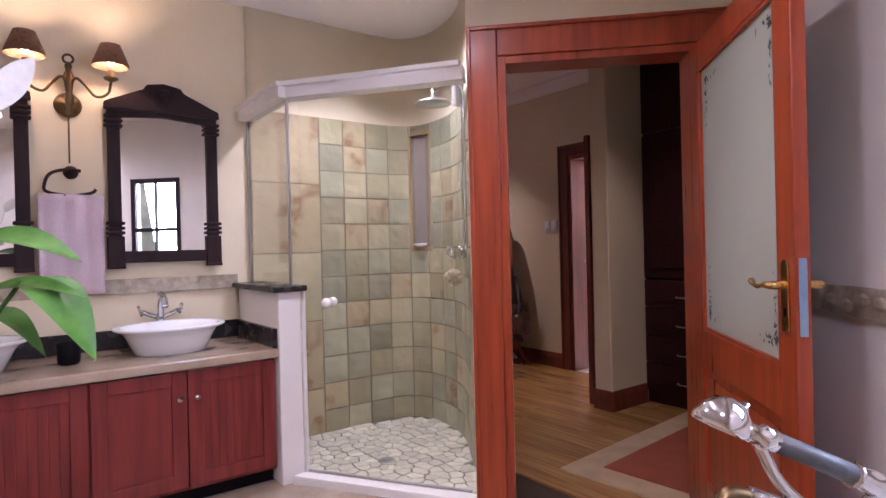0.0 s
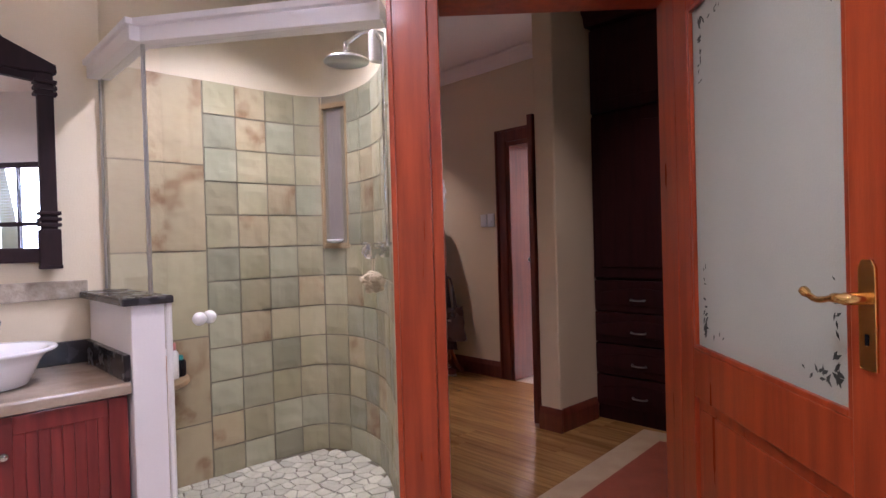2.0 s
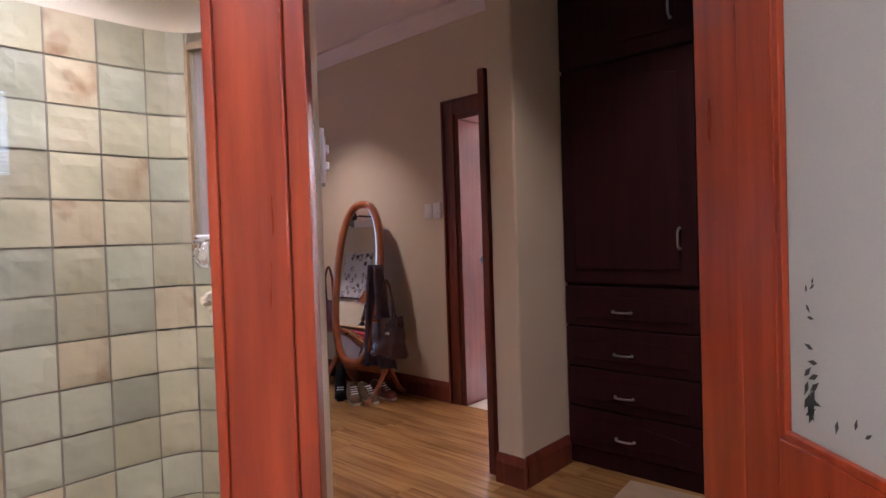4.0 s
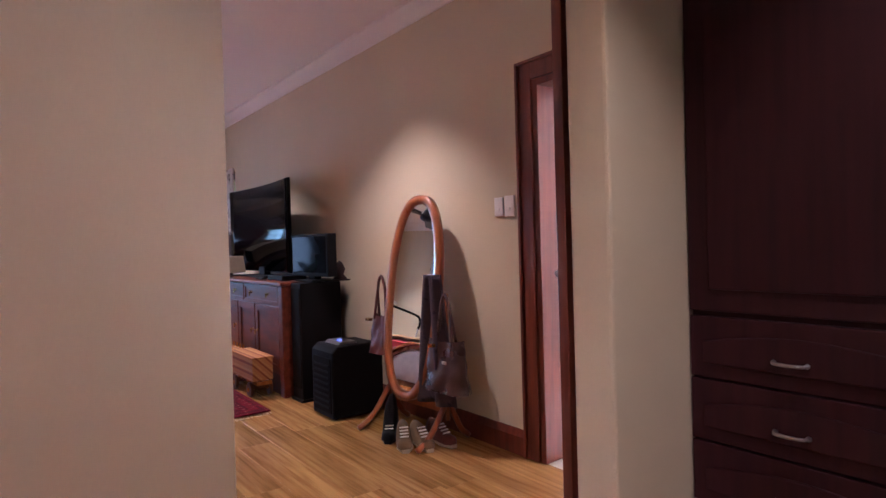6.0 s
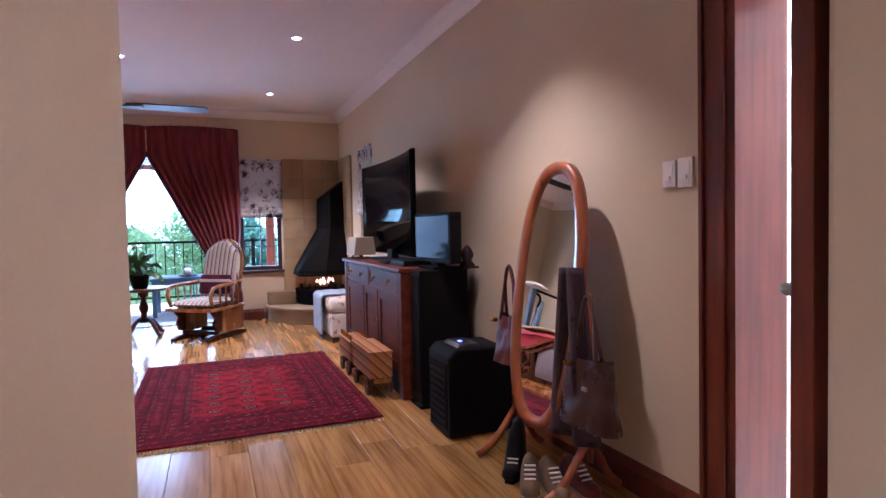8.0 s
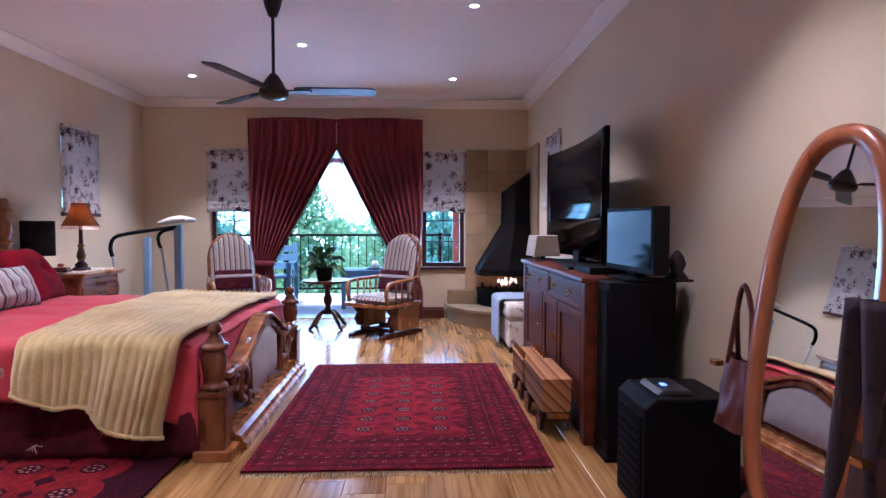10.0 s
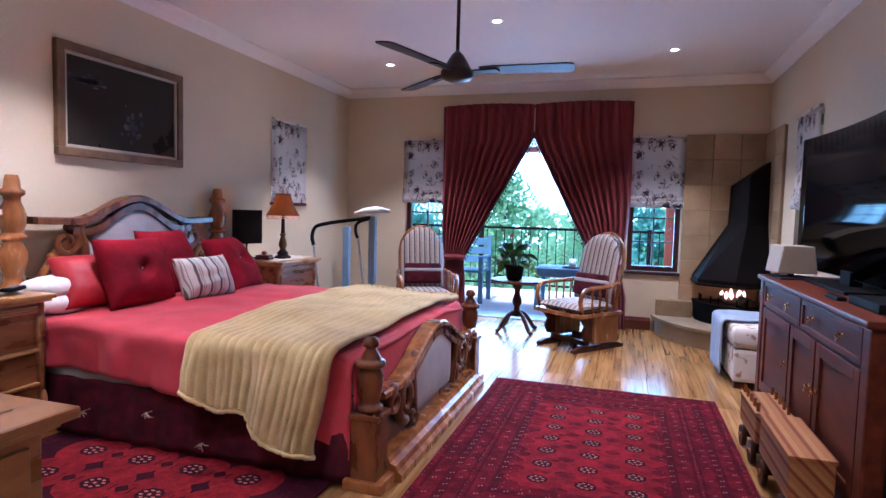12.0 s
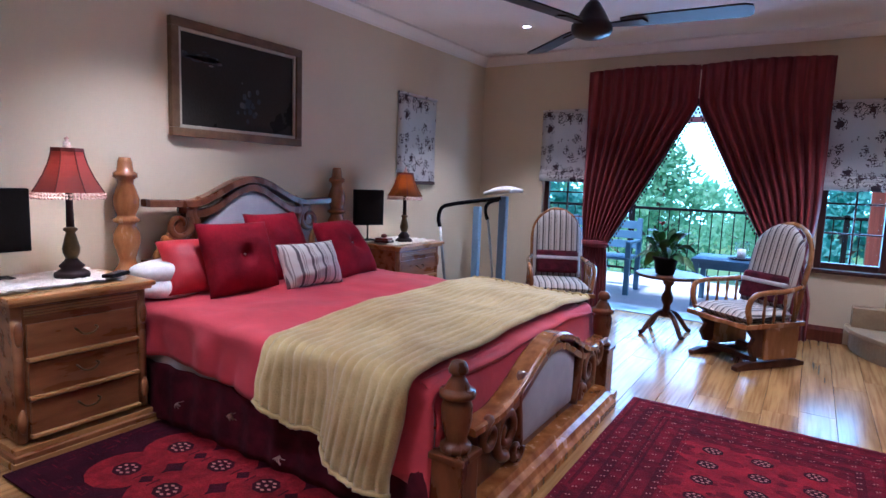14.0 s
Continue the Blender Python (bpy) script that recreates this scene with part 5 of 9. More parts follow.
# passage rug: terracotta with a cream border
prug = thing("passage_rug", (3.88, 3.47, 0), 5, "terracotta passage rug with a wide cream border", "rug")
part("border", box(-1.45, -1.10, -0.006, 0, 0, 0.010, 0.004), RUG_CREAM, prug, local=True)
part("field", box(-1.29, -0.94, 0.010, -0.16, -0.16, 0.014, 0.002), RUG_TERRA, prug, local=True)

# ---- the bed ----
BX0, BX1, BY0, BY1 = -0.36, 1.93, 7.08, 8.83
BYC = (BY0 + BY1) / 2
bed = thing("bed", (0.8, BYC, 0), 0, "carved teak four-post king bed with padded panels", "bed")
FOOT_POST = [(0.044, 0.345), (0.058, 0.348), (0.060, 0.358), (0.058, 0.372), (0.044, 0.376), (0.041, 0.395), (0.050, 0.425), (0.058, 0.47), (0.058, 0.52), (0.049, 0.543), (0.048, 0.550), (0.067, 0.554), (0.069, 0.566), (0.067, 0.578), (0.049, 0.582), (0.046, 0.592), (0.036, 0.612), (0.024, 0.630), (0.022, 0.638), (0.036, 0.643), (0.038, 0.655), (0.034, 0.668), (0.026, 0.684), (0.0, 0.69)]
HEAD_POST = [(0.088, 0.70), (0.094, 0.71), (0.090, 0.735), (0.062, 0.77), (0.046, 0.80), (0.044, 0.82), (0.058, 0.86), (0.074, 0.92), (0.070, 0.97), (0.046, 1.015), (0.050, 1.025), (0.072, 1.035), (0.074, 1.05), (0.054, 1.062), (0.050, 1.075), (0.068, 1.12), (0.070, 1.17), (0.052, 1.225), (0.042, 1.25), (0.044, 1.275), (0.064, 1.29), (0.064, 1.312), (0.044, 1.325), (0.038, 1.375), (0.031, 1.40), (0.0, 1.402)]
for y in (BY0, BY1):
    bm = box(BX1 - 0.065, y - 0.065, 0.0, BX1 + 0.065, y + 0.065, 0.34, 0.008)
    box(BX1 - 0.075, y - 0.075, 0.32, BX1 + 0.075, y + 0.075, 0.345, 0.006, bm)
    post_ = part("foot_post", bm, BED_WOOD, bed)
    part("turning", lathe(FOOT_POST, (BX1, y, 0), 30), BED_WOOD, post_, "turned glossy finial", smooth=True)
for y in (BY0 + 0.07, BY1 + 0.07):
    post_ = part("head_post", box(BX0 - 0.07, y - 0.075, 0.0, BX0 + 0.07, y + 0.075, 0.70, 0.008), HONEY_WOOD, bed)
    part("turning", lathe(HEAD_POST, (BX0, y, 0), 30), HONEY_WOOD, post_, "turned glossy upper post", smooth=True)


def arch_line(u, lo, hi, shoulder):
    """The swept outline of the boards: flat shoulders that rise to a round crown."""
    c = abs(u - 0.5) * 2
    if c > shoulder:
        return lo + 0.02 * (c - shoulder)
    return lo + (hi - lo) * 0.5 * (1 + math.cos(math.pi * c / shoulder))


def swept_board(x, y0, y1, lo, hi, thick, depth, shoulder, n=40):
    bm = bmesh.new()
    prof = [(-depth / 2, -thick), (-depth / 2, -0.008), (-depth / 2 + 0.012, 0), (depth / 2 - 0.012, 0), (depth / 2, -0.008), (depth / 2, -thick)]
    rings = []
    for i in range(n + 1):
        u = i / n
        z = arch_line(u, lo, hi, shoulder)
        rings.append([bm.verts.new((x + a, y0 + (y1 - y0) * u, z + b)) for a, b in prof])
    for r0, r1 in zip(rings, rings[1:]):
        for k in range(len(prof)):
            j = (k + 1) % len(prof)
            bm.faces.new((r0[k], r1[k], r1[j], r0[j]))
    bm.faces.new(rings[0])
    bm.faces.new(list(reversed(rings[-1])))
    bmesh.ops.recalc_face_normals(bm, faces=bm.faces)
    return bm


def padded(x, yc, half, z0, crown, bulge, n=16):
    """A padded panel with an arched head."""
    bm = bmesh.new()
    grid = []
    for i in range(n + 1):
        u = i / n * 2 - 1
        top = z0 + (crown - z0) * (0.62 + 0.38 * math.cos(u * math.pi / 2))
        col = []
        for j in range(9):
            v = j / 8
            col.append(bm.verts.new((x + bulge * (1 - u ** 4) * (1 - (2 * v - 1) ** 4), yc + half * u, z0 + (top - z0) * v)))
        grid.append(col)
    for a, b in zip(grid, grid[1:]):
        for j in range(8):
            bm.faces.new((a[j], b[j], b[j + 1], a[j + 1]))
    bmesh.ops.recalc_face_normals(bm, faces=bm.faces)
    return bm


def spiral(x, cy, cz, r, turns, start, flip, w, parent, wood):
    """A carved scroll."""
    pts = []
    for i in range(30):
        t = i / 29
        a = start + flip * t * turns * 2 * math.pi
        rr = r * (1 - 0.72 * t)
        pts.append((x, cy + rr * math.cos(a), cz + rr * math.sin(a)))
    part("scroll", tube(pts, w, 8, taper=[1.0 - 0.5 * i / 29 for i in range(30)]), wood, parent, smooth=True)


# headboard
HYC = BYC + 0.07
part("head_crest", swept_board(BX0, HYC - 0.76, HYC + 0.76, 1.155, 1.315, 0.045, 0.10, 0.66), BED_WOOD, bed)
part("head_rail", swept_board(BX0 + 0.005, HYC - 0.52, HYC + 0.52, 1.10, 1.265, 0.055, 0.06, 0.8), BED_WOOD, bed)
part("head_panel", padded(BX0 + 0.01, HYC, 0.42, 0.55, 1.22, 0.035), GREY_LINEN, bed, "padded grey headboard panel", smooth=True)
part("head_backing", box(BX0 - 0.03, HYC - 0.78, 0.25, BX0, HYC + 0.78, 0.80), BED_WOOD, bed)
for f in (-1, 1):
    part("head_stile", tube(smooth_path([(BX0 + 0.01, HYC + f * 0.40, 0.55), (BX0 + 0.01, HYC + f * 0.42, 0.95), (BX0 + 0.01, HYC + f * 0.46, 1.08), (BX0 + 0.01, HYC + f * 0.40, 1.16)], 5), 0.03, 8), BED_WOOD, bed, smooth=True)
    spiral(BX0 + 0.01, HYC + f * 0.55, 1.0, 0.10, 1.3, math.pi / 2, f, 0.028, bed, BED_WOOD)
    spiral(BX0 + 0.01, HYC + f * 0.66, 0.82, 0.09, 1.1, math.pi / 2, f, 0.034, bed, HONEY_WOOD)
    part("head_wing", prism([(HYC + f * 0.42, 0.6), (HYC + f * 0.74, 0.6), (HYC + f * 0.73, 0.80), (HYC + f * 0.60, 0.98), (HYC + f * 0.46, 1.10)], BX0 - 0.02, BX0 + 0.012, "x", 0.004), BED_WOOD, bed)
# footboard
FX = BX1 + 0.005
part("foot_crest", swept_board(FX, BY0 + 0.05, BY1 - 0.05, 0.415, 0.61, 0.032, 0.10, 0.78), HONEY_WOOD, bed, "honey-coloured swept top rail")
part("foot_rail", swept_board(FX + 0.015, BY0 + 0.28, BY1 - 0.28, 0.40, 0.565, 0.04, 0.05, 0.9), BED_WOOD, bed)
part("foot_panel", padded(FX + 0.01, BYC, 0.35, 0.16, 0.545, 0.03), GREY_LINEN, bed, "padded grey footboard panel", smooth=True)
part("foot_backing", box(FX - 0.035, BY0 + 0.06, 0.10, FX - 0.005, BY1 - 0.06, 0.40), BED_WOOD, bed)
for f in (-1, 1):
    part("foot_stile", tube(smooth_path([(FX + 0.015, BYC + f * 0.35, 0.14), (FX + 0.02, BYC + f * 0.385, 0.30), (FX + 0.02, BYC + f * 0.40, 0.42), (FX + 0.015, BYC + f * 0.34, 0.50)], 5), 0.025, 8), BED_WOOD, bed, smooth=True)
    spiral(FX + 0.03, BYC + f * 0.52, 0.30, 0.11, 1.4, -math.pi / 2, f, 0.026, bed, BED_WOOD)
    spiral(FX + 0.035, BYC + f * 0.68, 0.34, 0.07, 1.2, math.pi / 2, -f, 0.022, bed, BED_WOOD)
    spiral(FX + 0.035, BYC + f * 0.42, 0.18, 0.05, 1.0, 0, f, 0.022, bed, BED_WOOD)
part("plinth", prism([(FX - 0.05, 0.0), (FX + 0.13, 0.0), (FX + 0.13, 0.035), (FX + 0.11, 0.05), (FX + 0.10, 0.075), (FX + 0.07, 0.085), (FX + 0.06, 0.11), (FX - 0.05, 0.115)], BY0 + 0.066, BY1 - 0.066, "y"), HONEY_WOOD, bed, "stepped honey-coloured base moulding")
for y in (BY0, BY1):
    part("post_foot", box(BX1 - 0.09, y - 0.09, 0.0, BX1 + 0.10, y + 0.09, 0.05, 0.008), HONEY_WOOD, bed)
part("side_rail", box(BX0 + 0.07, BY0 - 0.035, 0.24, BX1 - 0.06, BY0 + 0.035, 0.385, 0.012), GREY_LINEN, bed, "grey upholstered side rail")
part("side_rail", box(BX0 + 0.07, BY1 - 0.035, 0.24, BX1 - 0.06, BY1 + 0.035, 0.385, 0.012), GREY_LINEN, bed, "grey upholstered side rail")

MX0, MX1, MY0, MY1 = -0.28, 1.80, 7.06, 8.86
solo("mattress", box(MX0, MY0 + 0.05, 0.36, MX1, MY1 - 0.05, 0.53, 0.05), LINEN, "thick white mattress on the bed", "mattress", smooth=True)


def valance(u, v):
    y = MY0 - 0.025 + 0.012 * math.sin(u * 70) * (0.4 + 0.6 * v) + lump((u * 9, v, 0), 2, 0.012)
    return (MX0 + 0.05 + (MX1 - MX0 + 0.03) * u, y - 0.02 * v, 0.325 - 0.30 * v)


skirt = thing("bed_valance", (0.8, MY0, 0.3), 0, "burgundy bed skirt with pale feather tufts", "bed skirt")
part("cloth", sheet(valance, 120, 8, 0.004), VALANCE, skirt, smooth=True)
TUFT = material("pale_feather", (0.50, 0.36, 0.27), 0.9, base2=(0.40, 0.26, 0.2), bump=0.1)
r8 = random.Random(12)
for fu, fv in ((0.10, 0.12), (0.04, 0.72), (0.26, 0.55), (0.45, 0.42), (0.62, 0.75), (0.78, 0.5)):
    p = Vector(valance(fu, fv))
    bm = bmesh.new()
    for k in range(7):
        a_ = r8.uniform(-2.6, 0.4)
        l_ = r8.uniform(0.025, 0.055)
        tube([p + Vector((0, -0.006, 0)), p + Vector((math.cos(a_) * l_ * 0.6, -0.018, math.sin(a_) * l_ * 0.5)), p + Vector((math.cos(a_) * l_, -0.010, math.sin(a_) * l_ * 0.9))], 0.0022, 4, bm)
    part("feather_tuft", bm, TUFT, skirt, "pale feather tuft")
solo("bed_valance", sheet(lambda u, v: (valance(u, v)[0], 2 * BYC - valance(u, v)[1], valance(u, v)[2]), 120, 8, 0.004), VALANCE, "burgundy bed skirt on the window side", "bed skirt", smooth=True)


def bedtop(x, y):
    """Height of the made bed, rounded over the edges and hanging at the sides."""
    e = min(y - MY0, MY1 - y)
    z = 0.590 + 0.035 * max(0, min(1, (1.6 - x) / 1.4)) + 0.03 * math.sin(max(0, min(1, (y - MY0) / (MY1 - MY0))) * math.pi) + lump((x, y, 0), 2.3, 0.022) + lump((x, y, 1), 6.0, 0.008)
    return z


def over_side(s, half, hang):
    """From a distance across the bed: how far along the top and how far down the side."""
    r = 0.05
    a = abs(s)
    if a < half:
        return s, 0.0
    d = a - half
    if d < r * 1.57:
        t = d / r
        return math.copysign(half + r * math.sin(t), s), r * (1 - math.cos(t))
    return math.copysign(half + r, s), r + d - r * 1.57


def duvet(u, v):
    x = -0.20 + 2.06 * u
    half = (MY1 - MY0) / 2 - 0.02
    s = (v * 2 - 1) * (half + 0.05 * 1.57 + 0.20)
    y, down = over_side(s, half, 0.2)
    hem = lump((x * 1.0, 0, 3), 2.2, 0.05) + lump((x, 0, 5), 7, 0.015)
    out = 0.0
    if down > 0.06:
        out = (0.018 * math.sin(x * 16 + lump((x, down, 0), 3, 2)) + lump((x, down, 2), 5, 0.03)) * min(1, down * 8)
        down *= (1 + hem * 2) * (1.02 + 0.20 * u + 0.50 * max(0, (u - 0.74) / 0.26))
    zt = bedtop(x, BYC + y) - 0.035 * max(0, u - 0.93) / 0.07
    return (x, BYC + y + math.copysign(out + 0.01, s), zt - down)


dv = sheet(duvet, 90, 90, 0.016)
quilt = thing("duvet", (0.8, BYC, 0.58), 0, "coral-red duvet spread over the bed", "duvet")
part("cover", dv, DUVET, quilt, smooth=True)
# the duvet's tucked end behind the footboard
part("foot_end", sheet(lambda u, v: (1.79 + 0.085 * math.sin(v * 1.57) + lump((u * 3, v, 0), 2, 0.01), MY0 - 0.02 + (MY1 - MY0 + 0.04) * u, 0.592 - 0.24 * v * v + lump((u * 4, 0, 0), 2, 0.01)), 50, 10, 0.012), DUVET, quilt, smooth=True)


def throw(u, v):
    half = (MY1 - MY0) / 2 + 0.0
    s = (v * 2 - 1) * (half + 0.05 * 1.57 + 0.05) - 0.12
    if v < 0.5:
        s -= (0.035 + 0.235 * u) * (0.5 - v) * 2
    y, down = over_side(s, half, 0.3)
    k = min(1.0, down * 6)
    x = 0.95 + 0.075 * (1 - v) + (0.86 - 0.075 * (1 - v) - 0.12 * min(1, down * 2.4)) * u + lump((v * 3, u, 0), 1.5, 0.025)
    ridge = 0.024 * abs(math.sin(u * math.pi * 17)) ** 0.5
    zt = bedtop(min(x, 1.8), BYC + y) + 0.024
    out = (0.03 * math.sin(u * 9 + 1) + 0.015 * math.sin(u * 23)) * k
    if down > 0.05:
        down += (lump((u * 2.2, 0, 4), 1.6, 0.07) + 0.025 * math.sin(u * 8)) * k
    return (x, BYC + y + math.copysign(out + 0.055 + ridge * k, s), zt - down + ridge * (1 - k))


rib = thing("bed_throw", (1.4, BYC, 0.6), 0, "ribbed olive plush throw across the bed's end", "throw")
part("plush", sheet(throw, 130, 80, 0.014), THROW, rib, smooth=True)
for v in (0.0, 1.0):
    part("hem", tube([throw(i / 40, v) for i in range(41)], 0.012, 8), THROW, rib, "rolled plush hem", smooth=True)


def cushion(name, at, size, tilt, turn, mat, label, cat, puff=0.11, button=None, stripes=None, piping=None):
    """A square cushion that leans back by tilt degrees and is turned about the upright."""
    w, h = size
    t = thing(name, at, 0, label, cat, "cushions on the bed")
    m = Matrix.Rotation(radians(turn), 4, "Z") @ Matrix.Rotation(radians(-tilt), 4, "Y")

    def side(sgn):
        def fn(u, v):
            a, b = u * 2 - 1, v * 2 - 1
            edge = (1 - abs(a) ** 2.6) * (1 - abs(b) ** 2.6)
            pinch = 1 - 0.07 * (1 - abs(a)) * abs(b) ** 3 - 0.07 * (1 - abs(b)) * abs(a) ** 3
            pinch_a = 1 - 0.10 * (1 - b * b)
            pinch_b = 1 - 0.10 * (1 - a * a)
            thick = puff * edge ** 0.5
            if button:
                thick -= 0.05 * math.exp(-(a * a + b * b) * 22)
            thick += lump((a * 2, b * 2, at[1]), 1.4, 0.016) * edge
            return m @ Vector((sgn * thick, a * w / 2 * (0.96 + 0.04 * abs(b)) * (1 - 0.05 * (1 - b * b)), h / 2 + b * h / 2 * (1 - 0.05 * (1 - a * a))))
        return fn
    bm = sheet(side(1), 22, 22)
    sheet(side(-1), 22, 22, bm=bm)
    bmesh.ops.remove_doubles(bm, verts=bm.verts, dist=0.002)
    bmesh.ops.recalc_face_normals(bm, faces=bm.faces)
    part("cover", bm, mat, t, local=True, smooth=True)
    if button:
        part("button", ball(m @ Vector((puff - 0.045, 0, h / 2)), 0.014), button, t, "shiny round button", local=True, smooth=True)
    return t, m


def stripe_material(name, base, dark, period, dark2=None, across="Y"):
    """Ticking stripes across a local axis; XZ runs them lengthwise round a long box."""
    m = material(name, base, 0.85, bump=0.2, bump_scale=150)
    n, k = m.node_tree.nodes, m.node_tree.links
    co = [x for x in n if x.type == "TEX_COORD"][0]
    sep = n.new("ShaderNodeSeparateXYZ")
    k.new(co.outputs["Object"], sep.inputs[0])
    mul = n.new("ShaderNodeMath")
    mul.operation = "MULTIPLY"
    mul.inputs[1].default_value = 1 / period
    if across == "XZ":
        both = n.new("ShaderNodeMath")
        k.new(sep.outputs["X"], both.inputs[0])
        k.new(sep.outputs["Z"], both.inputs[1])
        k.new(both.outputs["Value"], mul.inputs[0])
    else:
        k.new(sep.outputs["Y"], mul.inputs[0])
    fr = n.new("ShaderNodeMath")
    fr.operation = "FRACT"
    k.new(mul.outputs["Value"], fr.inputs[0])
    ramp = n.new("ShaderNodeValToRGB")
    ramp.color_ramp.interpolation = "CONSTANT"
    stops = [(0.0, base), (0.30, dark), (0.52, base), (0.64, dark2 or dark), (0.70, base), (0.78, dark2 or dark), (0.84, base)]
    e = ramp.color_ramp.elements
    e[0].position, e[0].color = 0.0, (*base, 1)
    e[1].position, e[1].color = stops[1][0], (*stops[1][1], 1)
    for pos, col in stops[2:]:
        q = e.new(pos)
        q.color = (*col, 1)
    k.new(fr.outputs["Value"], ramp.inputs["Fac"])
    old = [l for l in k if l.to_socket == n["Principled BSDF"].inputs["Base Color"]][0]
    mix = n.new("ShaderNodeMixRGB")
    mix.blend_type = "MULTIPLY"
    mix.inputs["Fac"].default_value = 0.35
    src = old.from_socket
    k.new(ramp.outputs["Color"], mix.inputs[1])
    k.new(src, mix.inputs[2])
    k.new(mix.outputs["Color"], n["Principled BSDF"].inputs["Base Color"])
    return m


TICKING = stripe_material("striped_ticking", (0.62, 0.58, 0.55), (0.13, 0.10, 0.11), 0.085, (0.30, 0.25, 0.25))
zt = 0.645


def pillow(cx, cy, cz, hx, hy, hz, seed):
    """A soft pillow: a swollen body whose corners stay pinched."""
    bm = ball((0, 0, 0), 1.0, level=4)
    for v in bm.verts:
        x, y, z = v.co
        q = 1 + lump((x, y, z), 1.7, 0.16, seed)
        v.co = Vector((cx + hx * math.copysign(abs(x) ** 0.62, x), cy + hy * math.copysign(abs(y) ** 0.55, y), cz + hz * math.copysign(abs(z) ** 0.85, z) * q))
    return bm


for y in (7.36, 8.34):
    for k in range(2):
        solo("pillow", pillow(-0.13 - 0.02 * k, y + 0.02 * k, zt + 0.03 + 0.085 * k, 0.15, 0.31, 0.068, y + k), LINEN, "plump white pillow stacked at the headboard", "pillow", "pillows at the headboard", smooth=True)
SATIN = material("red_satin", (0.46, 0.028, 0.036), 0.5, base2=(0.33, 0.018, 0.026), scale=5, bump=0.25, bump_scale=12, gloss=0.3)
cushion("cushion", (0.06, 7.37, zt), (0.42, 0.36), 38, -14, SATIN, "red satin cushion leaning on white pillows", "cushion", 0.10)
cushion("cushion", (0.22, 7.53, zt - 0.015), (0.46, 0.45), 24, -8, VELVET, "crimson velvet cushion with a crystal button", "cushion", 0.11, CHROME)
cushion("cushion", (0.10, 7.99, zt), (0.47, 0.48), 26, 4, VELVET, "crimson velvet cushion behind the striped one", "cushion", 0.10)
cushion("cushion", (0.27, 8.49, zt - 0.01), (0.47, 0.46), 36, 10, VELVET, "crimson velvet cushion with a pale button", "cushion", 0.11, CHROME)
cushion("cushion", (0.38, 7.93, zt), (0.46, 0.29), 24, -4, TICKING, "small grey striped bolster cushion", "cushion", 0.09)

# ---- night tables and bedside lamps ----
NS_WOOD = material("nightstand_oak", (0.30, 0.125, 0.045), 0.28, base2=(0.17, 0.06, 0.02), scale=3, stretch=(5, 1, 5), bump=0.06, bump_scale=60, coat=0.4)
NS_EDGE = material("nightstand_edge", (0.46, 0.24, 0.08), 0.28, base2=(0.34, 0.16, 0.05), scale=3, stretch=(5, 1, 5), bump=0.06, bump_scale=60, coat=0.4)


def night_table(y0, y1, label):
    """A three-drawer night table that faces +x."""
    t = thing("night_table", (-0.15, (y0 + y1) / 2, 0), 0, label, "night table", "night tables beside the bed")
    x0, x1, top = -0.42, 0.12, 0.77
    bm = box(x0, y0 + 0.035, 0.10, x1 - 0.05, y1 - 0.035, 0.735)
    part("body", bm, NS_WOOD, t)
    st = [(0.0, 0.05), (0.035, 0.045), (0.06, 0.022), (0.085, 0.012)]
    for i, (z, out) in enumerate(st[:-1]):
        part("base_moulding", box(x0, y0 + 0.02 - out * 0.6, z, x1 - 0.035 + out, y1 - 0.02 + out * 0.6, st[i + 1][0], 0.004), NS_EDGE if i != 1 else NS_WOOD, t)
    part("top", box(x0, y0, 0.745, x1 + 0.015, y1, top, 0.008), NS_EDGE, t)
    part("top_moulding", box(x0, y0 + 0.012, 0.728, x1 - 0.005, y1 - 0.012, 0.745, 0.004), NS_EDGE, t)
    part("reeded_band", box(x0 + 0.2, y0 + 0.06, 0.665, x1 - 0.035, y1 - 0.06, 0.715, 0.005), NS_WOOD, t)
    for k in range(3):
        part("reed", box(x1 - 0.036, y0 + 0.075, 0.674 + k * 0.013, x1 - 0.028, y1 - 0.075, 0.682 + k * 0.013, 0.003), NS_EDGE, t)
    for y in (y0 + 0.05, y1 - 0.05):
        part("corner_post", tube([(x1 - 0.05, y, 0.10), (x1 - 0.05, y, 0.73)], 0.022, 10), NS_WOOD, t, smooth=True)
        part("carving", ball((x1 - 0.03, y, 0.60), 0.02, None, 0.7, 1, 3.0), NS_WOOD, t, smooth=True)
        part("carving", ball((x1 - 0.03, y, 0.20), 0.02, None, 0.7, 1, 3.0), NS_WOOD, t, smooth=True)
    for k in range(3):
        z = 0.125 + k * 0.178
        d = part("drawer", box(x1 - 0.05, y0 + 0.085, z, x1 - 0.035, y1 - 0.085, z + 0.155, 0.003), NS_WOOD, t)
        part("drawer_lip", box(x1 - 0.05, y0 + 0.08, z - 0.012, x1 - 0.012, y1 - 0.08, z + 0.004, 0.004), NS_EDGE, d)
        yc = (y0 + y1) / 2
        part("handle", tube(smooth_path([(x1 - 0.035, yc - 0.045, z + 0.10), (x1 - 0.01, yc - 0.045, z + 0.095), (x1 - 0.006, yc - 0.02, z + 0.075), (x1 - 0.006, yc + 0.02, z + 0.075), (x1 - 0.01, yc + 0.045, z + 0.095), (x1 - 0.035, yc + 0.045, z + 0.10)], 4), 0.0045, 8), OLD_BRASS, d, "aged brass drop handle", smooth=True)
    return t


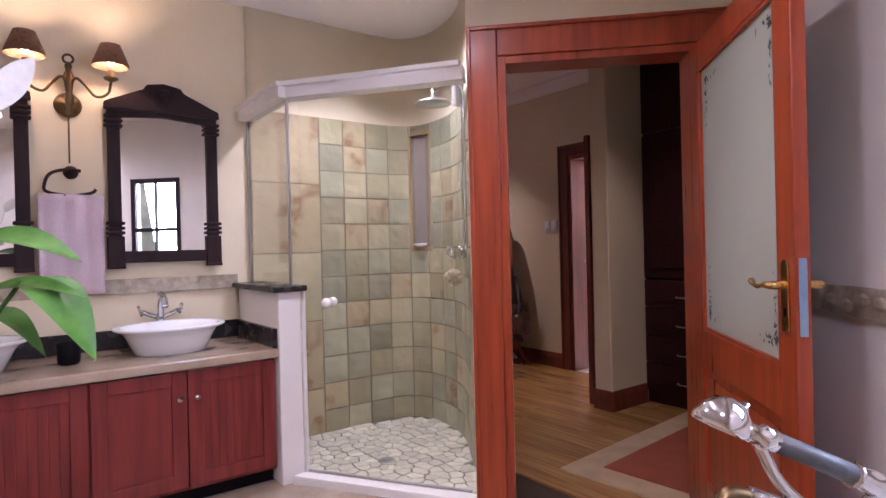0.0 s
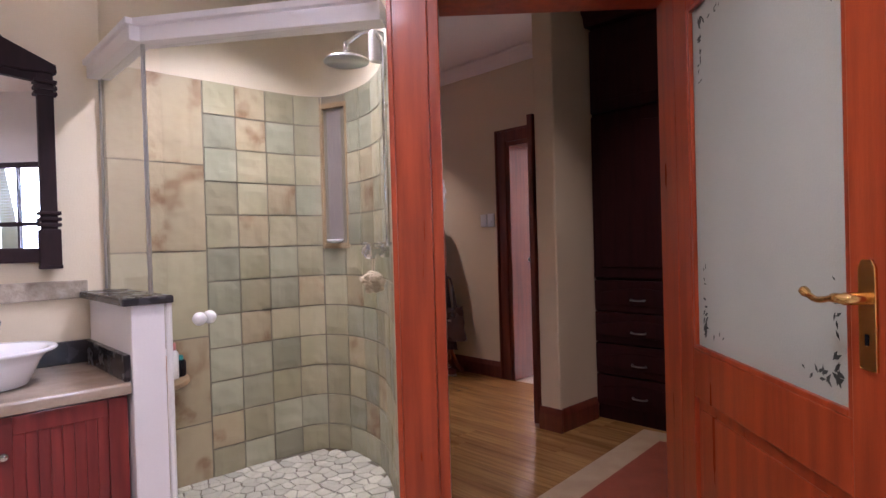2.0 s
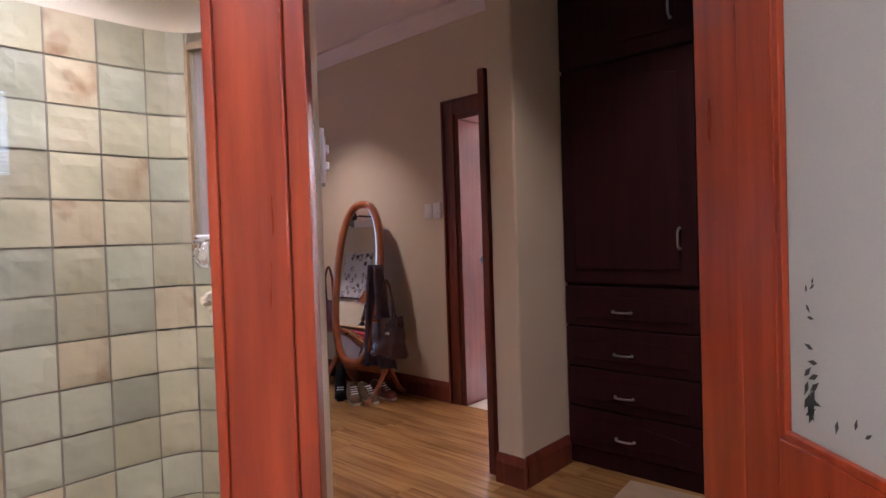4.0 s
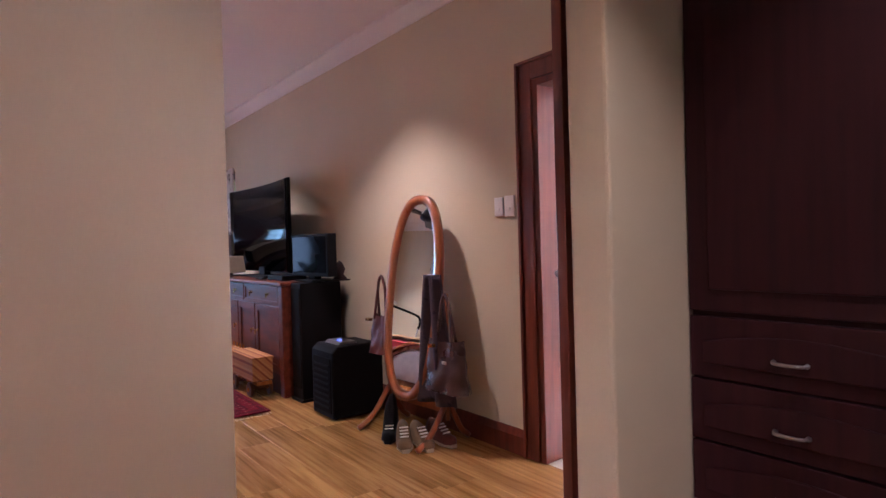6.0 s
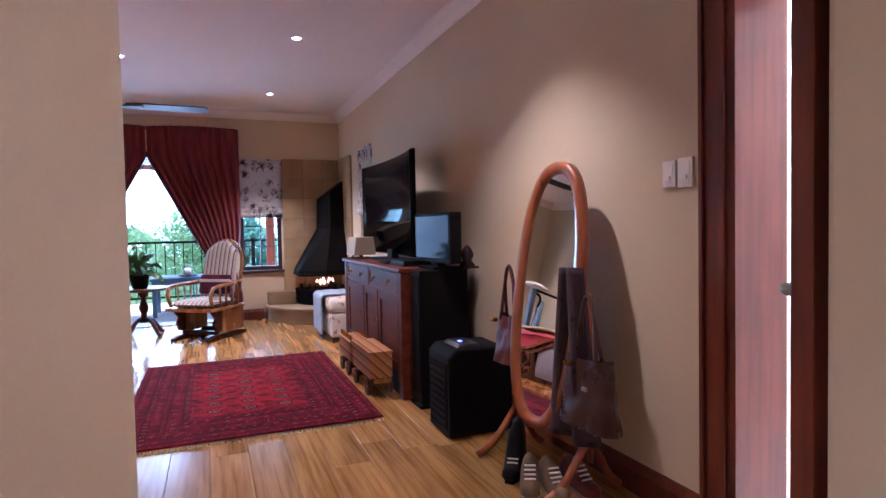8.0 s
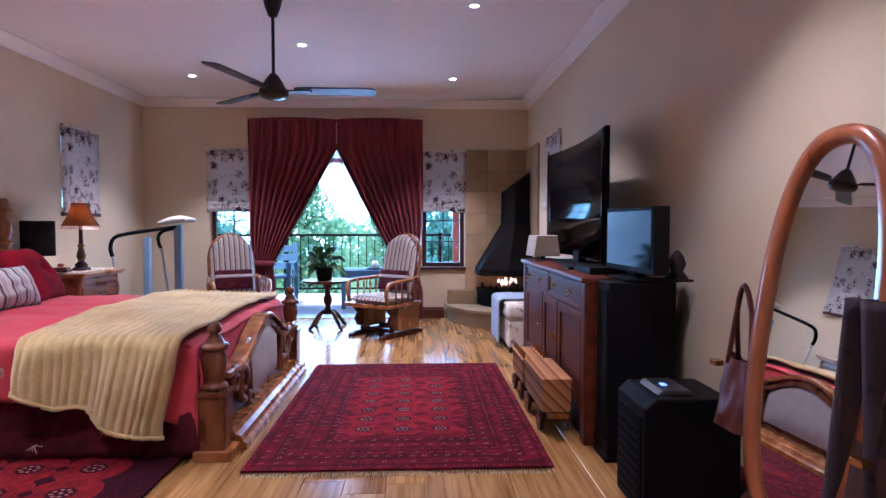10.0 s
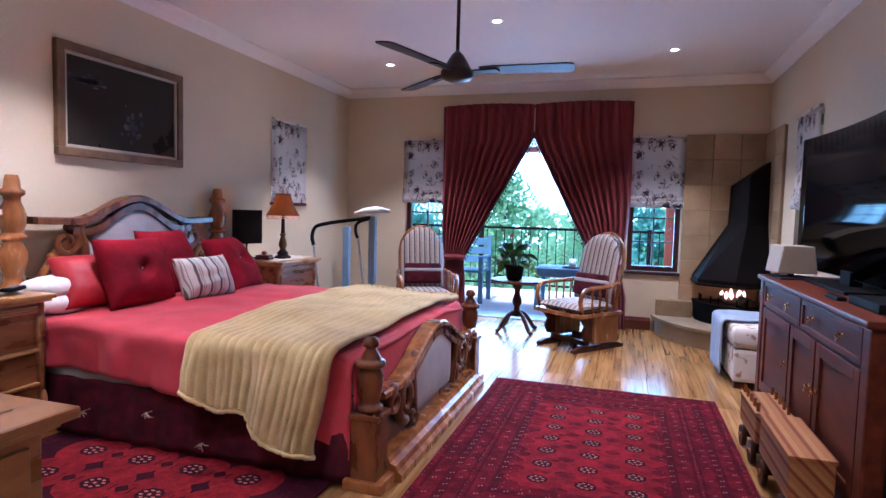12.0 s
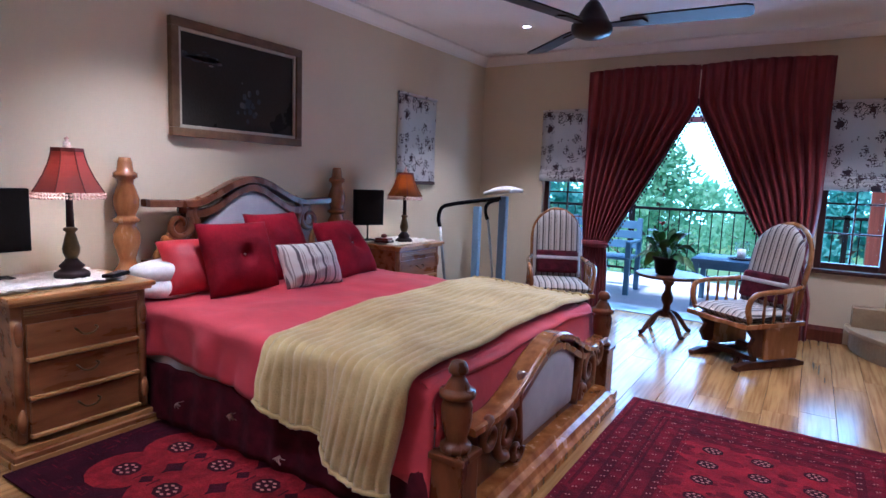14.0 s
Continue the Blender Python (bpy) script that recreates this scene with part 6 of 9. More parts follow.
night_table(6.36, 7.02, "three-drawer honey oak night table with a lace cloth")
night_table(9.14, 9.82, "three-drawer honey oak night table by the treadmill")


def table_lamp(x, y, z, scale, shade_mat, lit, label, watts):
    t = thing("table_lamp", (x, y, z), 0, label, "table lamp", "bedside lamps")
    s_ = scale
    P = lambda pr: [(r * s_, h * s_) for r, h in pr]
    part("base", lathe(P([(0.085, 0), (0.085, 0.02), (0.078, 0.028), (0.05, 0.045), (0.062, 0.06), (0.038, 0.085), (0.028, 0.10)]), (0, 0, 0), 20), EBONY, t, local=True, smooth=True)
    part("vase", lathe(P([(0.028, 0.10), (0.04, 0.13), (0.043, 0.155), (0.03, 0.21), (0.022, 0.24), (0.034, 0.25), (0.034, 0.262), (0.02, 0.27)]), (0, 0, 0), 20), OLD_BRASS, t, local=True, smooth=True)
    part("column", lathe(P([(0.02, 0.27), (0.017, 0.42), (0.015, 0.58)]), (0, 0, 0), 14), EBONY, t, local=True, smooth=True)
    prof = P([(0.172, 0.455), (0.158, 0.475), (0.120, 0.54), (0.094, 0.60), (0.080, 0.645), (0.075, 0.675)])
    bm = lathe(prof + [(r - 0.003, z_) for r, z_ in reversed(prof)], (0, 0, 0), 8 if s_ > 0.9 else 24)
    part("shade", bm, shade_mat, t, "flared fabric shade with a beaded rim", local=True, smooth=s_ < 0.9)
    part("shade_band", lathe(P([(0.078, 0.665), (0.082, 0.665), (0.080, 0.685), (0.074, 0.685)]), (0, 0, 0), 8 if s_ > 0.9 else 24), OXBLOOD, t, local=True)
    bm = bmesh.new()
    r4 = random.Random(3)
    for i in range(64):
        a = 2 * math.pi * i / 64
        for k in range(2):
            ball((0.168 * s_ * math.cos(a), 0.168 * s_ * math.sin(a), (0.447 - 0.018 * k - 0.006 * r4.random()) * s_), 0.0075 * s_, bm, level=1)
    part("bead_fringe", bm, BEAD, t, "sparkling glass bead fringe", local=True)
    for i in range(8):
        a = 2 * math.pi * i / 8
        part("shade_rib", tube([((r + 0.002) * math.cos(a), (r + 0.002) * math.sin(a), z_) for r, z_ in prof], 0.0028, 5), OXBLOOD, t, local=True)
    part("finial", lathe(P([(0.006, 0.67), (0.02, 0.69), (0.016, 0.715), (0.006, 0.72), (0.012, 0.735), (0.0, 0.745)]), (0, 0, 0), 12), BEAD, t, local=True, smooth=True)
    part("bulb", ball((0, 0, 0.55 * s_), 0.028 * s_), lit, t, local=True)
    point_lamp(x, y, z + 0.55 * s_, watts, 0.03, (1.0, 0.78, 0.55))


def lampshade(name, base, through_it):
    m = bpy.data.materials.new(name)
    m.use_nodes = True
    n, k = m.node_tree.nodes, m.node_tree.links
    p = n["Principled BSDF"]
    nz = n.new("ShaderNodeTexNoise")
    nz.inputs["Scale"].default_value = 25
    ramp = n.new("ShaderNodeValToRGB")
    ramp.color_ramp.elements[0].color, ramp.color_ramp.elements[1].color = (*[c * 0.8 for c in base], 1), (*base, 1)
    k.new(nz.outputs["Fac"], ramp.inputs["Fac"])
    k.new(ramp.outputs["Color"], p.inputs["Base Color"])
    p.inputs["Roughness"].default_value = 0.9
    tr, mix = n.new("ShaderNodeBsdfTranslucent"), n.new("ShaderNodeMixShader")
    tr.inputs["Color"].default_value = (*through_it, 1)
    mix.inputs["Fac"].default_value = 0.55
    k.new(p.outputs["BSDF"], mix.inputs[1])
    k.new(tr.outputs["BSDF"], mix.inputs[2])
    k.new(mix.outputs["Shader"], n["Material Output"].inputs["Surface"])
    return m


SHADE_A = lampshade("coral_shade", (0.30, 0.085, 0.07), (0.36, 0.12, 0.095))
SHADE_B = lampshade("amber_shade", (0.14, 0.055, 0.018), (0.27, 0.12, 0.035))
table_lamp(-0.17, 6.76, 0.785, 0.94, SHADE_A, BULB, "lit table lamp with a coral beaded shade", 9)
table_lamp(-0.07, 9.46, 0.775, 0.89, SHADE_B, BULB, "lit table lamp with an amber beaded shade", 9)
# lace cloth, remote, books
LACE = material("fluffy_lace", (0.76, 0.70, 0.64), 0.95, base2=(0.62, 0.55, 0.48), scale=40, bump=1.0, bump_scale=70)


def lace(x0, y0, w, d, height, seed):
    """A thin cloth with a scalloped edge: an upper and a lower face."""
    def face(drop):
        return lambda u, v: (x0 + (w + 0.02 * math.sin(v * 40)) * u, y0 + (d + 0.02 * math.sin(u * 30)) * v, 0.7735 + (height + lump((u * 9, v * 9, seed), 2, 0.008)) * drop)
    return sheet(face(0.2), 40, 40, bm=sheet(face(1.0), 40, 40))


solo("lace_cloth", lace(-0.40, 6.37, 0.42, 0.56, 0.012, 0), LACE, "white fluffy lace cloth on the night table", "cloth", smooth=True)
solo("lace_cloth", lace(-0.38, 9.18, 0.44, 0.60, 0.007, 3), LACE, "cream lace cloth on the far night table", "cloth", smooth=True)
rem = thing("remote_control", (-0.02, 6.90, 0.787), 30, "black remote control on the lace cloth", "remote control")
part("body", box(-0.03, -0.075, 0, 0.03, 0.075, 0.02, 0.006), BLACK, rem, local=True)
for i in range(5):
    for j in range(3):
        part("button", box(-0.018 + 0.014 * j, -0.05 + 0.022 * i, 0.02, -0.008 + 0.014 * j, -0.038 + 0.022 * i, 0.0225), GREY_P, rem, local=True)


def speaker(x, y, z, rz, label):
    t = thing("speaker_panel", (x, y, z), rz, label, "speaker", "flat speakers beside the bed")
    part("panel", box(-0.02, -0.135, 0.0, 0.04, 0.135, 0.31, 0.006), BLACK, t, local=True)
    part("grille", box(0.04, -0.125, 0.01, 0.044, 0.125, 0.30, 0.002), BLACK_METAL, t, local=True)
    part("stand", tube([(0.0, 0, -0.13), (0.0, 0, 0.02)], 0.008), BLACK, t, local=True)
    part("foot", box(-0.05, -0.06, -0.135, 0.05, 0.06, -0.125, 0.004), BLACK, t, local=True)


speaker(-0.33, 6.50, 0.915, 0, "flat black speaker panel on a thin stand")
speaker(-0.33, 9.27, 0.915, -25, "flat black speaker panel on the far night table")
books = thing("book_stack", (-0.12, 9.24, 0.779), 10, "two dark books with a trinket on top", "books")
part("book", box(-0.07, -0.05, 0, 0.07, 0.05, 0.022, 0.003), LEATHER, books, local=True)
part("book", box(-0.06, -0.05, 0.0225, 0.06, 0.045, 0.042, 0.003), OXBLOOD, books, local=True)
part("trinket", ball((0, 0, 0.06), 0.022, None, 1.2, 1.2, 0.8), SHADE_RED, books, "round red trinket box", local=True, smooth=True)

# ---- painting ----
pic = thing("painting", (XL, 8.03, 1.54), 0, "dark framed landscape painting in a gilt frame", "painting")
py0, py1, pz0, pz1 = 7.475, 8.55, 1.55, 2.27
CANVAS = material("dark_canvas", (0.012, 0.010, 0.009), 0.75, base2=(0.034, 0.028, 0.022), scale=2.6, detail=6, bump=0.15, bump_scale=60, lo=0.62, hi=0.42, gloss=0.08)
part("canvas", box(XL + 0.004, py0 + 0.07, pz0 + 0.07, XL + 0.018, py1 - 0.07, pz1 - 0.07), CANVAS, pic, "dark stormy canvas")
for a0, a1, b0, b1 in [(py0, py1, pz0, pz0 + 0.055), (py0, py1, pz1 - 0.055, pz1), (py0, py0 + 0.055, pz0 + 0.055, pz1 - 0.055), (py1 - 0.055, py1, pz0 + 0.055, pz1 - 0.055)]:
    part("frame", box(XL + 0.002, a0, b0, XL + 0.045, a1, b1, 0.008), GOLD_FRAME, pic)
q0, q1, w0, w1 = py0 + 0.055, py1 - 0.055, pz0 + 0.055, pz1 - 0.055
for a0, a1, b0, b1 in [(q0, q1, w0, w0 + 0.02), (q0, q1, w1 - 0.02, w1), (q0, q0 + 0.02, w0 + 0.02, w1 - 0.02), (q1 - 0.02, q1, w0 + 0.02, w1 - 0.02)]:
    part("slip", box(XL + 0.002, a0, b0, XL + 0.032, a1, b1, 0.004), PALE_FRAME, pic, "pale inner slip")
PAINT_LIGHT = material("painted_cloud", (0.20, 0.14, 0.10), 0.6, base2=(0.02, 0.02, 0.022), scale=9, bump=0.1, lo=0.45, hi=0.75)
r5 = random.Random(8)
bm = bmesh.new()
for i in range(26):
    y, z, sz = 7.70 + r5.gauss(0, 0.07), 2.05 + r5.gauss(0, 0.018), r5.uniform(0.008, 0.03)
    add(bm, [(XL + 0.0185, y + sz * 1.8 * math.cos(a), z + sz * 0.5 * math.sin(a)) for a in [k * 0.785 for k in range(8)]], [tuple(range(8))])
part("cloud", bm, PAINT_LIGHT, pic, "pale painted cloud")
for i in range(30):
    bm = bmesh.new()
    y, z, sz = 8.07 + r5.gauss(0, 0.035), 1.80 + r5.gauss(0, 0.07), r5.uniform(0.006, 0.02)
    add(bm, [(XL + 0.0187 + 0.00005 * i, y + sz * math.cos(a), z + sz * 1.2 * math.sin(a)) for a in [k * 0.785 for k in range(8)]], [tuple(range(8))])
    part("brush_mark", bm, PAINT_LIGHT, pic)

# ---- rugs ----
def gul(bm, cx, cy, r, z, n=8, sx=1.0, sy=1.0):
    add(bm, [(cx + r * sx * math.cos(a), cy + r * sy * math.sin(a), z) for a in [2 * math.pi * (k + 0.5) / n for k in range(n)]], [tuple(range(n))])


def diamond(bm, cx, cy, rx_, ry_, z):
    add(bm, [(cx + rx_, cy, z), (cx, cy + ry_, z), (cx - rx_, cy, z), (cx, cy - ry_, z)], [(0, 1, 2, 3)])


big = thing("bokhara_rug", (2.87, 7.87, 0), 0, "deep red hand-knotted rug with rows of medallions", "rug")
RX0, RX1, RY0, RY1 = 2.125, 3.625, 6.83, 8.95
part("woven_base", sheet(lambda u, v: (RX0 + (RX1 - RX0) * u, RY0 + (RY1 - RY0) * v, 0.002 + 0.010 + lump((u * 4, v * 4, 0), 2, 0.002)), 30, 40, 0.009), RUG_RED, big)
zr = 0.0235
r6 = random.Random(4)
bm = bmesh.new()
add(bm, [(RX0 + 0.44, RY0 + 0.44, zr), (RX1 - 0.44, RY0 + 0.44, zr), (RX1 - 0.44, RY1 - 0.44, zr), (RX0 + 0.44, RY1 - 0.44, zr)], [(0, 1, 2, 3)])
for i in range(9):
    y = RY0 + 0.44 + (RY1 - RY0 - 0.88) * (i + 0.5) / 9
    for x, d in ((RX0 + 0.44, -1), (RX1 - 0.44, 1)):
        add(bm, [(x, y - 0.065, zr), (x + d * 0.07, y, zr), (x, y + 0.065, zr)], [(0, 1, 2)])
part("field", bm, material("rug_field", (0.22, 0.010, 0.018), 0.95, base2=(0.12, 0.006, 0.012), scale=16, bump=0.5, bump_scale=160, fine=0.5, gloss=0.1), big, "brighter red middle field")


def medallion(rug, cx, cy, r, z, squash=0.85):
    """A dark knotted medallion with a pale star and a dark heart."""
    bm = bmesh.new()
    gul(bm, cx, cy, r, z, 8, 1, squash)
    m_ = part("medallion", bm, RUG_DARK, rug)
    bm = bmesh.new()
    for k in range(8):
        a = k * math.pi / 4 + 0.3
        diamond(bm, cx + r * 0.58 * math.cos(a), cy + r * 0.58 * squash * math.sin(a), r * 0.19, r * 0.12, z + 0.0006)
    gul(bm, cx, cy, r * 0.16, z + 0.0006, 4)
    tagged(part("star_pattern", bm, RUG_PALE, m_, "pale knotted star"), kind="stuff")


bm, bp, bk = bmesh.new(), bmesh.new(), bmesh.new()
for i in range(3):
    for j in range(7):
        medallion(big, RX0 + 0.53 + 0.22 * i, RY0 + 0.535 + 0.175 * j, 0.052, zr + 0.001)
for i in range(4):
    for j in range(8):
        bd_ = bmesh.new()
        gul(bd_, RX0 + 0.42 + 0.22 * i, RY0 + 0.447 + 0.175 * j, 0.040, zr + 0.0008, 6, 1.1, 0.8)
        part("small_medallion", bd_, RUG_RED, big)
# border stripes round the rug, and rows of paired pale knots
for band, w in ((0.035, 0.018), (0.115, 0.05), (0.22, 0.012), (0.25, 0.012), (0.335, 0.04)):
    x0, x1, y0, y1 = RX0 + band, RX1 - band, RY0 + band, RY1 - band
    for q in ((x0, y0, x1, y0 + w), (x0, y1 - w, x1, y1), (x0, y0 + w, x0 + w, y1 - w), (x1 - w, y0 + w, x1, y1 - w)):
        add(bm, [(q[0], q[1], zr), (q[2], q[1], zr), (q[2], q[3], zr), (q[0], q[3], zr)], [(0, 1, 2, 3)])
for band, step, sz in ((0.02, 0.045, 0.004), (0.075, 0.075, 0.006), (0.145, 0.06, 0.006), (0.19, 0.075, 0.005), (0.237, 0.03, 0.0035), (0.295, 0.075, 0.006), (0.36, 0.06, 0.006), (0.40, 0.04, 0.004)):
    for side in range(4):
        length = (RX1 - RX0 if side < 2 else RY1 - RY0) - 2 * band
        n = int(length / step)
        for k in range(n + 1):
            s_ = band + length * k / n
            if side < 2:
                p = (RX0 + s_, RY0 + band if side == 0 else RY1 - band)
            else:
                p = (RX0 + band if side == 2 else RX1 - band, RY0 + s_)
            if r6.random() < 0.15:
                continue
            jx, jy = r6.uniform(-0.004, 0.004), r6.uniform(-0.004, 0.004)
            diamond(bp, p[0] + jx - sz * 1.1, p[1] + jy, sz * 0.8, sz, zr + 0.001)
            if sz > 0.0045:
                diamond(bp, p[0] + jx + sz * 1.1, p[1] + jy + sz, sz * 0.8, sz, zr + 0.001)
for k in range(150):
    p = (r6.uniform(RX0 + 0.03, RX1 - 0.03), r6.uniform(RY0 + 0.03, RY1 - 0.03))
    gul(bk, *p, r6.uniform(0.012, 0.03), zr + 0.0004 + 0.000002 * k, 6, 1, 0.7)
tagged(part("border_pattern", bm, RUG_BAND, big, "darker red border bands"), kind="stuff")
tagged(part("knot_pattern", bp, RUG_PALE, big, "small pale knots"), kind="stuff")
tagged(part("abrash", bk, RUG_RED, big), kind="stuff")
for y, d in ((RY0, -1), (RY1, 1)):
    bm = bmesh.new()
    for k in range(150):
        x = RX0 + 0.01 * k + r6.uniform(-0.003, 0.003)
        tube([(x, y, 0.008), (x + r6.uniform(-0.008, 0.008), y + d * 0.02, 0.005), (x + r6.uniform(-0.012, 0.012), y + d * r6.uniform(0.03, 0.045), 0.003)], 0.0022, 4, bm)
    tagged(part("fringe", bm, RUG_CREAM, big, "short cream fringe"), kind="stuff")

small = thing("bedside_rug", (0.85, 6.85, 0), 0, "red and black rug beside the bed", "rug")
SX0, SX1, SY0, SY1 = 0.15, 1.78, 6.30, 7.25
part("woven_base", sheet(lambda u, v: (SX0 + (SX1 - SX0) * u, SY0 + (SY1 - SY0) * v, 0.011 + lump((u * 4, v * 4, 0), 2, 0.002)), 24, 16, 0.009), RUG_DARK, small)
bm, bp, bk = bmesh.new(), bmesh.new(), bmesh.new()
zr = 0.0225
for i in range(4):
    for j in range(2):
        cx, cy = SX0 + 0.37 + 0.30 * i, SY0 + 0.33 + 0.26 * j
        gul(bm, cx, cy, 0.165, zr + 0.00003 * (2 * i + j), 16)
        medallion(small, cx, cy, 0.066, zr + 0.001, 0.9)
        if i < 3:
            bd_ = bmesh.new()
            diamond(bd_, cx + 0.15, cy, 0.036, 0.036, zr + 0.001)
            for f in (-1, 1):
                add(bd_, [(cx + 0.15 + f * 0.045, cy - 0.03, zr + 0.001), (cx + 0.15 + f * 0.052, cy - 0.03, zr + 0.001), (cx + 0.15 + f * 0.052, cy + 0.03, zr + 0.001), (cx + 0.15 + f * 0.045, cy + 0.03, zr + 0.001)], [(0, 1, 2, 3)])
            part("small_medallion", bd_, RUG_DARK, small)
for k in range(950):
    p = (r6.uniform(SX0 + 0.02, SX1 - 0.05), r6.uniform(SY0 + 0.02, SY1 - 0.02))
    if min(p[0] - SX0, SX1 - p[0], p[1] - SY0, SY1 - p[1]) < 0.16:
        l_ = r6.uniform(0.01, 0.05)
        q = (l_, 0.003) if r6.random() < 0.5 else (0.003, l_)
        add(bk, [(p[0], p[1], zr - 0.0005 + 0.000001 * k), (p[0] + q[0], p[1], zr - 0.0005 + 0.000001 * k), (p[0] + q[0], min(p[1] + q[1], SY1), zr - 0.0005 + 0.000001 * k), (p[0], min(p[1] + q[1], SY1), zr - 0.0005 + 0.000001 * k)], [(0, 1, 2, 3)])
for k in range(160):
    x = SX0 + 0.01 * k + r6.uniform(-0.004, 0.004)
    tube([(x, SY1 - 0.005, 0.012), (x + r6.uniform(-0.02, 0.02), SY1 + r6.uniform(0.01, 0.035), 0.004 + 0.01 * r6.random())], 0.002, 4, bp)
part("cloud_field", bm, RUG_BRIGHT, small, "rounded red field of joined medallions")
tagged(part("border_pattern", bk, RUG_RED, small, "fine dark red border lines"), kind="stuff")
tagged(part("frayed_edge", bp, RUG_BRIGHT, small, "frayed red edge"), kind="stuff")

# ---- sideboard with the television ----
sb_ = thing("sideboard", (4.1, 8.0, 0), 0, "polished rosewood sideboard with two drawers and doors", "sideboard")
CX0, CX1, CY0, CY1, CZ = 3.85, 4.34, 7.12, 8.92, 0.905
part("body", box(CX0 + 0.02, CY0 + 0.02, 0.16, CX1, CY1 - 0.02, 0.875), SIDEBOARD_WOOD, sb_)
part("top", box(CX0 - 0.02, CY0 - 0.01, 0.875, CX1 + 0.01, CY1 + 0.01, CZ, 0.010), SIDEBOARD_WOOD, sb_)
part("plinth", box(CX0 + 0.03, CY0 + 0.03, 0.0, CX1, CY1 - 0.03, 0.16), TABLE_WOOD, sb_)
for y in (CY0 + 0.045, CY1 - 0.045):
    part("corner_post", box(CX0, y - 0.04, 0.0, CX0 + 0.06, y + 0.04, 0.875, 0.01), SIDEBOARD_WOOD, sb_)


def sb_front(y0, y1, z0, z1, name):
    bm = bmesh.new()
    w = 0.06 if name == "door" else 0.025
    x = CX0 + 0.005
    for a0, a1, b0, b1 in [(y0, y0 + w, z0, z1), (y1 - w, y1, z0, z1), (y0 + w, y1 - w, z0, z0 + w), (y0 + w, y1 - w, z1 - w, z1)]:
        box(x, a0, b0, x + 0.02, a1, b1, 0.003, bm)
    box(x + 0.010, y0 + w, z0 + w, x + 0.02, y1 - w, z1 - w, 0.0, bm)
    return part(name, bm, SIDEBOARD_WOOD, sb_)


def sb_pull(y, z, parent):
    bm = lathe([(0.012, 0), (0.013, 0.003), (0.005, 0.006), (0.005, 0.012), (0.010, 0.016), (0.008, 0.024), (0.0, 0.026)], (CX0 + 0.005, y, z), 12, m=Matrix.Rotation(radians(-90), 4, "Y"))
    tube(smooth_path([(CX0 - 0.012, y - 0.012, z), (CX0 - 0.016, y - 0.01, z - 0.025), (CX0 - 0.016, y + 0.01, z - 0.025), (CX0 - 0.012, y + 0.012, z)], 3), 0.003, 6, bm)
    part("handle", bm, BRASS, parent, "small brass drop handle", smooth=True)


for y0, y1 in ((7.22, 8.01), (8.03, 8.82)):
    d = sb_front(y0, y1, 0.72, 0.865, "drawer")
    sb_pull(y0 + 0.2, 0.80, d)
    sb_pull(y1 - 0.2, 0.80, d)
for y0, y1, hy_ in ((7.22, 7.74, 7.70), (7.76, 8.18, 7.80), (8.20, 8.82, 8.25)):
    d = sb_front(y0, y1, 0.18, 0.705, "door")
    sb_pull(hy_, 0.48, d)

tv = thing("television", (4.1, 8.22, CZ), 0, "large black curved television on the sideboard", "television")


def tv_skin(off, grow=0.0):
    def fn(u, v):
        a = u * 2 - 1
        y = 8.225 + a * (0.745 + grow)
        return (4.145 - 0.055 * (a * a) + off, y, 0.965 - grow + (0.80 + 2 * grow) * v)
    return fn


part("casing", sheet(tv_skin(0.004, 0.006), 20, 1, 0.03), BLACK, tv, smooth=False)
part("screen", sheet(tv_skin(-0.030), 20, 1, 0.002), SCREEN, tv, "dark glossy curved screen", smooth=True)
part("neck", box(4.10, 8.15, 0.925, 4.16, 8.30, 1.0, 0.006), BLACK, tv)
part("foot", box(4.0, 7.90, 0.906, 4.24, 8.55, 0.925, 0.006), BLACK, tv)
tv2 = thing("small_television", (4.08, 7.06, CZ), 0, "small black television beside the large one", "television")
tm = Matrix.Translation((4.08, 7.05, 0)) @ Matrix.Rotation(radians(3), 4, "Z")
part("casing", box(-0.03, -0.295, 0.945, 0.05, 0.295, 1.275, 0.008, m=tm), BLACK, tv2)
part("screen", box(-0.033, -0.270, 0.975, -0.030, 0.270, 1.255, 0.0, m=tm), SCREEN, tv2, "dark glossy screen")
part("stand", box(-0.01, -0.05, 0.92, 0.05, 0.05, 0.95, 0.004, m=tm), BLACK, tv2)
part("foot", box(-0.08, -0.14, 0.906, 0.10, 0.14, 0.92, 0.004, m=tm), BLACK, tv2)
lampbox = thing("box_lamp", (3.97, 8.72, CZ), 8, "small lamp with a square off-white shade", "table lamp")
part("base", box(-0.10, -0.12, 0.0, 0.10, 0.12, 0.012, 0.004), EBONY, lampbox, local=True)
part("shade", prism([(-0.11, 0.035), (0.11, 0.035), (0.085, 0.20), (-0.085, 0.20)], -0.10, 0.10, "y", 0.006), PALE_FRAME, lampbox, local=True)
part("stem", tube([(0, 0, 0.01), (0, 0, 0.04)], 0.02), EBONY, lampbox, local=True)
decoder = solo("decoder_box", box(3.93, 7.30, CZ + 0.001, 4.14, 7.62, CZ + 0.04, 0.005), BLACK, "flat black decoder box on the sideboard", "decoder")
rc = solo("handset", box(3.90, 7.66, CZ + 0.001, 3.94, 7.83, CZ + 0.02, 0.006), BLACK, "black handset lying on the sideboard", "remote control")

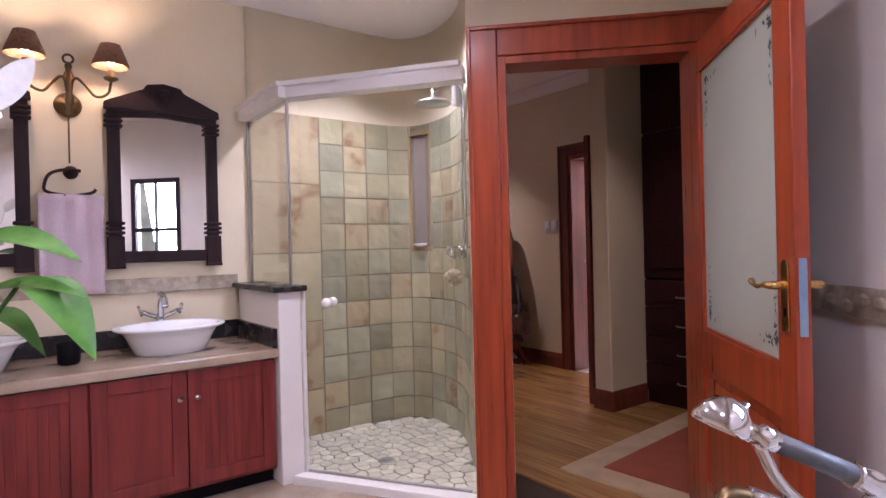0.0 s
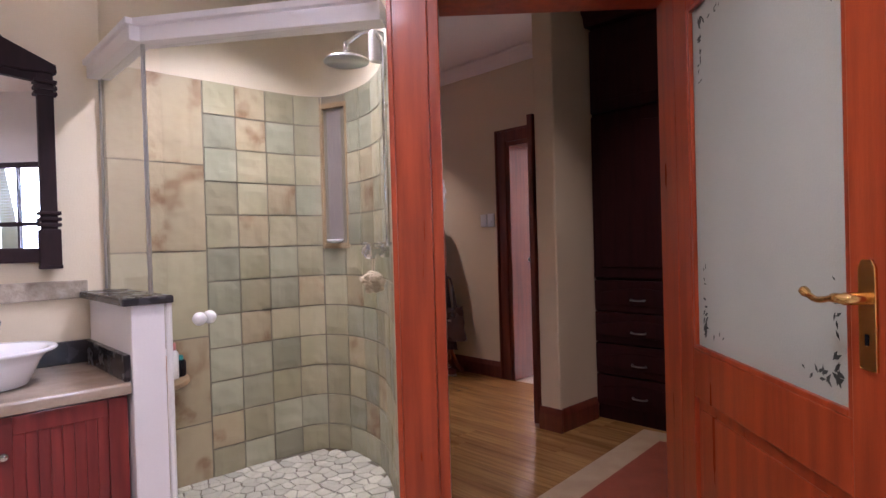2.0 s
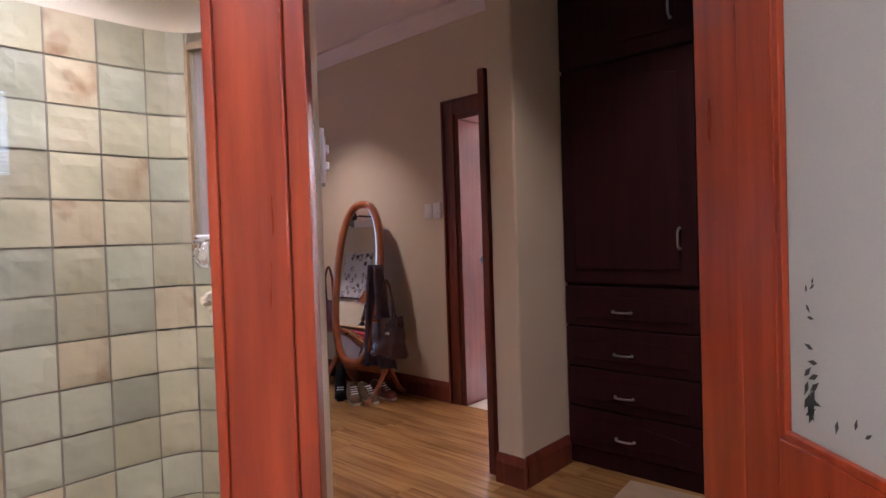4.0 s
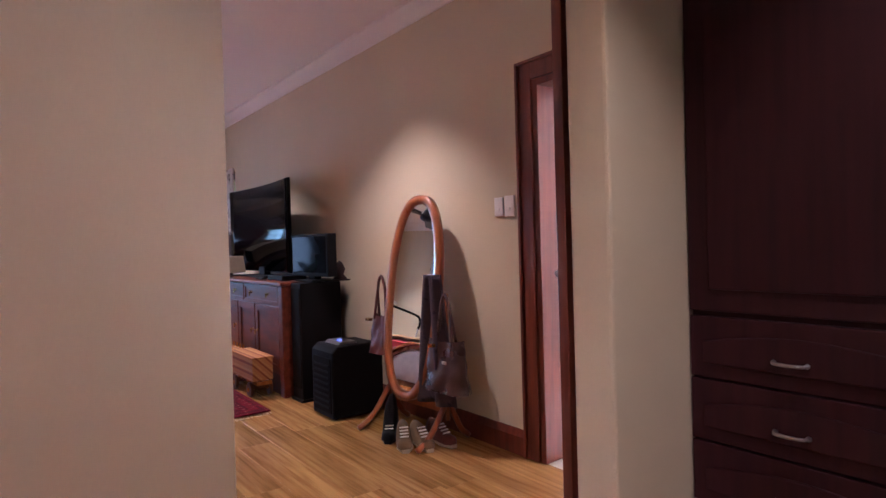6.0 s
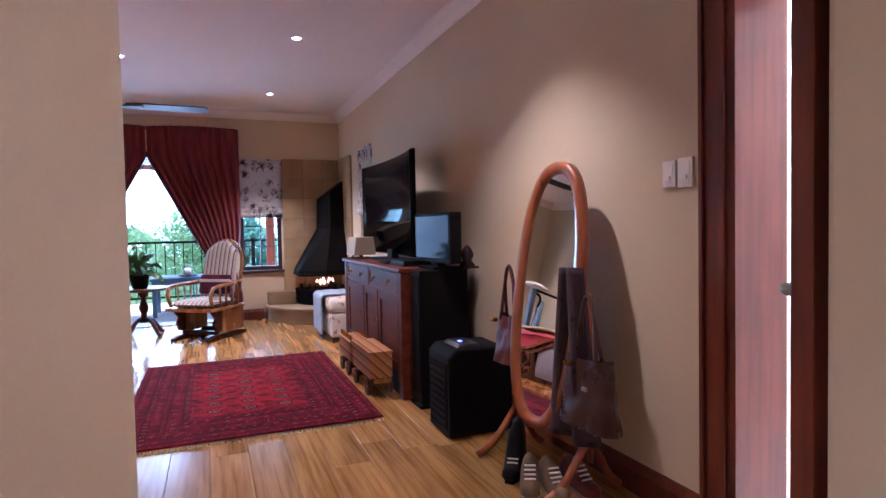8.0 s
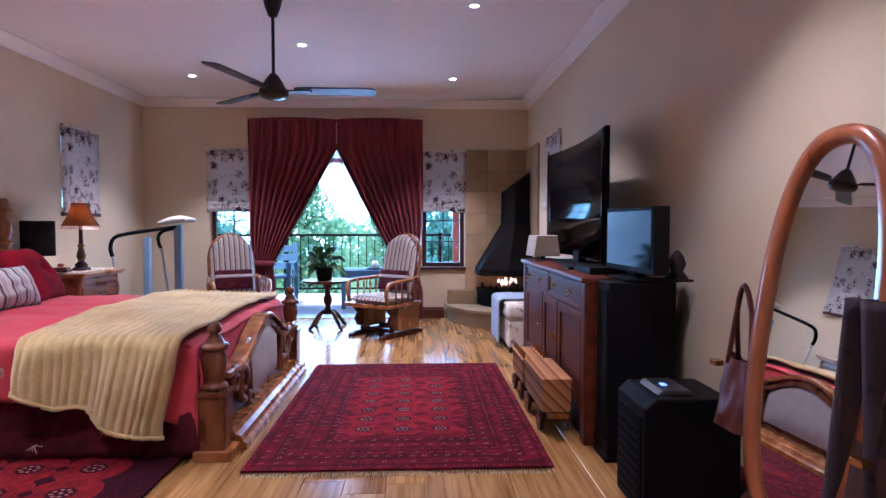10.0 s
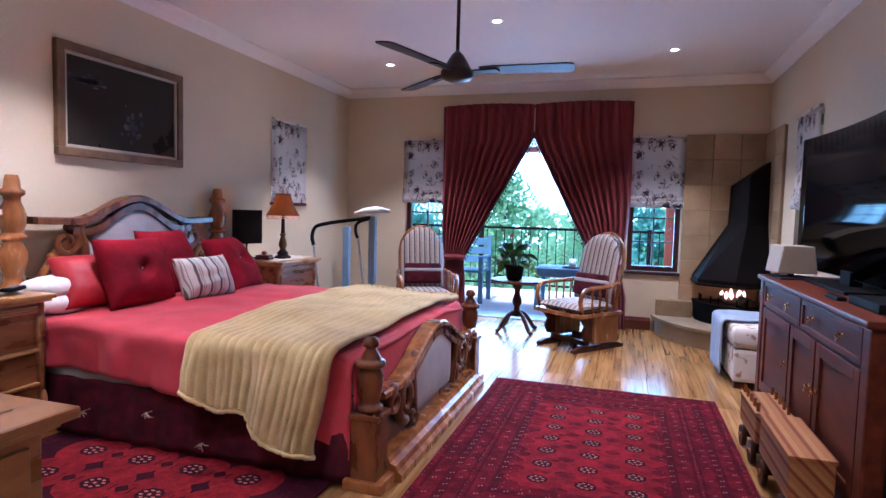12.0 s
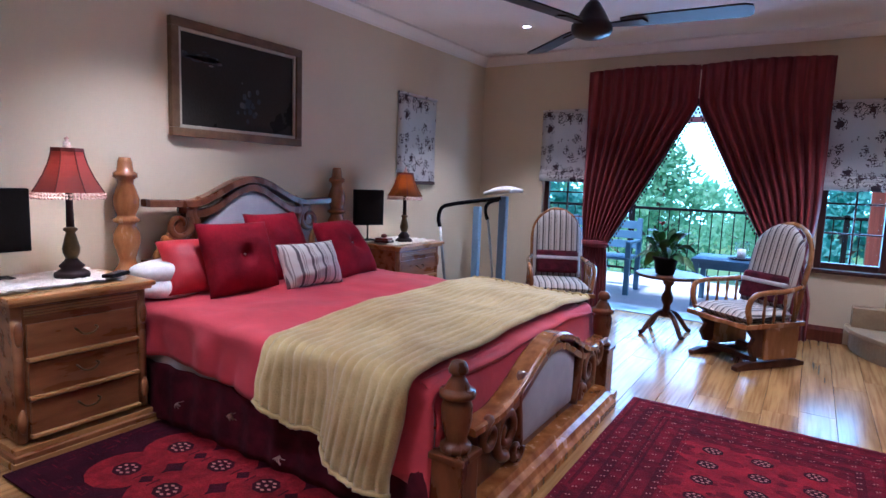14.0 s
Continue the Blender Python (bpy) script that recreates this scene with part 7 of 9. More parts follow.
tower = thing("floor_speaker", (4.1, 6.99, 0), 0, "tall black floor speaker beside the sideboard", "speaker")
part("cabinet", box(3.91, 6.91, 0.02, 4.25, 7.095, 0.90, 0.010), BLACK, tower)
part("grille", box(3.905, 6.925, 0.10, 3.911, 7.08, 0.86, 0.002), BLACK_METAL, tower)
part("base", box(3.895, 6.90, 0.0, 4.27, 7.10, 0.02, 0.005), BLACK, tower)
pot = thing("dark_ornament", (4.28, 6.98, 0.90), 0, "dark carved ornament on the speaker", "ornament")
part("figure", lathe([(0.05, 0), (0.055, 0.02), (0.03, 0.05), (0.045, 0.09), (0.03, 0.13), (0.015, 0.15), (0.0, 0.16)], (0, 0, 0), 12), EBONY, pot, local=True, smooth=True)
part("plinth", box(-0.06, -0.06, -0.0, 0.06, 0.06, 0.012), EBONY, pot, local=True)

cooler = thing("dehumidifier", (4.03, 6.46, 0), 0, "black dehumidifier with a silver control panel", "dehumidifier")
part("shell", prism([(3.855, 0.015), (4.245, 0.015), (4.245, 0.46), (4.20, 0.50), (3.90, 0.50), (3.855, 0.46)], 6.30, 6.62, "y", 0.012), BLACK, cooler)
part("front_grille", box(3.850, 6.33, 0.05, 3.856, 6.59, 0.42, 0.002), BLACK_METAL, cooler)
for k in range(8):
    part("louvre", box(3.846, 6.35, 0.08 + k * 0.04, 3.851, 6.57, 0.095 + k * 0.04), BLACK, cooler)
part("control_panel", prism([(3.93, 0.50), (4.08, 0.50), (4.06, 0.518), (3.95, 0.518)], 6.36, 6.56, "y", 0.003), STEEL, cooler, "silver control panel")
part("indicator", box(3.98, 6.44, 0.518, 4.0, 6.47, 0.5195), glowing("blue_led", (0.1, 0.15, 1.0), 3.0), cooler, "glowing blue light")
for x in (3.89, 4.20):
    for y in (6.34, 6.58):
        part("castor", ball((x, y, 0.014), 0.014, level=1), BLACK, cooler)

# ---- toy wagons in striped wood ----
STRIPY = stripe_material("laminated_wood", (0.42, 0.185, 0.06), (0.24, 0.07, 0.022), 0.075, (0.55, 0.33, 0.12), "XZ")


def wagon(y0, y1, z1, x0=3.665, x1=3.83, engine=False):
    t = thing("toy_wagon", ((x0 + x1) / 2, (y0 + y1) / 2, 0), 0, "wooden toy train wagon of striped timber", "toy train", "toy train wagons")
    part("body", box(x0, y0, 0.13, x1, y1, z1, 0.006), STRIPY, t)
    part("lid", box(x0 - 0.006, y0 - 0.006, z1, x1 + 0.006, y1 + 0.006, z1 + 0.018, 0.004), STRIPY, t)
    part("chassis", box(x0 + 0.02, y0 - 0.03, 0.10, x1 - 0.02, y1 + 0.03, 0.13, 0.003), HONEY_WOOD, t)
    for y in (y0 + 0.08, y1 - 0.08):
        for x in (x0 + 0.005, x1 - 0.005):
            w = part("wheel", lathe([(0.055, -0.012), (0.058, -0.008), (0.058, 0.008), (0.055, 0.012)], (x, y, 0.058), 18, m=Matrix.Rotation(radians(90), 4, "Y")), TABLE_WOOD, t, smooth=False)
            part("hub", lathe([(0.018, -0.02), (0.018, 0.02)], (x, y, 0.058), 10, m=Matrix.Rotation(radians(90), 4, "Y")), HONEY_WOOD, w)
        part("axle_box", box(x0 + 0.01, y - 0.03, 0.06, x1 - 0.01, y + 0.03, 0.105, 0.003), TABLE_WOOD, t)
    if engine:
        for i in range(5):
            for x in (x0 + 0.015, x1 - 0.015):
                part("stake", tube([(x, y0 + 0.03 + (y1 - y0 - 0.06) * i / 4, z1 + 0.018), (x, y0 + 0.03 + (y1 - y0 - 0.06) * i / 4, z1 + 0.06)], 0.009, 8), HONEY_WOOD, t)


wagon(7.30, 7.82, 0.30)
wagon(7.92, 8.32, 0.27, engine=True)

# ---- ottoman with a towel ----
ot = thing("ottoman", (4.05, 9.75, 0), 0, "square floral upholstered ottoman", "ottoman")
part("base", box(3.80, 9.40, 0.05, 4.33, 10.15, 0.30, 0.03), FLORAL, ot, smooth=False)
part("cushion", box(3.79, 9.39, 0.30, 4.335, 10.16, 0.46, 0.05), FLORAL, ot, smooth=True)
for x in (3.84, 4.28):
    for y in (9.45, 10.1):
        part("foot", box(x - 0.025, y - 0.025, 0, x + 0.025, y + 0.025, 0.05), TABLE_WOOD, ot)


def towel(u, v):
    y = 9.62 + 0.50 * v + lump((u * 3, v * 3, 0), 1, 0.02)
    a, down = over_side(0.36 - 1.02 * u, 0.20, 0)
    return (3.985 + a, y, 0.485 + lump((u * 4, v * 4, 0), 1.5, 0.012) - down + 0.01 * math.sin(v * 20) * (u > 0.6))


solo("grey_towel", sheet(towel, 40, 24, 0.012), GREY_TOWEL, "blue-grey towel draped over the ottoman", "towel", smooth=True)

# ---- cheval mirror with bags ----
cm_at, cm_turn = (4.15, 5.77, 0), -86
ch = thing("cheval_mirror", cm_at, cm_turn, "oval cheval mirror in an orange-brown wooden frame", "mirror")
CHW = material("cheval_wood", (0.36, 0.11, 0.035), 0.3, base2=(0.24, 0.065, 0.02), scale=3, stretch=(5, 5, 1), bump=0.06, bump_scale=60, coat=0.4)
lean = Matrix.Rotation(radians(-8), 4, "X")


def oval(a, rx_, rz_, z):
    return Vector((rx_ * math.copysign(abs(math.cos(a)) ** 0.8, math.cos(a)), 0, z + rz_ * math.copysign(abs(math.sin(a)) ** 0.85, math.sin(a))))


bm = bmesh.new()
rings = []
for i in range(64):
    a = 2 * math.pi * i / 64
    o, inn = oval(a, 0.262, 0.635, 0), oval(a, 0.203, 0.58, 0)
    sec = [o + Vector((0, 0.018, 0)), o + Vector((0, -0.014, 0)), (o * 0.5 + inn * 0.5) + Vector((0, -0.022, 0)), inn + Vector((0, -0.012, 0)), inn + Vector((0, 0.018, 0))]
    rings.append([bm.verts.new(lean @ p + Vector((0, 0, 0.85))) for p in sec])
for i in range(64):
    r0, r1 = rings[i], rings[(i + 1) % 64]
    for k in range(5):
        bm.faces.new((r0[k], r1[k], r1[(k + 1) % 5], r0[(k + 1) % 5]))
bmesh.ops.recalc_face_normals(bm, faces=bm.faces)
part("frame", bm, CHW, ch, local=True, smooth=True)
bm = bmesh.new()
add(bm, [lean @ oval(2 * math.pi * i / 48, 0.208, 0.585, 0) + Vector((0, 0, 0.85)) for i in range(48)], [tuple(range(48))])
part("glass", bm, MIRROR, ch, "oval mirror glass", local=True)
bm = bmesh.new()
add(bm, [lean @ (oval(2 * math.pi * i / 48, 0.225, 0.60, 0) + Vector((0, 0.012, 0))) + Vector((0, 0, 0.85)) for i in range(48)], [tuple(range(48))])
part("backing", bm, CHW, ch, local=True)
for s_ in (-1, 1):
    part("upright", tube([(s_ * 0.28, 0.02, 0.13), (s_ * 0.285, 0.02, 0.6), (s_ * 0.28, 0.02, 0.88)], 0.014, 10), CHW, ch, local=True, smooth=True)
    part("pivot", lathe([(0.012, -0.02), (0.02, -0.012), (0.02, 0.012), (0.012, 0.02)], (s_ * 0.28, 0.02, 0.86), 12, m=Matrix.Rotation(radians(90), 4, "Y")), BRASS, ch, local=True)
    for f in (-1, 0.6):
        part("leg", tube(smooth_path([(s_ * 0.28, 0.02, 0.26), (s_ * 0.285, 0.02 + f * 0.05, 0.19), (s_ * 0.29, 0.02 + f * 0.15, 0.07), (s_ * 0.295, 0.02 + f * 0.25, 0.012)], 5), 0.018, 8), CHW, ch, local=True, smooth=True)
part("stretcher", box(-0.28, 0.005, 0.17, 0.28, 0.035, 0.24, 0.006), CHW, ch, local=True)
CM = pose(*cm_at, 0, 0, cm_turn)
# handbag on the far upright, scarf and tote on the near one


def bag(name, cx, cz_top, w, h, d, mat, label, yoff):
    t = thing(name, cm_at, cm_turn, label, "handbag", "bags hung on the mirror")

    def side(sgn):
        return lambda u, v: (cx + (u - 0.5) * w * (0.82 + 0.18 * v), yoff + sgn * d * (0.25 + 0.75 * v) * (1 - abs(2 * u - 1) ** 4) ** 0.5 + lump((u * 3, v * 3, sgn), 1.5, 0.012), cz_top - h * v - 0.02 * math.sin(u * 3.14) * (1 - v))
    bm = sheet(side(1), 14, 14)
    sheet(side(-1), 14, 14, bm=bm)
    add(bm, [(cx - w / 2, yoff, cz_top - h), (cx - w * 0.3, yoff - d, cz_top - h), (cx + w * 0.3, yoff - d, cz_top - h), (cx + w / 2, yoff, cz_top - h), (cx + w * 0.3, yoff + d, cz_top - h), (cx - w * 0.3, yoff + d, cz_top - h)], [(0, 1, 2, 3, 4, 5)])
    part("body", bm, mat, t, local=True, smooth=True)
    for s_ in (-1, 1):
        part("strap", tube(smooth_path([(cx - 0.06, yoff + s_ * d * 0.3, cz_top - 0.04), (cx - 0.04, yoff, cz_top + 0.16), (cx, yoff, cz_top + 0.25), (cx + 0.04, yoff, cz_top + 0.16), (cx + 0.07, yoff + s_ * d * 0.3, cz_top - 0.04)], 4), 0.009, 8), mat, t, local=True, smooth=True)
    part("buckle", box(cx - 0.09, yoff - d - 0.004, cz_top - 0.05, cx - 0.05, yoff - d * 0.6, cz_top - 0.03, 0.002), BRASS, t, "brass buckle", local=True)
    return t


bag("handbag", -0.33, 0.72, 0.22, 0.26, 0.07, OXBLOOD, "oxblood leather handbag hanging from the mirror", 0.0)
tote = bag("tote_bag", 0.36, 0.63, 0.36, 0.30, 0.06, LEATHER, "glossy brown leather tote hanging from the mirror", -0.05)
part("tag", box(0.40, -0.122, 0.50, 0.43, -0.112, 0.515), PALE_FRAME, tote, "small pale label", local=True)


def scarf(u, v):
    w = 0.05 + 0.11 * v
    return Vector((0.24 + (u - 0.5) * 2 * w + 0.03 * v, 0.0 - 0.035 - 0.03 * math.sin(u * 12) - 0.02 * v, 0.99 - 0.75 * v))


sbm = sheet(scarf, 22, 22, 0.01)
sbm.transform(CM)
solo("scarf", sbm, SCARF, "dark patterned scarf draped over the mirror's upright", "scarf", smooth=True)


def shoe(x, y, rz, mat, label, boot=0.0):
    t = thing("shoe", (x, y, 0), rz, label, "shoe", "shoes under the mirror")
    part("sole", prism([(-0.04, -0.13), (0.035, -0.13), (0.045, 0.05), (0.02, 0.13), (-0.02, 0.135), (-0.05, 0.06)], 0.0, 0.022, bevel=0.005), PALE_FRAME if boot == 0 else BLACK, t, local=True)
    bm = bmesh.new()
    rows = []
    for i in range(9):
        q = i / 8
        yy = -0.125 + 0.255 * q
        w = 0.038 + 0.008 * math.sin(q * 3.0)
        h = 0.10 + boot if q < 0.35 else 0.10 + boot - (0.055 + boot) * min(1, (q - 0.35) / 0.3)
        if q > 0.95:
            w, h = 0.02, 0.032
        rows.append([bm.verts.new((w * math.cos(a), yy, 0.02 + h * max(0, math.sin(a)) ** 0.7)) for a in [math.pi * k / 8 for k in range(9)]])
    for a, b in zip(rows, rows[1:]):
        for k in range(8):
            bm.faces.new((a[k], a[k + 1], b[k + 1], b[k]))
    bm.faces.new(rows[0])
    bm.faces.new(rows[-1])
    bmesh.ops.recalc_face_normals(bm, faces=bm.faces)
    part("upper", bm, mat, t, local=True, smooth=True)
    bm = bmesh.new()
    for i in range(4):
        tube([(-0.025, -0.01 + 0.02 * i, 0.105 - 0.012 * i), (0.025, -0.005 + 0.02 * i, 0.105 - 0.012 * i)], 0.004, 6, bm)
    part("laces", bm, LINEN, t, local=True)


shoe(3.96, 5.62, 150, SUEDE, "tan suede lace-up shoe on the floor")
shoe(4.04, 5.55, 165, SUEDE, "tan suede lace-up shoe under the mirror")
shoe(3.98, 5.80, 140, BLACK, "tall black boot under the mirror", 0.12)
shoe(4.16, 5.52, 175, OXBLOOD, "dark brown shoe near the skirting")

# ---- glider chairs ----
CHAIRW = material("glider_oak", (0.30, 0.125, 0.04), 0.25, base2=(0.18, 0.065, 0.02), scale=4, stretch=(3, 3, 1), bump=0.05, bump_scale=60, coat=0.5)
CHAIR_TICK = stripe_material("chair_ticking", (0.50, 0.45, 0.41), (0.05, 0.035, 0.04), 0.055, (0.20, 0.14, 0.13))


def glider(at, rz, label):
    """A glider armchair that faces +x in its own axes."""
    t = thing("glider_chair", at, rz, label, "armchair", "glider chairs by the balcony door")
    L = dict(local=True)
    back = Matrix.Translation((-0.20, 0, 0.40)) @ Matrix.Rotation(radians(-14), 4, "Y")
    # back cushion with a rounded head

    def cush(sgn):
        def fn(u, v):
            a = u * 2 - 1
            w = 0.23 * (1 - max(0, (v - 0.62) / 0.38) ** 2.4 * 0.72)
            edge = ((1 - a ** 4) * (1 - (2 * v - 1) ** 6)) ** 0.5
            return back @ Vector((0.05 + sgn * 0.055 * edge + 0.02, a * w, 0.02 + 0.66 * v))
        return fn
    bm = sheet(cush(1), 16, 18)
    sheet(cush(-1), 16, 18, bm=bm)
    part("back_cushion", bm, CHAIR_TICK, t, "striped back cushion", smooth=True, **L)
    hoop = [back @ Vector((0.0, 0.235 * math.cos(a), 0.40 + 0.30 * math.sin(a))) for a in [math.pi * i / 20 for i in range(21)]]
    hoop = [back @ Vector((0, 0.235, -0.05))] + hoop + [back @ Vector((0, -0.235, -0.05))]
    part("back_hoop", tube(hoop, 0.020, 10), CHAIRW, t, smooth=True, **L)
    for k in range(5):
        y = -0.14 + 0.07 * k
        part("back_spindle", tube([back @ Vector((0, y, -0.03)), back @ Vector((0, y, 0.63 - 1.6 * y * y))], 0.009, 8), CHAIRW, t, smooth=True, **L)
    part("lumbar_pillow", box(0.085, -0.20, 0.05, 0.15, 0.20, 0.27, 0.03, m=back), VALANCE, t, "small burgundy lumbar pillow", smooth=True, **L)
    part("lumbar_band", box(0.088, -0.202, 0.175, 0.153, 0.202, 0.215, 0.014, m=back), GREY_LINEN, t, smooth=True, **L)

    def seat(sgn):
        def fn(u, v):
            a, b = u * 2 - 1, v * 2 - 1
            e = ((1 - a ** 6) * (1 - b ** 6)) ** 0.5
            return (0.06 + 0.26 * a, 0.25 * b * (1 + 0.06 * a), 0.40 + sgn * 0.045 * e)
        return fn
    bm = sheet(seat(1), 14, 14)
    sheet(seat(-1), 14, 14, bm=bm)
    part("seat_cushion", bm, CHAIR_TICK, t, "striped seat cushion", smooth=True, **L)
    part("seat_frame", prism([(-0.26, -0.285), (0.34, -0.30), (0.36, 0.0), (0.34, 0.30), (-0.26, 0.285)], 0.325, 0.362, bevel=0.006), CHAIRW, t, **L)
    for s_ in (-1, 1):
        y = s_ * 0.275
        part("arm", tube(smooth_path([(-0.24, y * 0.86, 0.62), (-0.05, y * 1.02, 0.60), (0.18, y * 1.06, 0.595), (0.29, y * 1.04, 0.565), (0.315, y, 0.48), (0.28, y * 0.97, 0.37)], 5), 0.021, 10), CHAIRW, t, smooth=True, **L)
        for k in range(4):
            x = -0.14 + 0.10 * k
            part("arm_spindle", lathe([(0.008, 0), (0.013, 0.06), (0.008, 0.12), (0.014, 0.16), (0.008, 0.235)], (x, y * 1.0, 0.36), 8), CHAIRW, t, smooth=True, **L)
        part("side_panel", box(-0.22, min(y, y * 0.72), 0.075, 0.12, max(y, y * 0.72), 0.322, 0.012), CHAIRW, t, "boxed side of the gliding base", **L)
        part("front_bracket", prism([(0.12, 0.10), (0.20, 0.10), (0.24, 0.18), (0.20, 0.24), (0.28, 0.322), (0.12, 0.322)], y * 0.86 - 0.02, y * 0.86 + 0.02, "y", 0.005), TABLE_WOOD, t, **L)
        part("runner", prism([(-0.34, 0.0), (0.34, 0.0), (0.34, 0.03), (0.24, 0.055), (-0.24, 0.055), (-0.34, 0.03)], y * 0.80 - 0.026, y * 0.80 + 0.026, "y", 0.005), TABLE_WOOD, t, **L)
    for x in (-0.15, 0.15):
        part("cross_bar", box(x - 0.03, -0.22, 0.055, x + 0.03, 0.22, 0.095, 0.005), TABLE_WOOD, t, **L)
    return t


glider((0.98, 10.52, 0), -62, "glider armchair with a striped cushion by the curtain")
glider((2.62, 10.42, 0), -128, "glider armchair with striped cushions beside the table")

# ---- round table and plant ----
rt = thing("pedestal_table", (1.92, 10.85, 0), 0, "round dark walnut pedestal table", "table")
part("tabletop", lathe([(0.0, 0.525), (0.27, 0.525), (0.29, 0.535), (0.295, 0.548), (0.285, 0.556), (0.0, 0.556)], (0, 0, 0), 40), TABLE_WOOD, rt, local=True)
part("column", lathe([(0.06, 0.16), (0.065, 0.18), (0.035, 0.22), (0.03, 0.26), (0.05, 0.30), (0.052, 0.34), (0.03, 0.40), (0.028, 0.44), (0.045, 0.46), (0.05, 0.48), (0.07, 0.525)], (0, 0, 0), 20), TABLE_WOOD, rt, local=True, smooth=True)
for k in range(4):
    a = math.pi / 4 + k * math.pi / 2
    c_, s_ = math.cos(a), math.sin(a)
    part("leg", tube(smooth_path([(0.04 * c_, 0.04 * s_, 0.20), (0.11 * c_, 0.11 * s_, 0.17), (0.18 * c_, 0.18 * s_, 0.09), (0.225 * c_, 0.225 * s_, 0.03), (0.26 * c_, 0.26 * s_, 0.015)], 5), 0.022, 8), TABLE_WOOD, rt, local=True, smooth=True)

fl = thing("flowering_plant", (1.90, 10.75, 0.556), 0, "bushy green plant with a red bloom in a dark pot", "plant")
part("pot", lathe([(0.065, 0), (0.08, 0.01), (0.10, 0.13), (0.115, 0.14), (0.115, 0.165), (0.10, 0.16), (0.0, 0.15)], (0, 0, 0), 24), BLACK, fl, local=True, smooth=True)
r7 = random.Random(21)
for i in range(46):
    a, e = r7.uniform(0, 6.283), r7.uniform(-0.3, 1.35)
    l_ = r7.uniform(0.12, 0.19)
    base = Vector((r7.uniform(0.02, 0.11) * math.cos(a), r7.uniform(0.02, 0.11) * math.sin(a), 0.17 + 0.13 * r7.random()))
    tip = base + Vector((math.cos(a) * math.cos(e), math.sin(a) * math.cos(e), math.sin(e))) * l_
    if e < 0.4:
        tip.z -= r7.uniform(0.02, 0.14)
    bm = bmesh.new()
    broad_leaf(base, tip, r7.uniform(0.035, 0.052), 0.03, bm, (r7.gauss(0, 0.5), r7.gauss(0, 0.5), 1))
    tube([(0.01 * math.cos(a), 0.01 * math.sin(a), 0.13), base], 0.003, 5, bm)
    part("leaf", bm, LEAF if r7.random() < 0.3 else DARK_LEAF, fl, local=True, smooth=True)
RED_PETAL = material("red_petal", (0.65, 0.02, 0.03), 0.5, bump=0.1)
part("stalk", tube([(0, 0, 0.2), (-0.05, -0.02, 0.44)], 0.006, 6), DARK_LEAF, fl, local=True)
bm = bmesh.new()
for k in range(6):
    broad_leaf((-0.05, -0.02, 0.44), (-0.05 + 0.05 * math.cos(k * 1.05), -0.02 + 0.05 * math.sin(k * 1.05), 0.46 + 0.02 * (k % 2)), 0.016, 0.01, bm)
part("bloom", bm, RED_PETAL, fl, "red trumpet bloom", local=True, smooth=True)

# ---- treadmill ----
tr = thing("treadmill", (0.1, 10.4, 0), 0, "folding treadmill with a grey-blue upright and console", "treadmill")
part("upright", box(0.30, 10.55, 0.10, 0.38, 10.62, 1.19, 0.012), BLUE_GREY, tr, "grey-blue steel upright")
part("upright", box(-0.22, 10.95, 0.10, -0.14, 11.02, 1.05, 0.012), BLUE_GREY, tr)
con = sheet(lambda u, v: (0.16 + 0.30 * u, 10.62 + 0.30 * v - 0.15, 1.225 + 0.04 * u + 0.045 * (1 - abs(2 * u - 1) ** 2.5) * (1 - abs(2 * v - 1) ** 2.5)), 12, 12, 0.035)
part("console", con, WHITE_PLASTIC, tr, "pale moulded console", smooth=True)
part("handrail", tube(smooth_path([(0.34, 10.52, 1.17), (0.10, 10.40, 1.13), (-0.10, 10.30, 1.09), (-0.19, 10.26, 1.05), (-0.22, 10.25, 0.95), (-0.20, 10.25, 0.86)], 6), 0.020, 10), BLACK, tr, "black foam handrail", smooth=True)
part("handrail", tube(smooth_path([(0.30, 10.68, 1.16), (0.12, 10.72, 1.12), (0.06, 10.73, 1.06), (0.065, 10.73, 0.98), (0.09, 10.73, 0.93)], 6), 0.018, 10), BLACK, tr, "black foam handrail", smooth=True)
part("rail_tube", tube([(-0.20, 10.25, 0.88), (-0.10, 10.25, 0.16)], 0.014, 10), STEEL, tr, smooth=True)
part("rail_tube", tube([(0.09, 10.73, 0.94), (0.20, 10.73, 0.16)], 0.014, 10), STEEL, tr, smooth=True)
part("deck", box(-0.34, 9.95, 0.05, 0.42, 11.30, 0.16, 0.02), BLACK, tr)
part("belt", box(-0.22, 10.0, 0.16, 0.28, 11.2, 0.166), GREY_P, tr)
for x in (-0.3, 0.38):
    for y in (10.0, 11.25):
        part("foot", box(x - 0.03, y - 0.03, 0, x + 0.03, y + 0.03, 0.05), BLACK, tr)

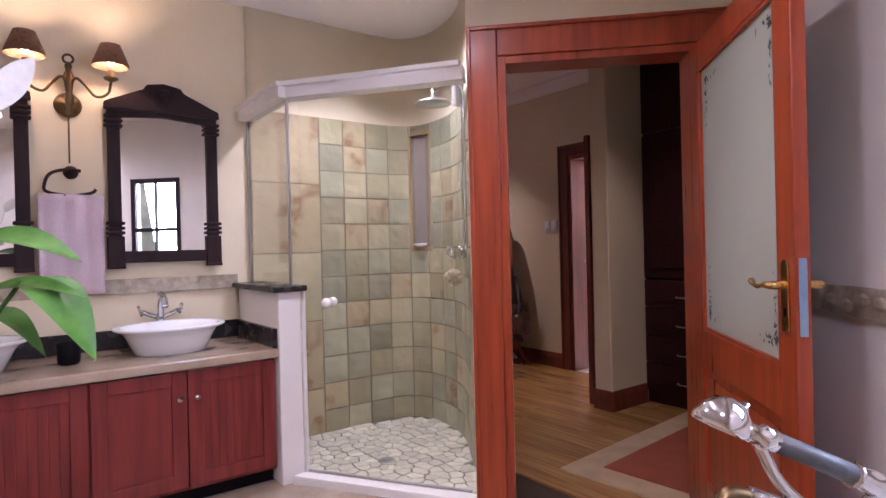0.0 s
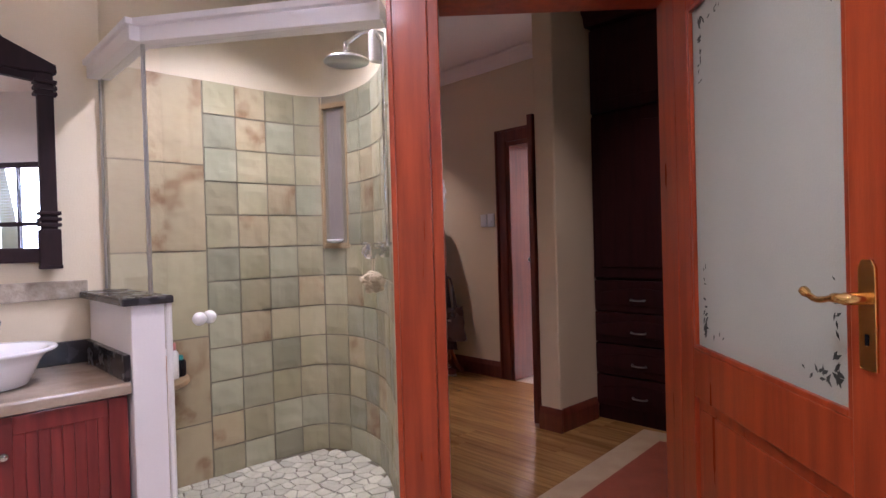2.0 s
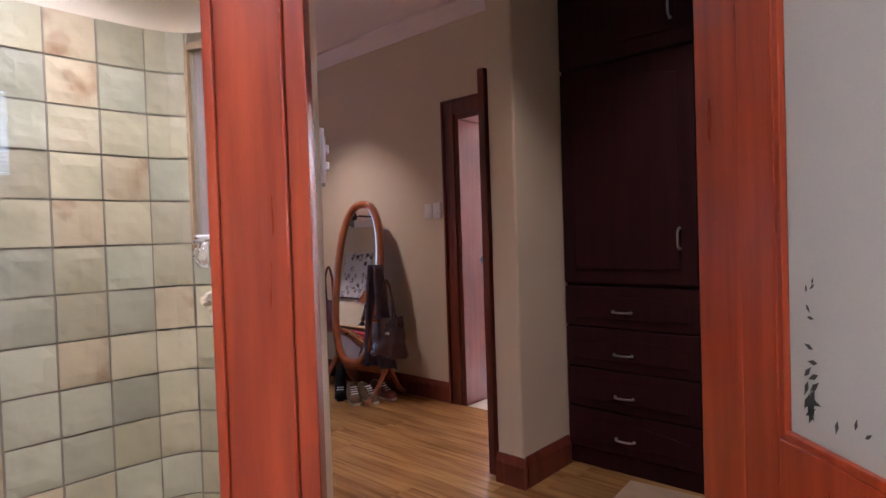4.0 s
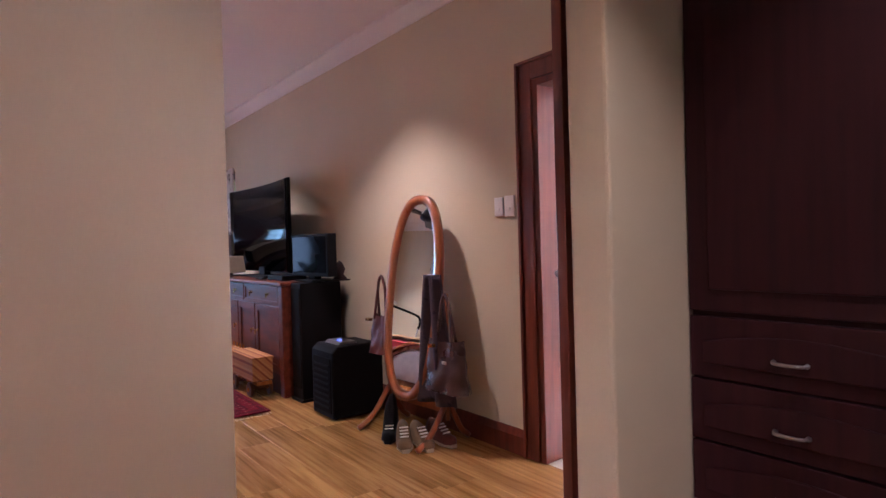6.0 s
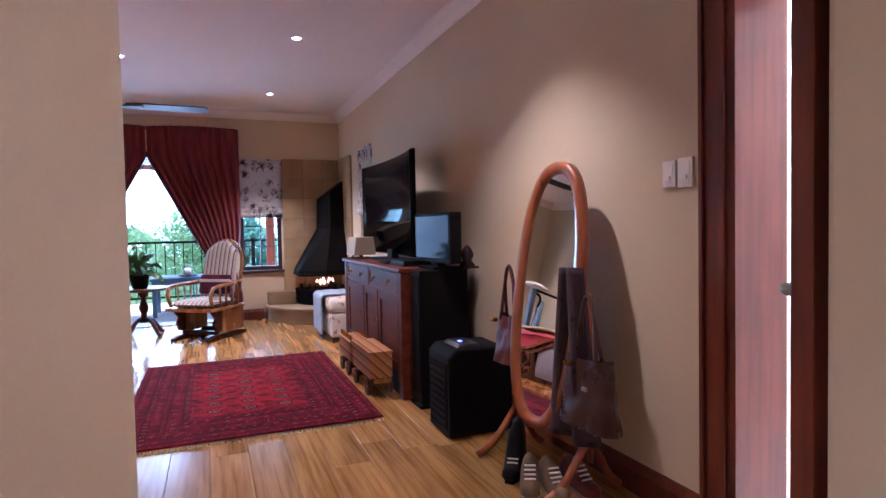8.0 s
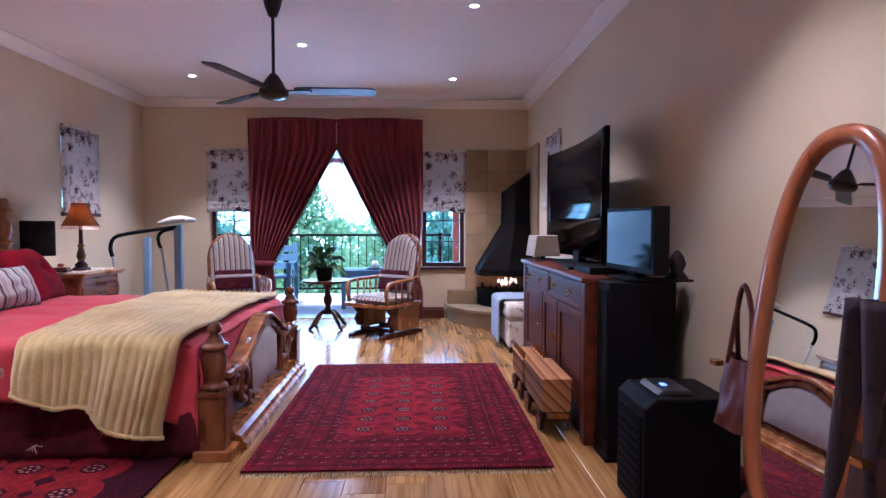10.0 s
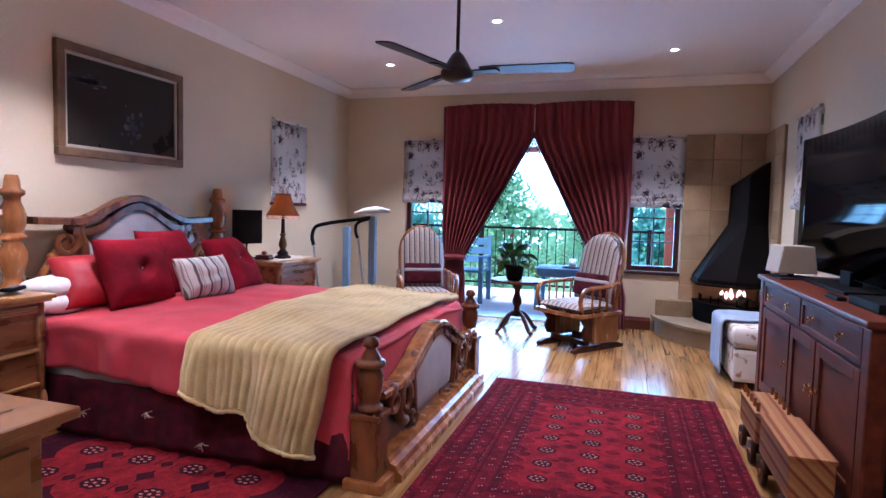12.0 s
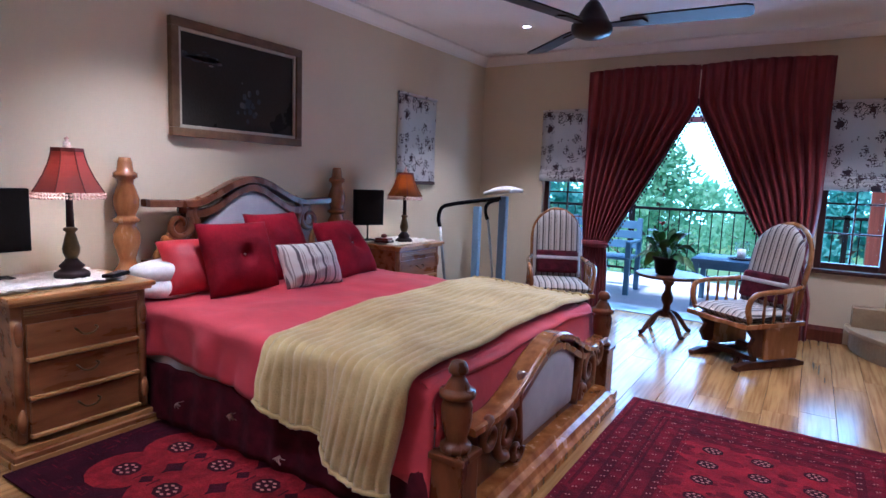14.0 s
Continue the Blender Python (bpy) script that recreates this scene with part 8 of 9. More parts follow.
# ---- chest in the foreground ----
cst = thing("chest_of_drawers", (1.4, 5.42, 0), 0, "honey oak chest with a moulded top", "chest")
part("body", box(0.93, 5.20, 0.06, 1.79, 5.645, 0.755, 0.004), NS_WOOD, cst)
part("top", box(0.89, 5.16, 0.772, 1.855, 5.69, 0.80, 0.009), NS_WOOD, cst)
part("top_moulding", box(0.91, 5.18, 0.755, 1.825, 5.665, 0.772, 0.005), NS_WOOD, cst)
part("base_moulding", box(0.90, 5.18, 0.0, 1.82, 5.67, 0.06, 0.006), NS_EDGE, cst)
for k in range(3):
    d = part("drawer", box(1.79, 5.24, 0.09 + k * 0.22, 1.803, 5.61, 0.285 + k * 0.22, 0.004), NS_WOOD, cst)
    part("handle", tube(smooth_path([(1.803, 5.38, 0.20 + k * 0.22), (1.825, 5.39, 0.195 + k * 0.22), (1.828, 5.425, 0.18 + k * 0.22), (1.825, 5.46, 0.195 + k * 0.22), (1.803, 5.47, 0.20 + k * 0.22)], 4), 0.0045, 8), OLD_BRASS, d, smooth=True)

# ---- ceiling fan ----
fan = thing("ceiling_fan", (1.985, 8.135, CEIL), 0, "dark bronze ceiling fan with three blades", "ceiling fan")
FANM = material("fan_bronze", (0.030, 0.018, 0.020), 0.35, base2=(0.02, 0.012, 0.014), scale=8, bump=0.05, coat=0.1, gloss=0.3)
part("canopy", lathe([(0.008, -0.17), (0.03, -0.16), (0.055, -0.09), (0.07, -0.02), (0.072, 0.0)], (0, 0, 0), 24), FANM, fan, local=True, smooth=True)
part("rod", tube([(0, 0, -0.16), (0, 0, -0.56)], 0.011, 12), FANM, fan, local=True, smooth=True)
part("motor", lathe([(0.0, -0.725), (0.04, -0.722), (0.085, -0.705), (0.098, -0.685), (0.098, -0.66), (0.085, -0.645), (0.06, -0.60), (0.035, -0.56), (0.014, -0.54)], (0, 0, 0), 32), FANM, fan, local=True, smooth=True)
for ang in (4, 253, 137):
    m = Matrix.Rotation(radians(ang), 4, "Z") @ Matrix.Translation((0, 0, -0.655)) @ Matrix.Rotation(radians(-9), 4, "X")
    b = part("blade", prism([(0.14, -0.045), (0.20, -0.058), (0.66, -0.066), (0.69, -0.05), (0.695, 0.0), (0.69, 0.045), (0.66, 0.06), (0.20, 0.052), (0.14, 0.045)], -0.004, 0.004), FANM, fan, local=True)
    b.data.transform(m)
    bi = part("blade_iron", prism([(0.08, -0.02), (0.24, -0.035), (0.26, 0.0), (0.24, 0.035), (0.08, 0.02)], -0.012, -0.004), FANM, b, local=True)
    bi.data.transform(m)

# ---- recessed downlights ----
SPOT_FACE = glowing("downlight_glow", (1.0, 0.93, 0.84), 22.0)
# fittings of the last two are unseen and go with the added spots
for px, py in DOWNLIGHTS:
    t = thing("downlight", (px, py, CEIL), 0, "small round recessed ceiling spotlight, lit", "downlight", "ceiling spotlights")
    part("ring", lathe([(0.030, -0.004), (0.045, -0.004), (0.050, 0.0), (0.030, 0.0)], (0, 0, 0), 24), WHITE_PLASTIC, t, local=True, smooth=True)
    part("lens", lathe([(0.0, -0.003), (0.030, -0.003), (0.030, -0.001), (0.0, -0.001)], (0, 0, 0), 20), SPOT_FACE, t, local=True)

# ---- curtains ----
def curtain(x_out, x_top, x_tie_in, x_tie_out, x_floor_in, label):
    """One half of the tied-back pair, from its outer edge to the inner edge that sweeps to the tie."""
    t = thing("curtain", ((x_out + x_top) / 2, 11.36, 0), 0, label, "curtain", "tied-back curtains")
    z_top, z_tie = 2.49, 0.72

    def edge_in(z):
        if z > 2.12:
            return x_top
        if z > z_tie:
            q = (2.12 - z) / (2.12 - z_tie)
            return x_top + (x_tie_in - x_top) * (q ** 1.03)
        q = (z_tie - z) / z_tie
        return x_tie_in + (x_floor_in - x_tie_in) * min(1, q * 2.5)

    def edge_out(z):
        if z > z_tie:
            q = max(0, (z_tie + 0.6 - z) / 0.6) ** 2
            return x_out + (x_tie_out - x_out) * q
        return x_tie_out + (x_out - x_tie_out) * min(1, (z_tie - z) / z_tie * 2)

    def fn(u, v):
        z = z_top - (z_top - 0.015) * v
        a, b = edge_out(z), edge_in(z)
        wid = abs(b - a)
        fold = 0.032 * (0.55 + 0.45 * min(1, wid / 0.7)) * math.sin(u * 2 * math.pi * 10.5 + 1.3 * math.sin(v * 3) + lump((u * 4, v * 2, x_out), 1.0, 1.2))
        pleat = 0.007 * math.sin(u * 2 * math.pi * 17) * max(0, 1 - v * 6)
        return (a + (b - a) * u, 11.33 + fold * (0.35 + 0.65 * min(1, v * 4)) + pleat, z + (0.02 * math.sin(u * 3.14) if v < 0.01 else 0))
    part("cloth", sheet(fn, 150, 44, 0.006), CURTAIN, t, smooth=True)
    bm = bmesh.new()
    for i in range(44):
        z = 2.16 - (2.16 - z_tie) * i / 43
        x = edge_in(z)
        s_ = 1 if x_tie_in < x_top else -1
        ball((x + s_ * 0.018, 11.335, z - 0.012), 0.0105, bm, 1, 1, 1.5, 1)
    part("bobble_trim", bm, TASSEL, t, "dark bobble trim along the edge")
    part("gimp", tube([(edge_in(z), 11.335, z) for z in [2.18 - (2.18 - z_tie) * i / 30 for i in range(31)]], 0.007, 6), TASSEL, t)
    xm = (x_tie_in + x_tie_out) / 2
    hw = abs(x_tie_in - x_tie_out) / 2 + 0.01
    part("tie_band", lathe([(1.0, -0.035), (1.06, 0.0), (1.0, 0.035)], (xm, 11.335, z_tie), 24, m=Matrix.Diagonal((hw, 0.075, 1, 1))), CURTAIN, t, smooth=True)


curtain(0.89, 1.962, 1.185, 0.93, 1.21, "maroon pleated curtain tied back with bobble trim")
curtain(3.03, 1.972, 2.68, 2.95, 2.66, "maroon pleated curtain tied back beside the fireplace")
trackrail = solo("curtain_rail", box(0.88, 11.36, 2.455, 3.01, 11.40, 2.485, 0.004), DARK_RED_WOOD, "slim wooden curtain rail hidden behind the heading", "curtain rail")

# ---- blinds and windows ----
def print_cloth():
    m = material("toile_print", (0.68, 0.62, 0.61), 0.85, base2=(0.63, 0.59, 0.57), scale=3, bump=0.15, bump_scale=180)
    n, k = m.node_tree.nodes, m.node_tree.links
    co = [x for x in n if x.type == "TEX_COORD"][0]
    def node(kind, op=None, **given):
        q = n.new(kind)
        if op:
            q.operation = op
        for name_, v_ in given.items():
            q.inputs[name_].default_value = v_
        return q
    # motifs scattered over the cloth: some solid silhouettes, most of them fine line drawings
    vor = node("ShaderNodeTexVoronoi", Scale=9.0, Randomness=0.7)
    nz = node("ShaderNodeTexNoise", Scale=26.0, Detail=4.0)
    line = node("ShaderNodeTexNoise", Scale=40.0, Detail=2.0)
    for q in (vor, nz, line):
        k.new(co.outputs["Object"], q.inputs["Vector"])
    sep_ = n.new("ShaderNodeSeparateColor")
    k.new(vor.outputs["Color"], sep_.inputs["Color"])
    edge = node("ShaderNodeMath", "MULTIPLY_ADD")
    edge.inputs[1].default_value = 0.75
    k.new(nz.outputs["Fac"], edge.inputs[0])
    k.new(vor.outputs["Distance"], edge.inputs[2])
    solid, region, thin, centred, chosen = [node("ShaderNodeMath", op) for op in ("LESS_THAN", "LESS_THAN", "LESS_THAN", "SUBTRACT", "LESS_THAN")]
    k.new(edge.outputs["Value"], solid.inputs[0])
    solid.inputs[1].default_value = 0.67
    k.new(edge.outputs["Value"], region.inputs[0])
    region.inputs[1].default_value = 0.86
    k.new(line.outputs["Fac"], centred.inputs[0])
    centred.inputs[1].default_value = 0.5
    size_ = node("ShaderNodeMath", "ABSOLUTE")
    k.new(centred.outputs["Value"], size_.inputs[0])
    k.new(size_.outputs["Value"], thin.inputs[0])
    thin.inputs[1].default_value = 0.05
    k.new(sep_.outputs["Red"], chosen.inputs[0])
    chosen.inputs[1].default_value = 0.55
    a1, a2, m2 = node("ShaderNodeMath", "MULTIPLY"), node("ShaderNodeMath", "MULTIPLY"), node("ShaderNodeMath", "MAXIMUM")
    k.new(solid.outputs["Value"], a1.inputs[0])
    k.new(chosen.outputs["Value"], a1.inputs[1])
    k.new(region.outputs["Value"], a2.inputs[0])
    k.new(thin.outputs["Value"], a2.inputs[1])
    k.new(a1.outputs["Value"], m2.inputs[0])
    k.new(a2.outputs["Value"], m2.inputs[1])
    src = [l for l in k if l.to_socket == n["Principled BSDF"].inputs["Base Color"]][0].from_socket
    mix = n.new("ShaderNodeMixRGB")
    mix.inputs[2].default_value = (0.075, 0.045, 0.055, 1)
    k.new(m2.outputs["Value"], mix.inputs["Fac"])
    k.new(src, mix.inputs[1])
    k.new(mix.outputs["Color"], n["Principled BSDF"].inputs["Base Color"])
    tr_, mx_ = n.new("ShaderNodeBsdfTranslucent"), n.new("ShaderNodeMixShader")
    k.new(mix.outputs["Color"], tr_.inputs["Color"])
    mx_.inputs["Fac"].default_value = 0.35
    k.new(n["Principled BSDF"].outputs["BSDF"], mx_.inputs[1])
    k.new(tr_.outputs["BSDF"], mx_.inputs[2])
    k.new(mx_.outputs["Shader"], n["Material Output"].inputs["Surface"])
    return m


TOILE = print_cloth()


def roman_blind(m, w, h, label, folds=2):
    """A roman blind in local x (width), -y (out of the wall), z (down from 0)."""
    t = thing("roman_blind", tuple(m.translation), math.degrees(m.to_euler().z), label, "blind", "printed roman blinds")
    part("cloth", sheet(lambda u, v: ((u - 0.5) * w, -0.012 - 0.004 * math.sin(v * 9), -(h - 0.14 * min(1, folds)) * v), 6, 20, 0.004), TOILE, t, local=True, smooth=True)
    for k in range(folds):
        zt_ = -(h - 0.14) - 0.045 * k + 0.02
        part("fold", sheet(lambda u, v, zt_=zt_, k=k: ((u - 0.5) * w, -0.014 - 0.022 * math.sin(v * 3.14) - 0.01 * k, zt_ - 0.085 * v + 0.004 * math.sin(u * 12)), 14, 8, 0.005), TOILE, t, "stacked lower fold", local=True, smooth=True)
    part("head_rail", box(-w / 2, -0.03, -0.01, w / 2, -0.002, 0.015, 0.003), TOILE, t, local=True)


roman_blind(pose(0.61, 11.505, 2.125), 0.56, 0.80, "printed cream roman blind half lowered by the curtain")
roman_blind(pose(3.29, 11.505, 2.125), 0.575, 0.80, "printed cream roman blind half lowered by the fireplace")
roman_blind(pose(XL + 0.004, 10.134, 2.14, 0, 0, 90), 0.65, 0.86, "printed cream roman blind fully lowered", 0)
roman_blind(pose(XR - 0.004, 10.05, 2.12, 0, 0, -90), 0.61, 0.80, "printed cream roman blind over the narrow window")


def casement(name, m, w, z0, z1, label, bars=1, rails=1, wood=None):
    wood = wood or WINDOW_WOOD
    t = thing(name, tuple(m.translation), math.degrees(m.to_euler().z), label, "window", "", "structure")
    f = 0.055
    for a, b, c, d in [(-w / 2, -w / 2 + f, z0, z1), (w / 2 - f, w / 2, z0, z1), (-w / 2 + f, w / 2 - f, z0, z0 + f), (-w / 2 + f, w / 2 - f, z1 - f, z1)]:
        part("window_frame", box(a, 0.06, c, b, 0.12, d, 0.005), wood, t, local=True)
    for k in range(bars):
        x = -w / 2 + f + (w - 2 * f) * (k + 1) / (bars + 1)
        part("glazing_bar", box(x - 0.008, 0.075, z0 + f, x + 0.008, 0.105, z1 - f, 0.003), wood, t, local=True)
    for k in range(rails):
        z = z0 + f + (z1 - z0 - 2 * f) * (k + 1) / (rails + 1)
        part("glazing_bar", box(-w / 2 + f, 0.077, z - 0.008, w / 2 - f, 0.103, z + 0.008, 0.003), wood, t, local=True)
    p = part("pane", box(-w / 2 + f, 0.088, z0 + f, w / 2 - f, 0.092, z1 - f), PANE, t, local=True)
    p.visible_shadow = False
    part("window_sill", box(-w / 2 - 0.03, -0.035, z0 - 0.035, w / 2 + 0.03, 0.06, z0, 0.006), wood, t, local=True)


casement("window_1", pose(0.63, YN, 0), 0.54, 0.655, 2.10, "dark-framed window with small panes by the curtain", 1, 4)
casement("window_2", pose(3.29, YN, 0), 0.54, 0.655, 2.10, "dark-framed window with small panes by the fireplace", 1, 4)
casement("window_3", pose(XL, 10.125, 0, 0, 0, 90), 0.59, 1.31, 2.13, "narrow dark-framed window above the night table", 0, 1)
casement("window_4", pose(XR, 10.045, 0, 0, 0, -90), 0.61, 1.05, 2.10, "narrow dark-framed window behind the television", 0, 1)
# balcony door frame, its leaves folded outside
bd = thing("door_3", (1.93, YN, 0), 0, "wide balcony doorway with its doors folded open", "balcony door", "", "structure")
for a, b, c, d in [(0.98, 1.05, 0, 2.2), (2.81, 2.88, 0, 2.2), (1.05, 2.81, 2.13, 2.2)]:
    part("frame", box(a, 11.56, c, b, 11.70, d, 0.005), DARK_RED_WOOD, bd)
part("threshold", box(1.05, 11.52, -0.011, 2.81, 11.76, 0.012, 0.004), STEEL, bd)
part("transom", box(1.05, 11.58, 1.98, 2.81, 11.64, 2.04, 0.004), WALL_WHITE, bd)
ow = part("fanlight", box(1.05, 11.60, 2.04, 2.81, 11.605, 2.13), PANE, bd)
ow.visible_shadow = False

# ---- corner fireplace ----
STONE_JOINT = material("stone_joint", (0.27, 0.185, 0.10), 0.9, bump=0.2)
cl = thing("stone_cladding", (3.97, YN, 0), 0, "pale sandstone cladding in the fireplace corner", "cladding", "", "structure")
part("backing", box(3.575, 11.49, 0.0, XR, YN + 0.001, 2.13), STONE_JOINT, cl)
part("backing", box(XR - 0.02, 10.76, 0.0, XR + 0.001, 11.49, 2.13), STONE_JOINT, cl)
r8 = random.Random(2)
for x0, x1 in ((3.578, 3.845), (3.85, 4.11), (4.115, 4.345)):
    for k in range(8):
        part("stone", box(x0, 11.462 - r8.uniform(0, 0.006), 0.003 + 0.268 * k, x1, 11.49, 0.266 + 0.268 * k, 0.004), SANDSTONE, cl)
for y0, y1 in ((10.763, 11.06), (11.065, 11.458)):
    for k in range(8):
        part("stone", box(4.342 - r8.uniform(0, 0.006), y0, 0.003 + 0.268 * k, XR - 0.02, y1, 0.266 + 0.268 * k, 0.004), SANDSTONE, cl)
hr = thing("hearth", (4.0, 11.2, 0), 0, "rounded sandstone hearth with a raised back ledge", "hearth")
arc = [(XR - 0.03 - 1.04 * math.cos(a), YN - 0.04 - 0.98 * math.sin(a)) for a in [math.pi / 2 * i / 20 for i in range(21)]]
part("slab", prism([(XR - 0.03, YN - 0.05)] + arc, 0.16, 0.20, bevel=0.008), SANDSTONE, hr)
inner_arc = [(XR - 0.03 - 1.00 * math.cos(a), YN - 0.04 - 0.94 * math.sin(a)) for a in [math.pi / 2 * i / 20 for i in range(21)]]
part("base", prism([(XR - 0.03, YN - 0.05)] + inner_arc, 0.0, 0.16), SANDSTONE, hr)
part("ledge", box(3.34, 11.32, 0.20, 3.70, 11.46, 0.37, 0.006), SANDSTONE, hr)
fp = thing("fireplace", (4.05, 11.15, 0.2), 0, "black steel corner fireplace with a tapered hood", "fireplace")


def ring_at(c, r, z, squash=1.0):
    """A quarter-turned section of the hood: its back to the corner."""
    d = Vector((-0.707, -0.707, 0))
    e = Vector((-0.707, 0.707, 0))
    c = Vector((*c, 0))
    return [c + d * (r * squash * math.cos(a)) + e * (r * math.sin(a)) + Vector((0, 0, z)) for a in [math.pi * (i / 14) - math.pi / 2 for i in range(15)]]




def hood_section(xl, xr, ridge, yf, z, lift=0.0):
    """Five corners of the folded hood, back edge against the cladding; lift slants the section up to its x end."""
    return [Vector((x, y, z + lift * (x - xl) / (xr - xl))) for x, y in ((xl, 11.455), (xl, yf + 0.16), (ridge, yf), (xr, yf + 0.10), (xr, 11.455))]


bm = bmesh.new()
secs = [hood_section(3.70, 4.338, 4.02, 10.80, 0.60), hood_section(3.70, 4.338, 4.02, 10.80, 0.655), hood_section(4.02, 4.335, 4.13, 11.04, 1.20), hood_section(4.03, 4.333, 4.14, 11.07, 1.60, 0.23)]
rings = [[bm.verts.new(p) for p in s_] for s_ in secs]
for a, b in zip(rings, rings[1:]):
    for i in range(5):
        bm.faces.new((a[i], a[(i + 1) % 5], b[(i + 1) % 5], b[i]))
bm.faces.new(rings[-1])
bmesh.ops.recalc_face_normals(bm, faces=bm.faces)
part("hood", bm, BLACK_METAL, fp, "black steel smoke hood", smooth=False)
part("hood_rim", tube(hood_section(3.70, 4.325, 4.02, 10.80, 0.605), 0.014, 8), BLACK_METAL, fp, smooth=True)
bm = bmesh.new()
rings = [[bm.verts.new(p) for p in ring_at((4.16, 11.28), r_, z_, 0.85)] for r_, z_ in ((0.47, 0.20), (0.49, 0.36), (0.50, 0.40))]
for a, b in zip(rings, rings[1:]):
    for i in range(15):
        bm.faces.new((a[i], a[(i + 1) % 15], b[(i + 1) % 15], b[i]))
bm.faces.new(rings[-1])
bmesh.ops.recalc_face_normals(bm, faces=bm.faces)
part("fire_box", bm, BLACK_METAL, fp)
for i in range(9):
    p = ring_at((4.16, 11.28), 0.42, 0, 0.85)[1 + int(i * 1.5)]
    part("grate_bar", tube([(p.x, p.y, 0.40), (p.x, p.y, 0.47)], 0.008, 6), BLACK_METAL, fp)
LOG = material("charred_log", (0.05, 0.03, 0.02), 0.9, base2=(0.12, 0.09, 0.07), scale=12, bump=0.5, bump_scale=30)
for i in range(5):
    a = r8.uniform(0, 3.1)
    c = Vector((4.04 + r8.uniform(-0.1, 0.1), 11.12 + r8.uniform(-0.1, 0.1), 0.43 + 0.03 * (i // 2)))
    d = Vector((math.cos(a), math.sin(a), 0.1)) * 0.16
    part("log", tube([c - d, c, c + d], 0.035, 8), LOG, fp)
FLAME = glowing("flame", (1.0, 0.50, 0.28), 2.2)
for i in range(9):
    c = Vector((4.02 + r8.uniform(-0.13, 0.15), 11.10 + r8.uniform(-0.13, 0.13), 0.46))
    h = r8.uniform(0.05, 0.11)
    part("flame", lathe([(0.0, 0), (0.016, 0.02), (0.02, 0.04), (0.012, h * 0.7), (0.0, h)], tuple(c), 8), FLAME, fp, "small orange flame", smooth=True)
# point lamp added for a glow over the grate; no bulb stands here
point_lamp(4.02, 11.08, 0.56, 0.5, 0.06, (1.0, 0.5, 0.25))

# ---- the balcony and the garden ----
structure("floor_balcony", box(-2.0, 11.76, -0.12, 6.0, 14.4, -0.015), PAVING, "pale paved balcony floor", "balcony floor")
gr = thing("balcony_railing", (2.0, 14.2, 0), 0, "black steel balcony railing with slim balusters", "railing")
part("top_rail", box(-2.0, 14.17, 1.0, 6.0, 14.23, 1.04, 0.006), BLACK_METAL, gr)
part("bottom_rail", box(-2.0, 14.18, 0.08, 6.0, 14.22, 0.11), BLACK_METAL, gr)
for i in range(56):
    x = -1.9 + i * 0.142
    part("baluster", tube([(x, 14.2, 0.10), (x, 14.2, 1.0)], 0.008, 6), BLACK_METAL, gr)
for x in (-1.95, 0.7, 3.35, 5.95):
    part("post", box(x - 0.03, 14.17, -0.015, x + 0.03, 14.23, 1.06), BLACK_METAL, gr)
post = thing("balcony_post", (3.62, 13.9, 0), 0, "brown painted timber roof post on the balcony", "post")
part("shaft", box(3.55, 13.83, -0.015, 3.69, 13.97, 2.5, 0.01), DARK_RED_WOOD, post)
part("brace", box(3.56, 13.85, 0.55, 3.95, 13.95, 0.62, 0.01), DARK_RED_WOOD, post)
bt = thing("balcony_table", (2.28, 12.75, 0), 0, "pale blue painted garden table", "garden table")
part("tabletop", box(1.85, 12.40, 0.50, 2.75, 13.10, 0.54, 0.006), GARDEN_PAINT, bt)
for x in (1.90, 2.70):
    for y in (12.45, 13.05):
        part("leg", box(x - 0.03, y - 0.03, -0.015, x + 0.03, y + 0.03, 0.50, 0.004), GARDEN_PAINT, bt)
part("apron", box(1.90, 12.43, 0.43, 2.70, 12.45, 0.50), GARDEN_PAINT, bt)
part("apron", box(1.90, 13.05, 0.43, 2.70, 13.07, 0.50), GARDEN_PAINT, bt)
jar = thing("candle_jar", (2.33, 12.72, 0.54), 0, "clear glass candle jar on a dark plate", "candle")
part("plate", lathe([(0.10, 0), (0.14, 0.012), (0.13, 0.015), (0.0, 0.008)], (0, 0, 0), 20), EBONY, jar, local=True, smooth=True)
part("candle", lathe([(0.045, 0.012), (0.045, 0.12), (0.0, 0.12)], (0, 0, 0), 16), LINEN, jar, local=True, smooth=True)
part("glass", lathe([(0.07, 0.012), (0.085, 0.10), (0.075, 0.20), (0.072, 0.20), (0.08, 0.10), (0.066, 0.014)], (0, 0, 0), 20), CLEAR, jar, local=True, smooth=True)
gb = thing("garden_bench", (0.67, 13.0, 0), 0, "grey-blue slatted garden bench on the balcony", "bench")
for k in range(4):
    part("seat_slat", box(0.22, 12.5 + 0.13 * k, 0.42, 1.12, 12.61 + 0.13 * k, 0.45, 0.004), GARDEN_PAINT, gb)
for k in range(3):
    part("back_slat", box(0.22, 13.06, 0.52 + 0.13 * k, 1.12, 13.09, 0.62 + 0.13 * k, 0.004), GARDEN_PAINT, gb)
for x in (0.24, 1.10):
    part("leg", box(x - 0.03, 12.52, -0.015, x + 0.03, 12.58, 0.62), GARDEN_PAINT, gb)
    part("leg", box(x - 0.03, 13.02, -0.015, x + 0.03, 13.08, 0.92), GARDEN_PAINT, gb)
    part("arm_rest", box(x - 0.03, 12.50, 0.62, x + 0.03, 13.06, 0.65, 0.004), GARDEN_PAINT, gb)
g_bm = bmesh.new()
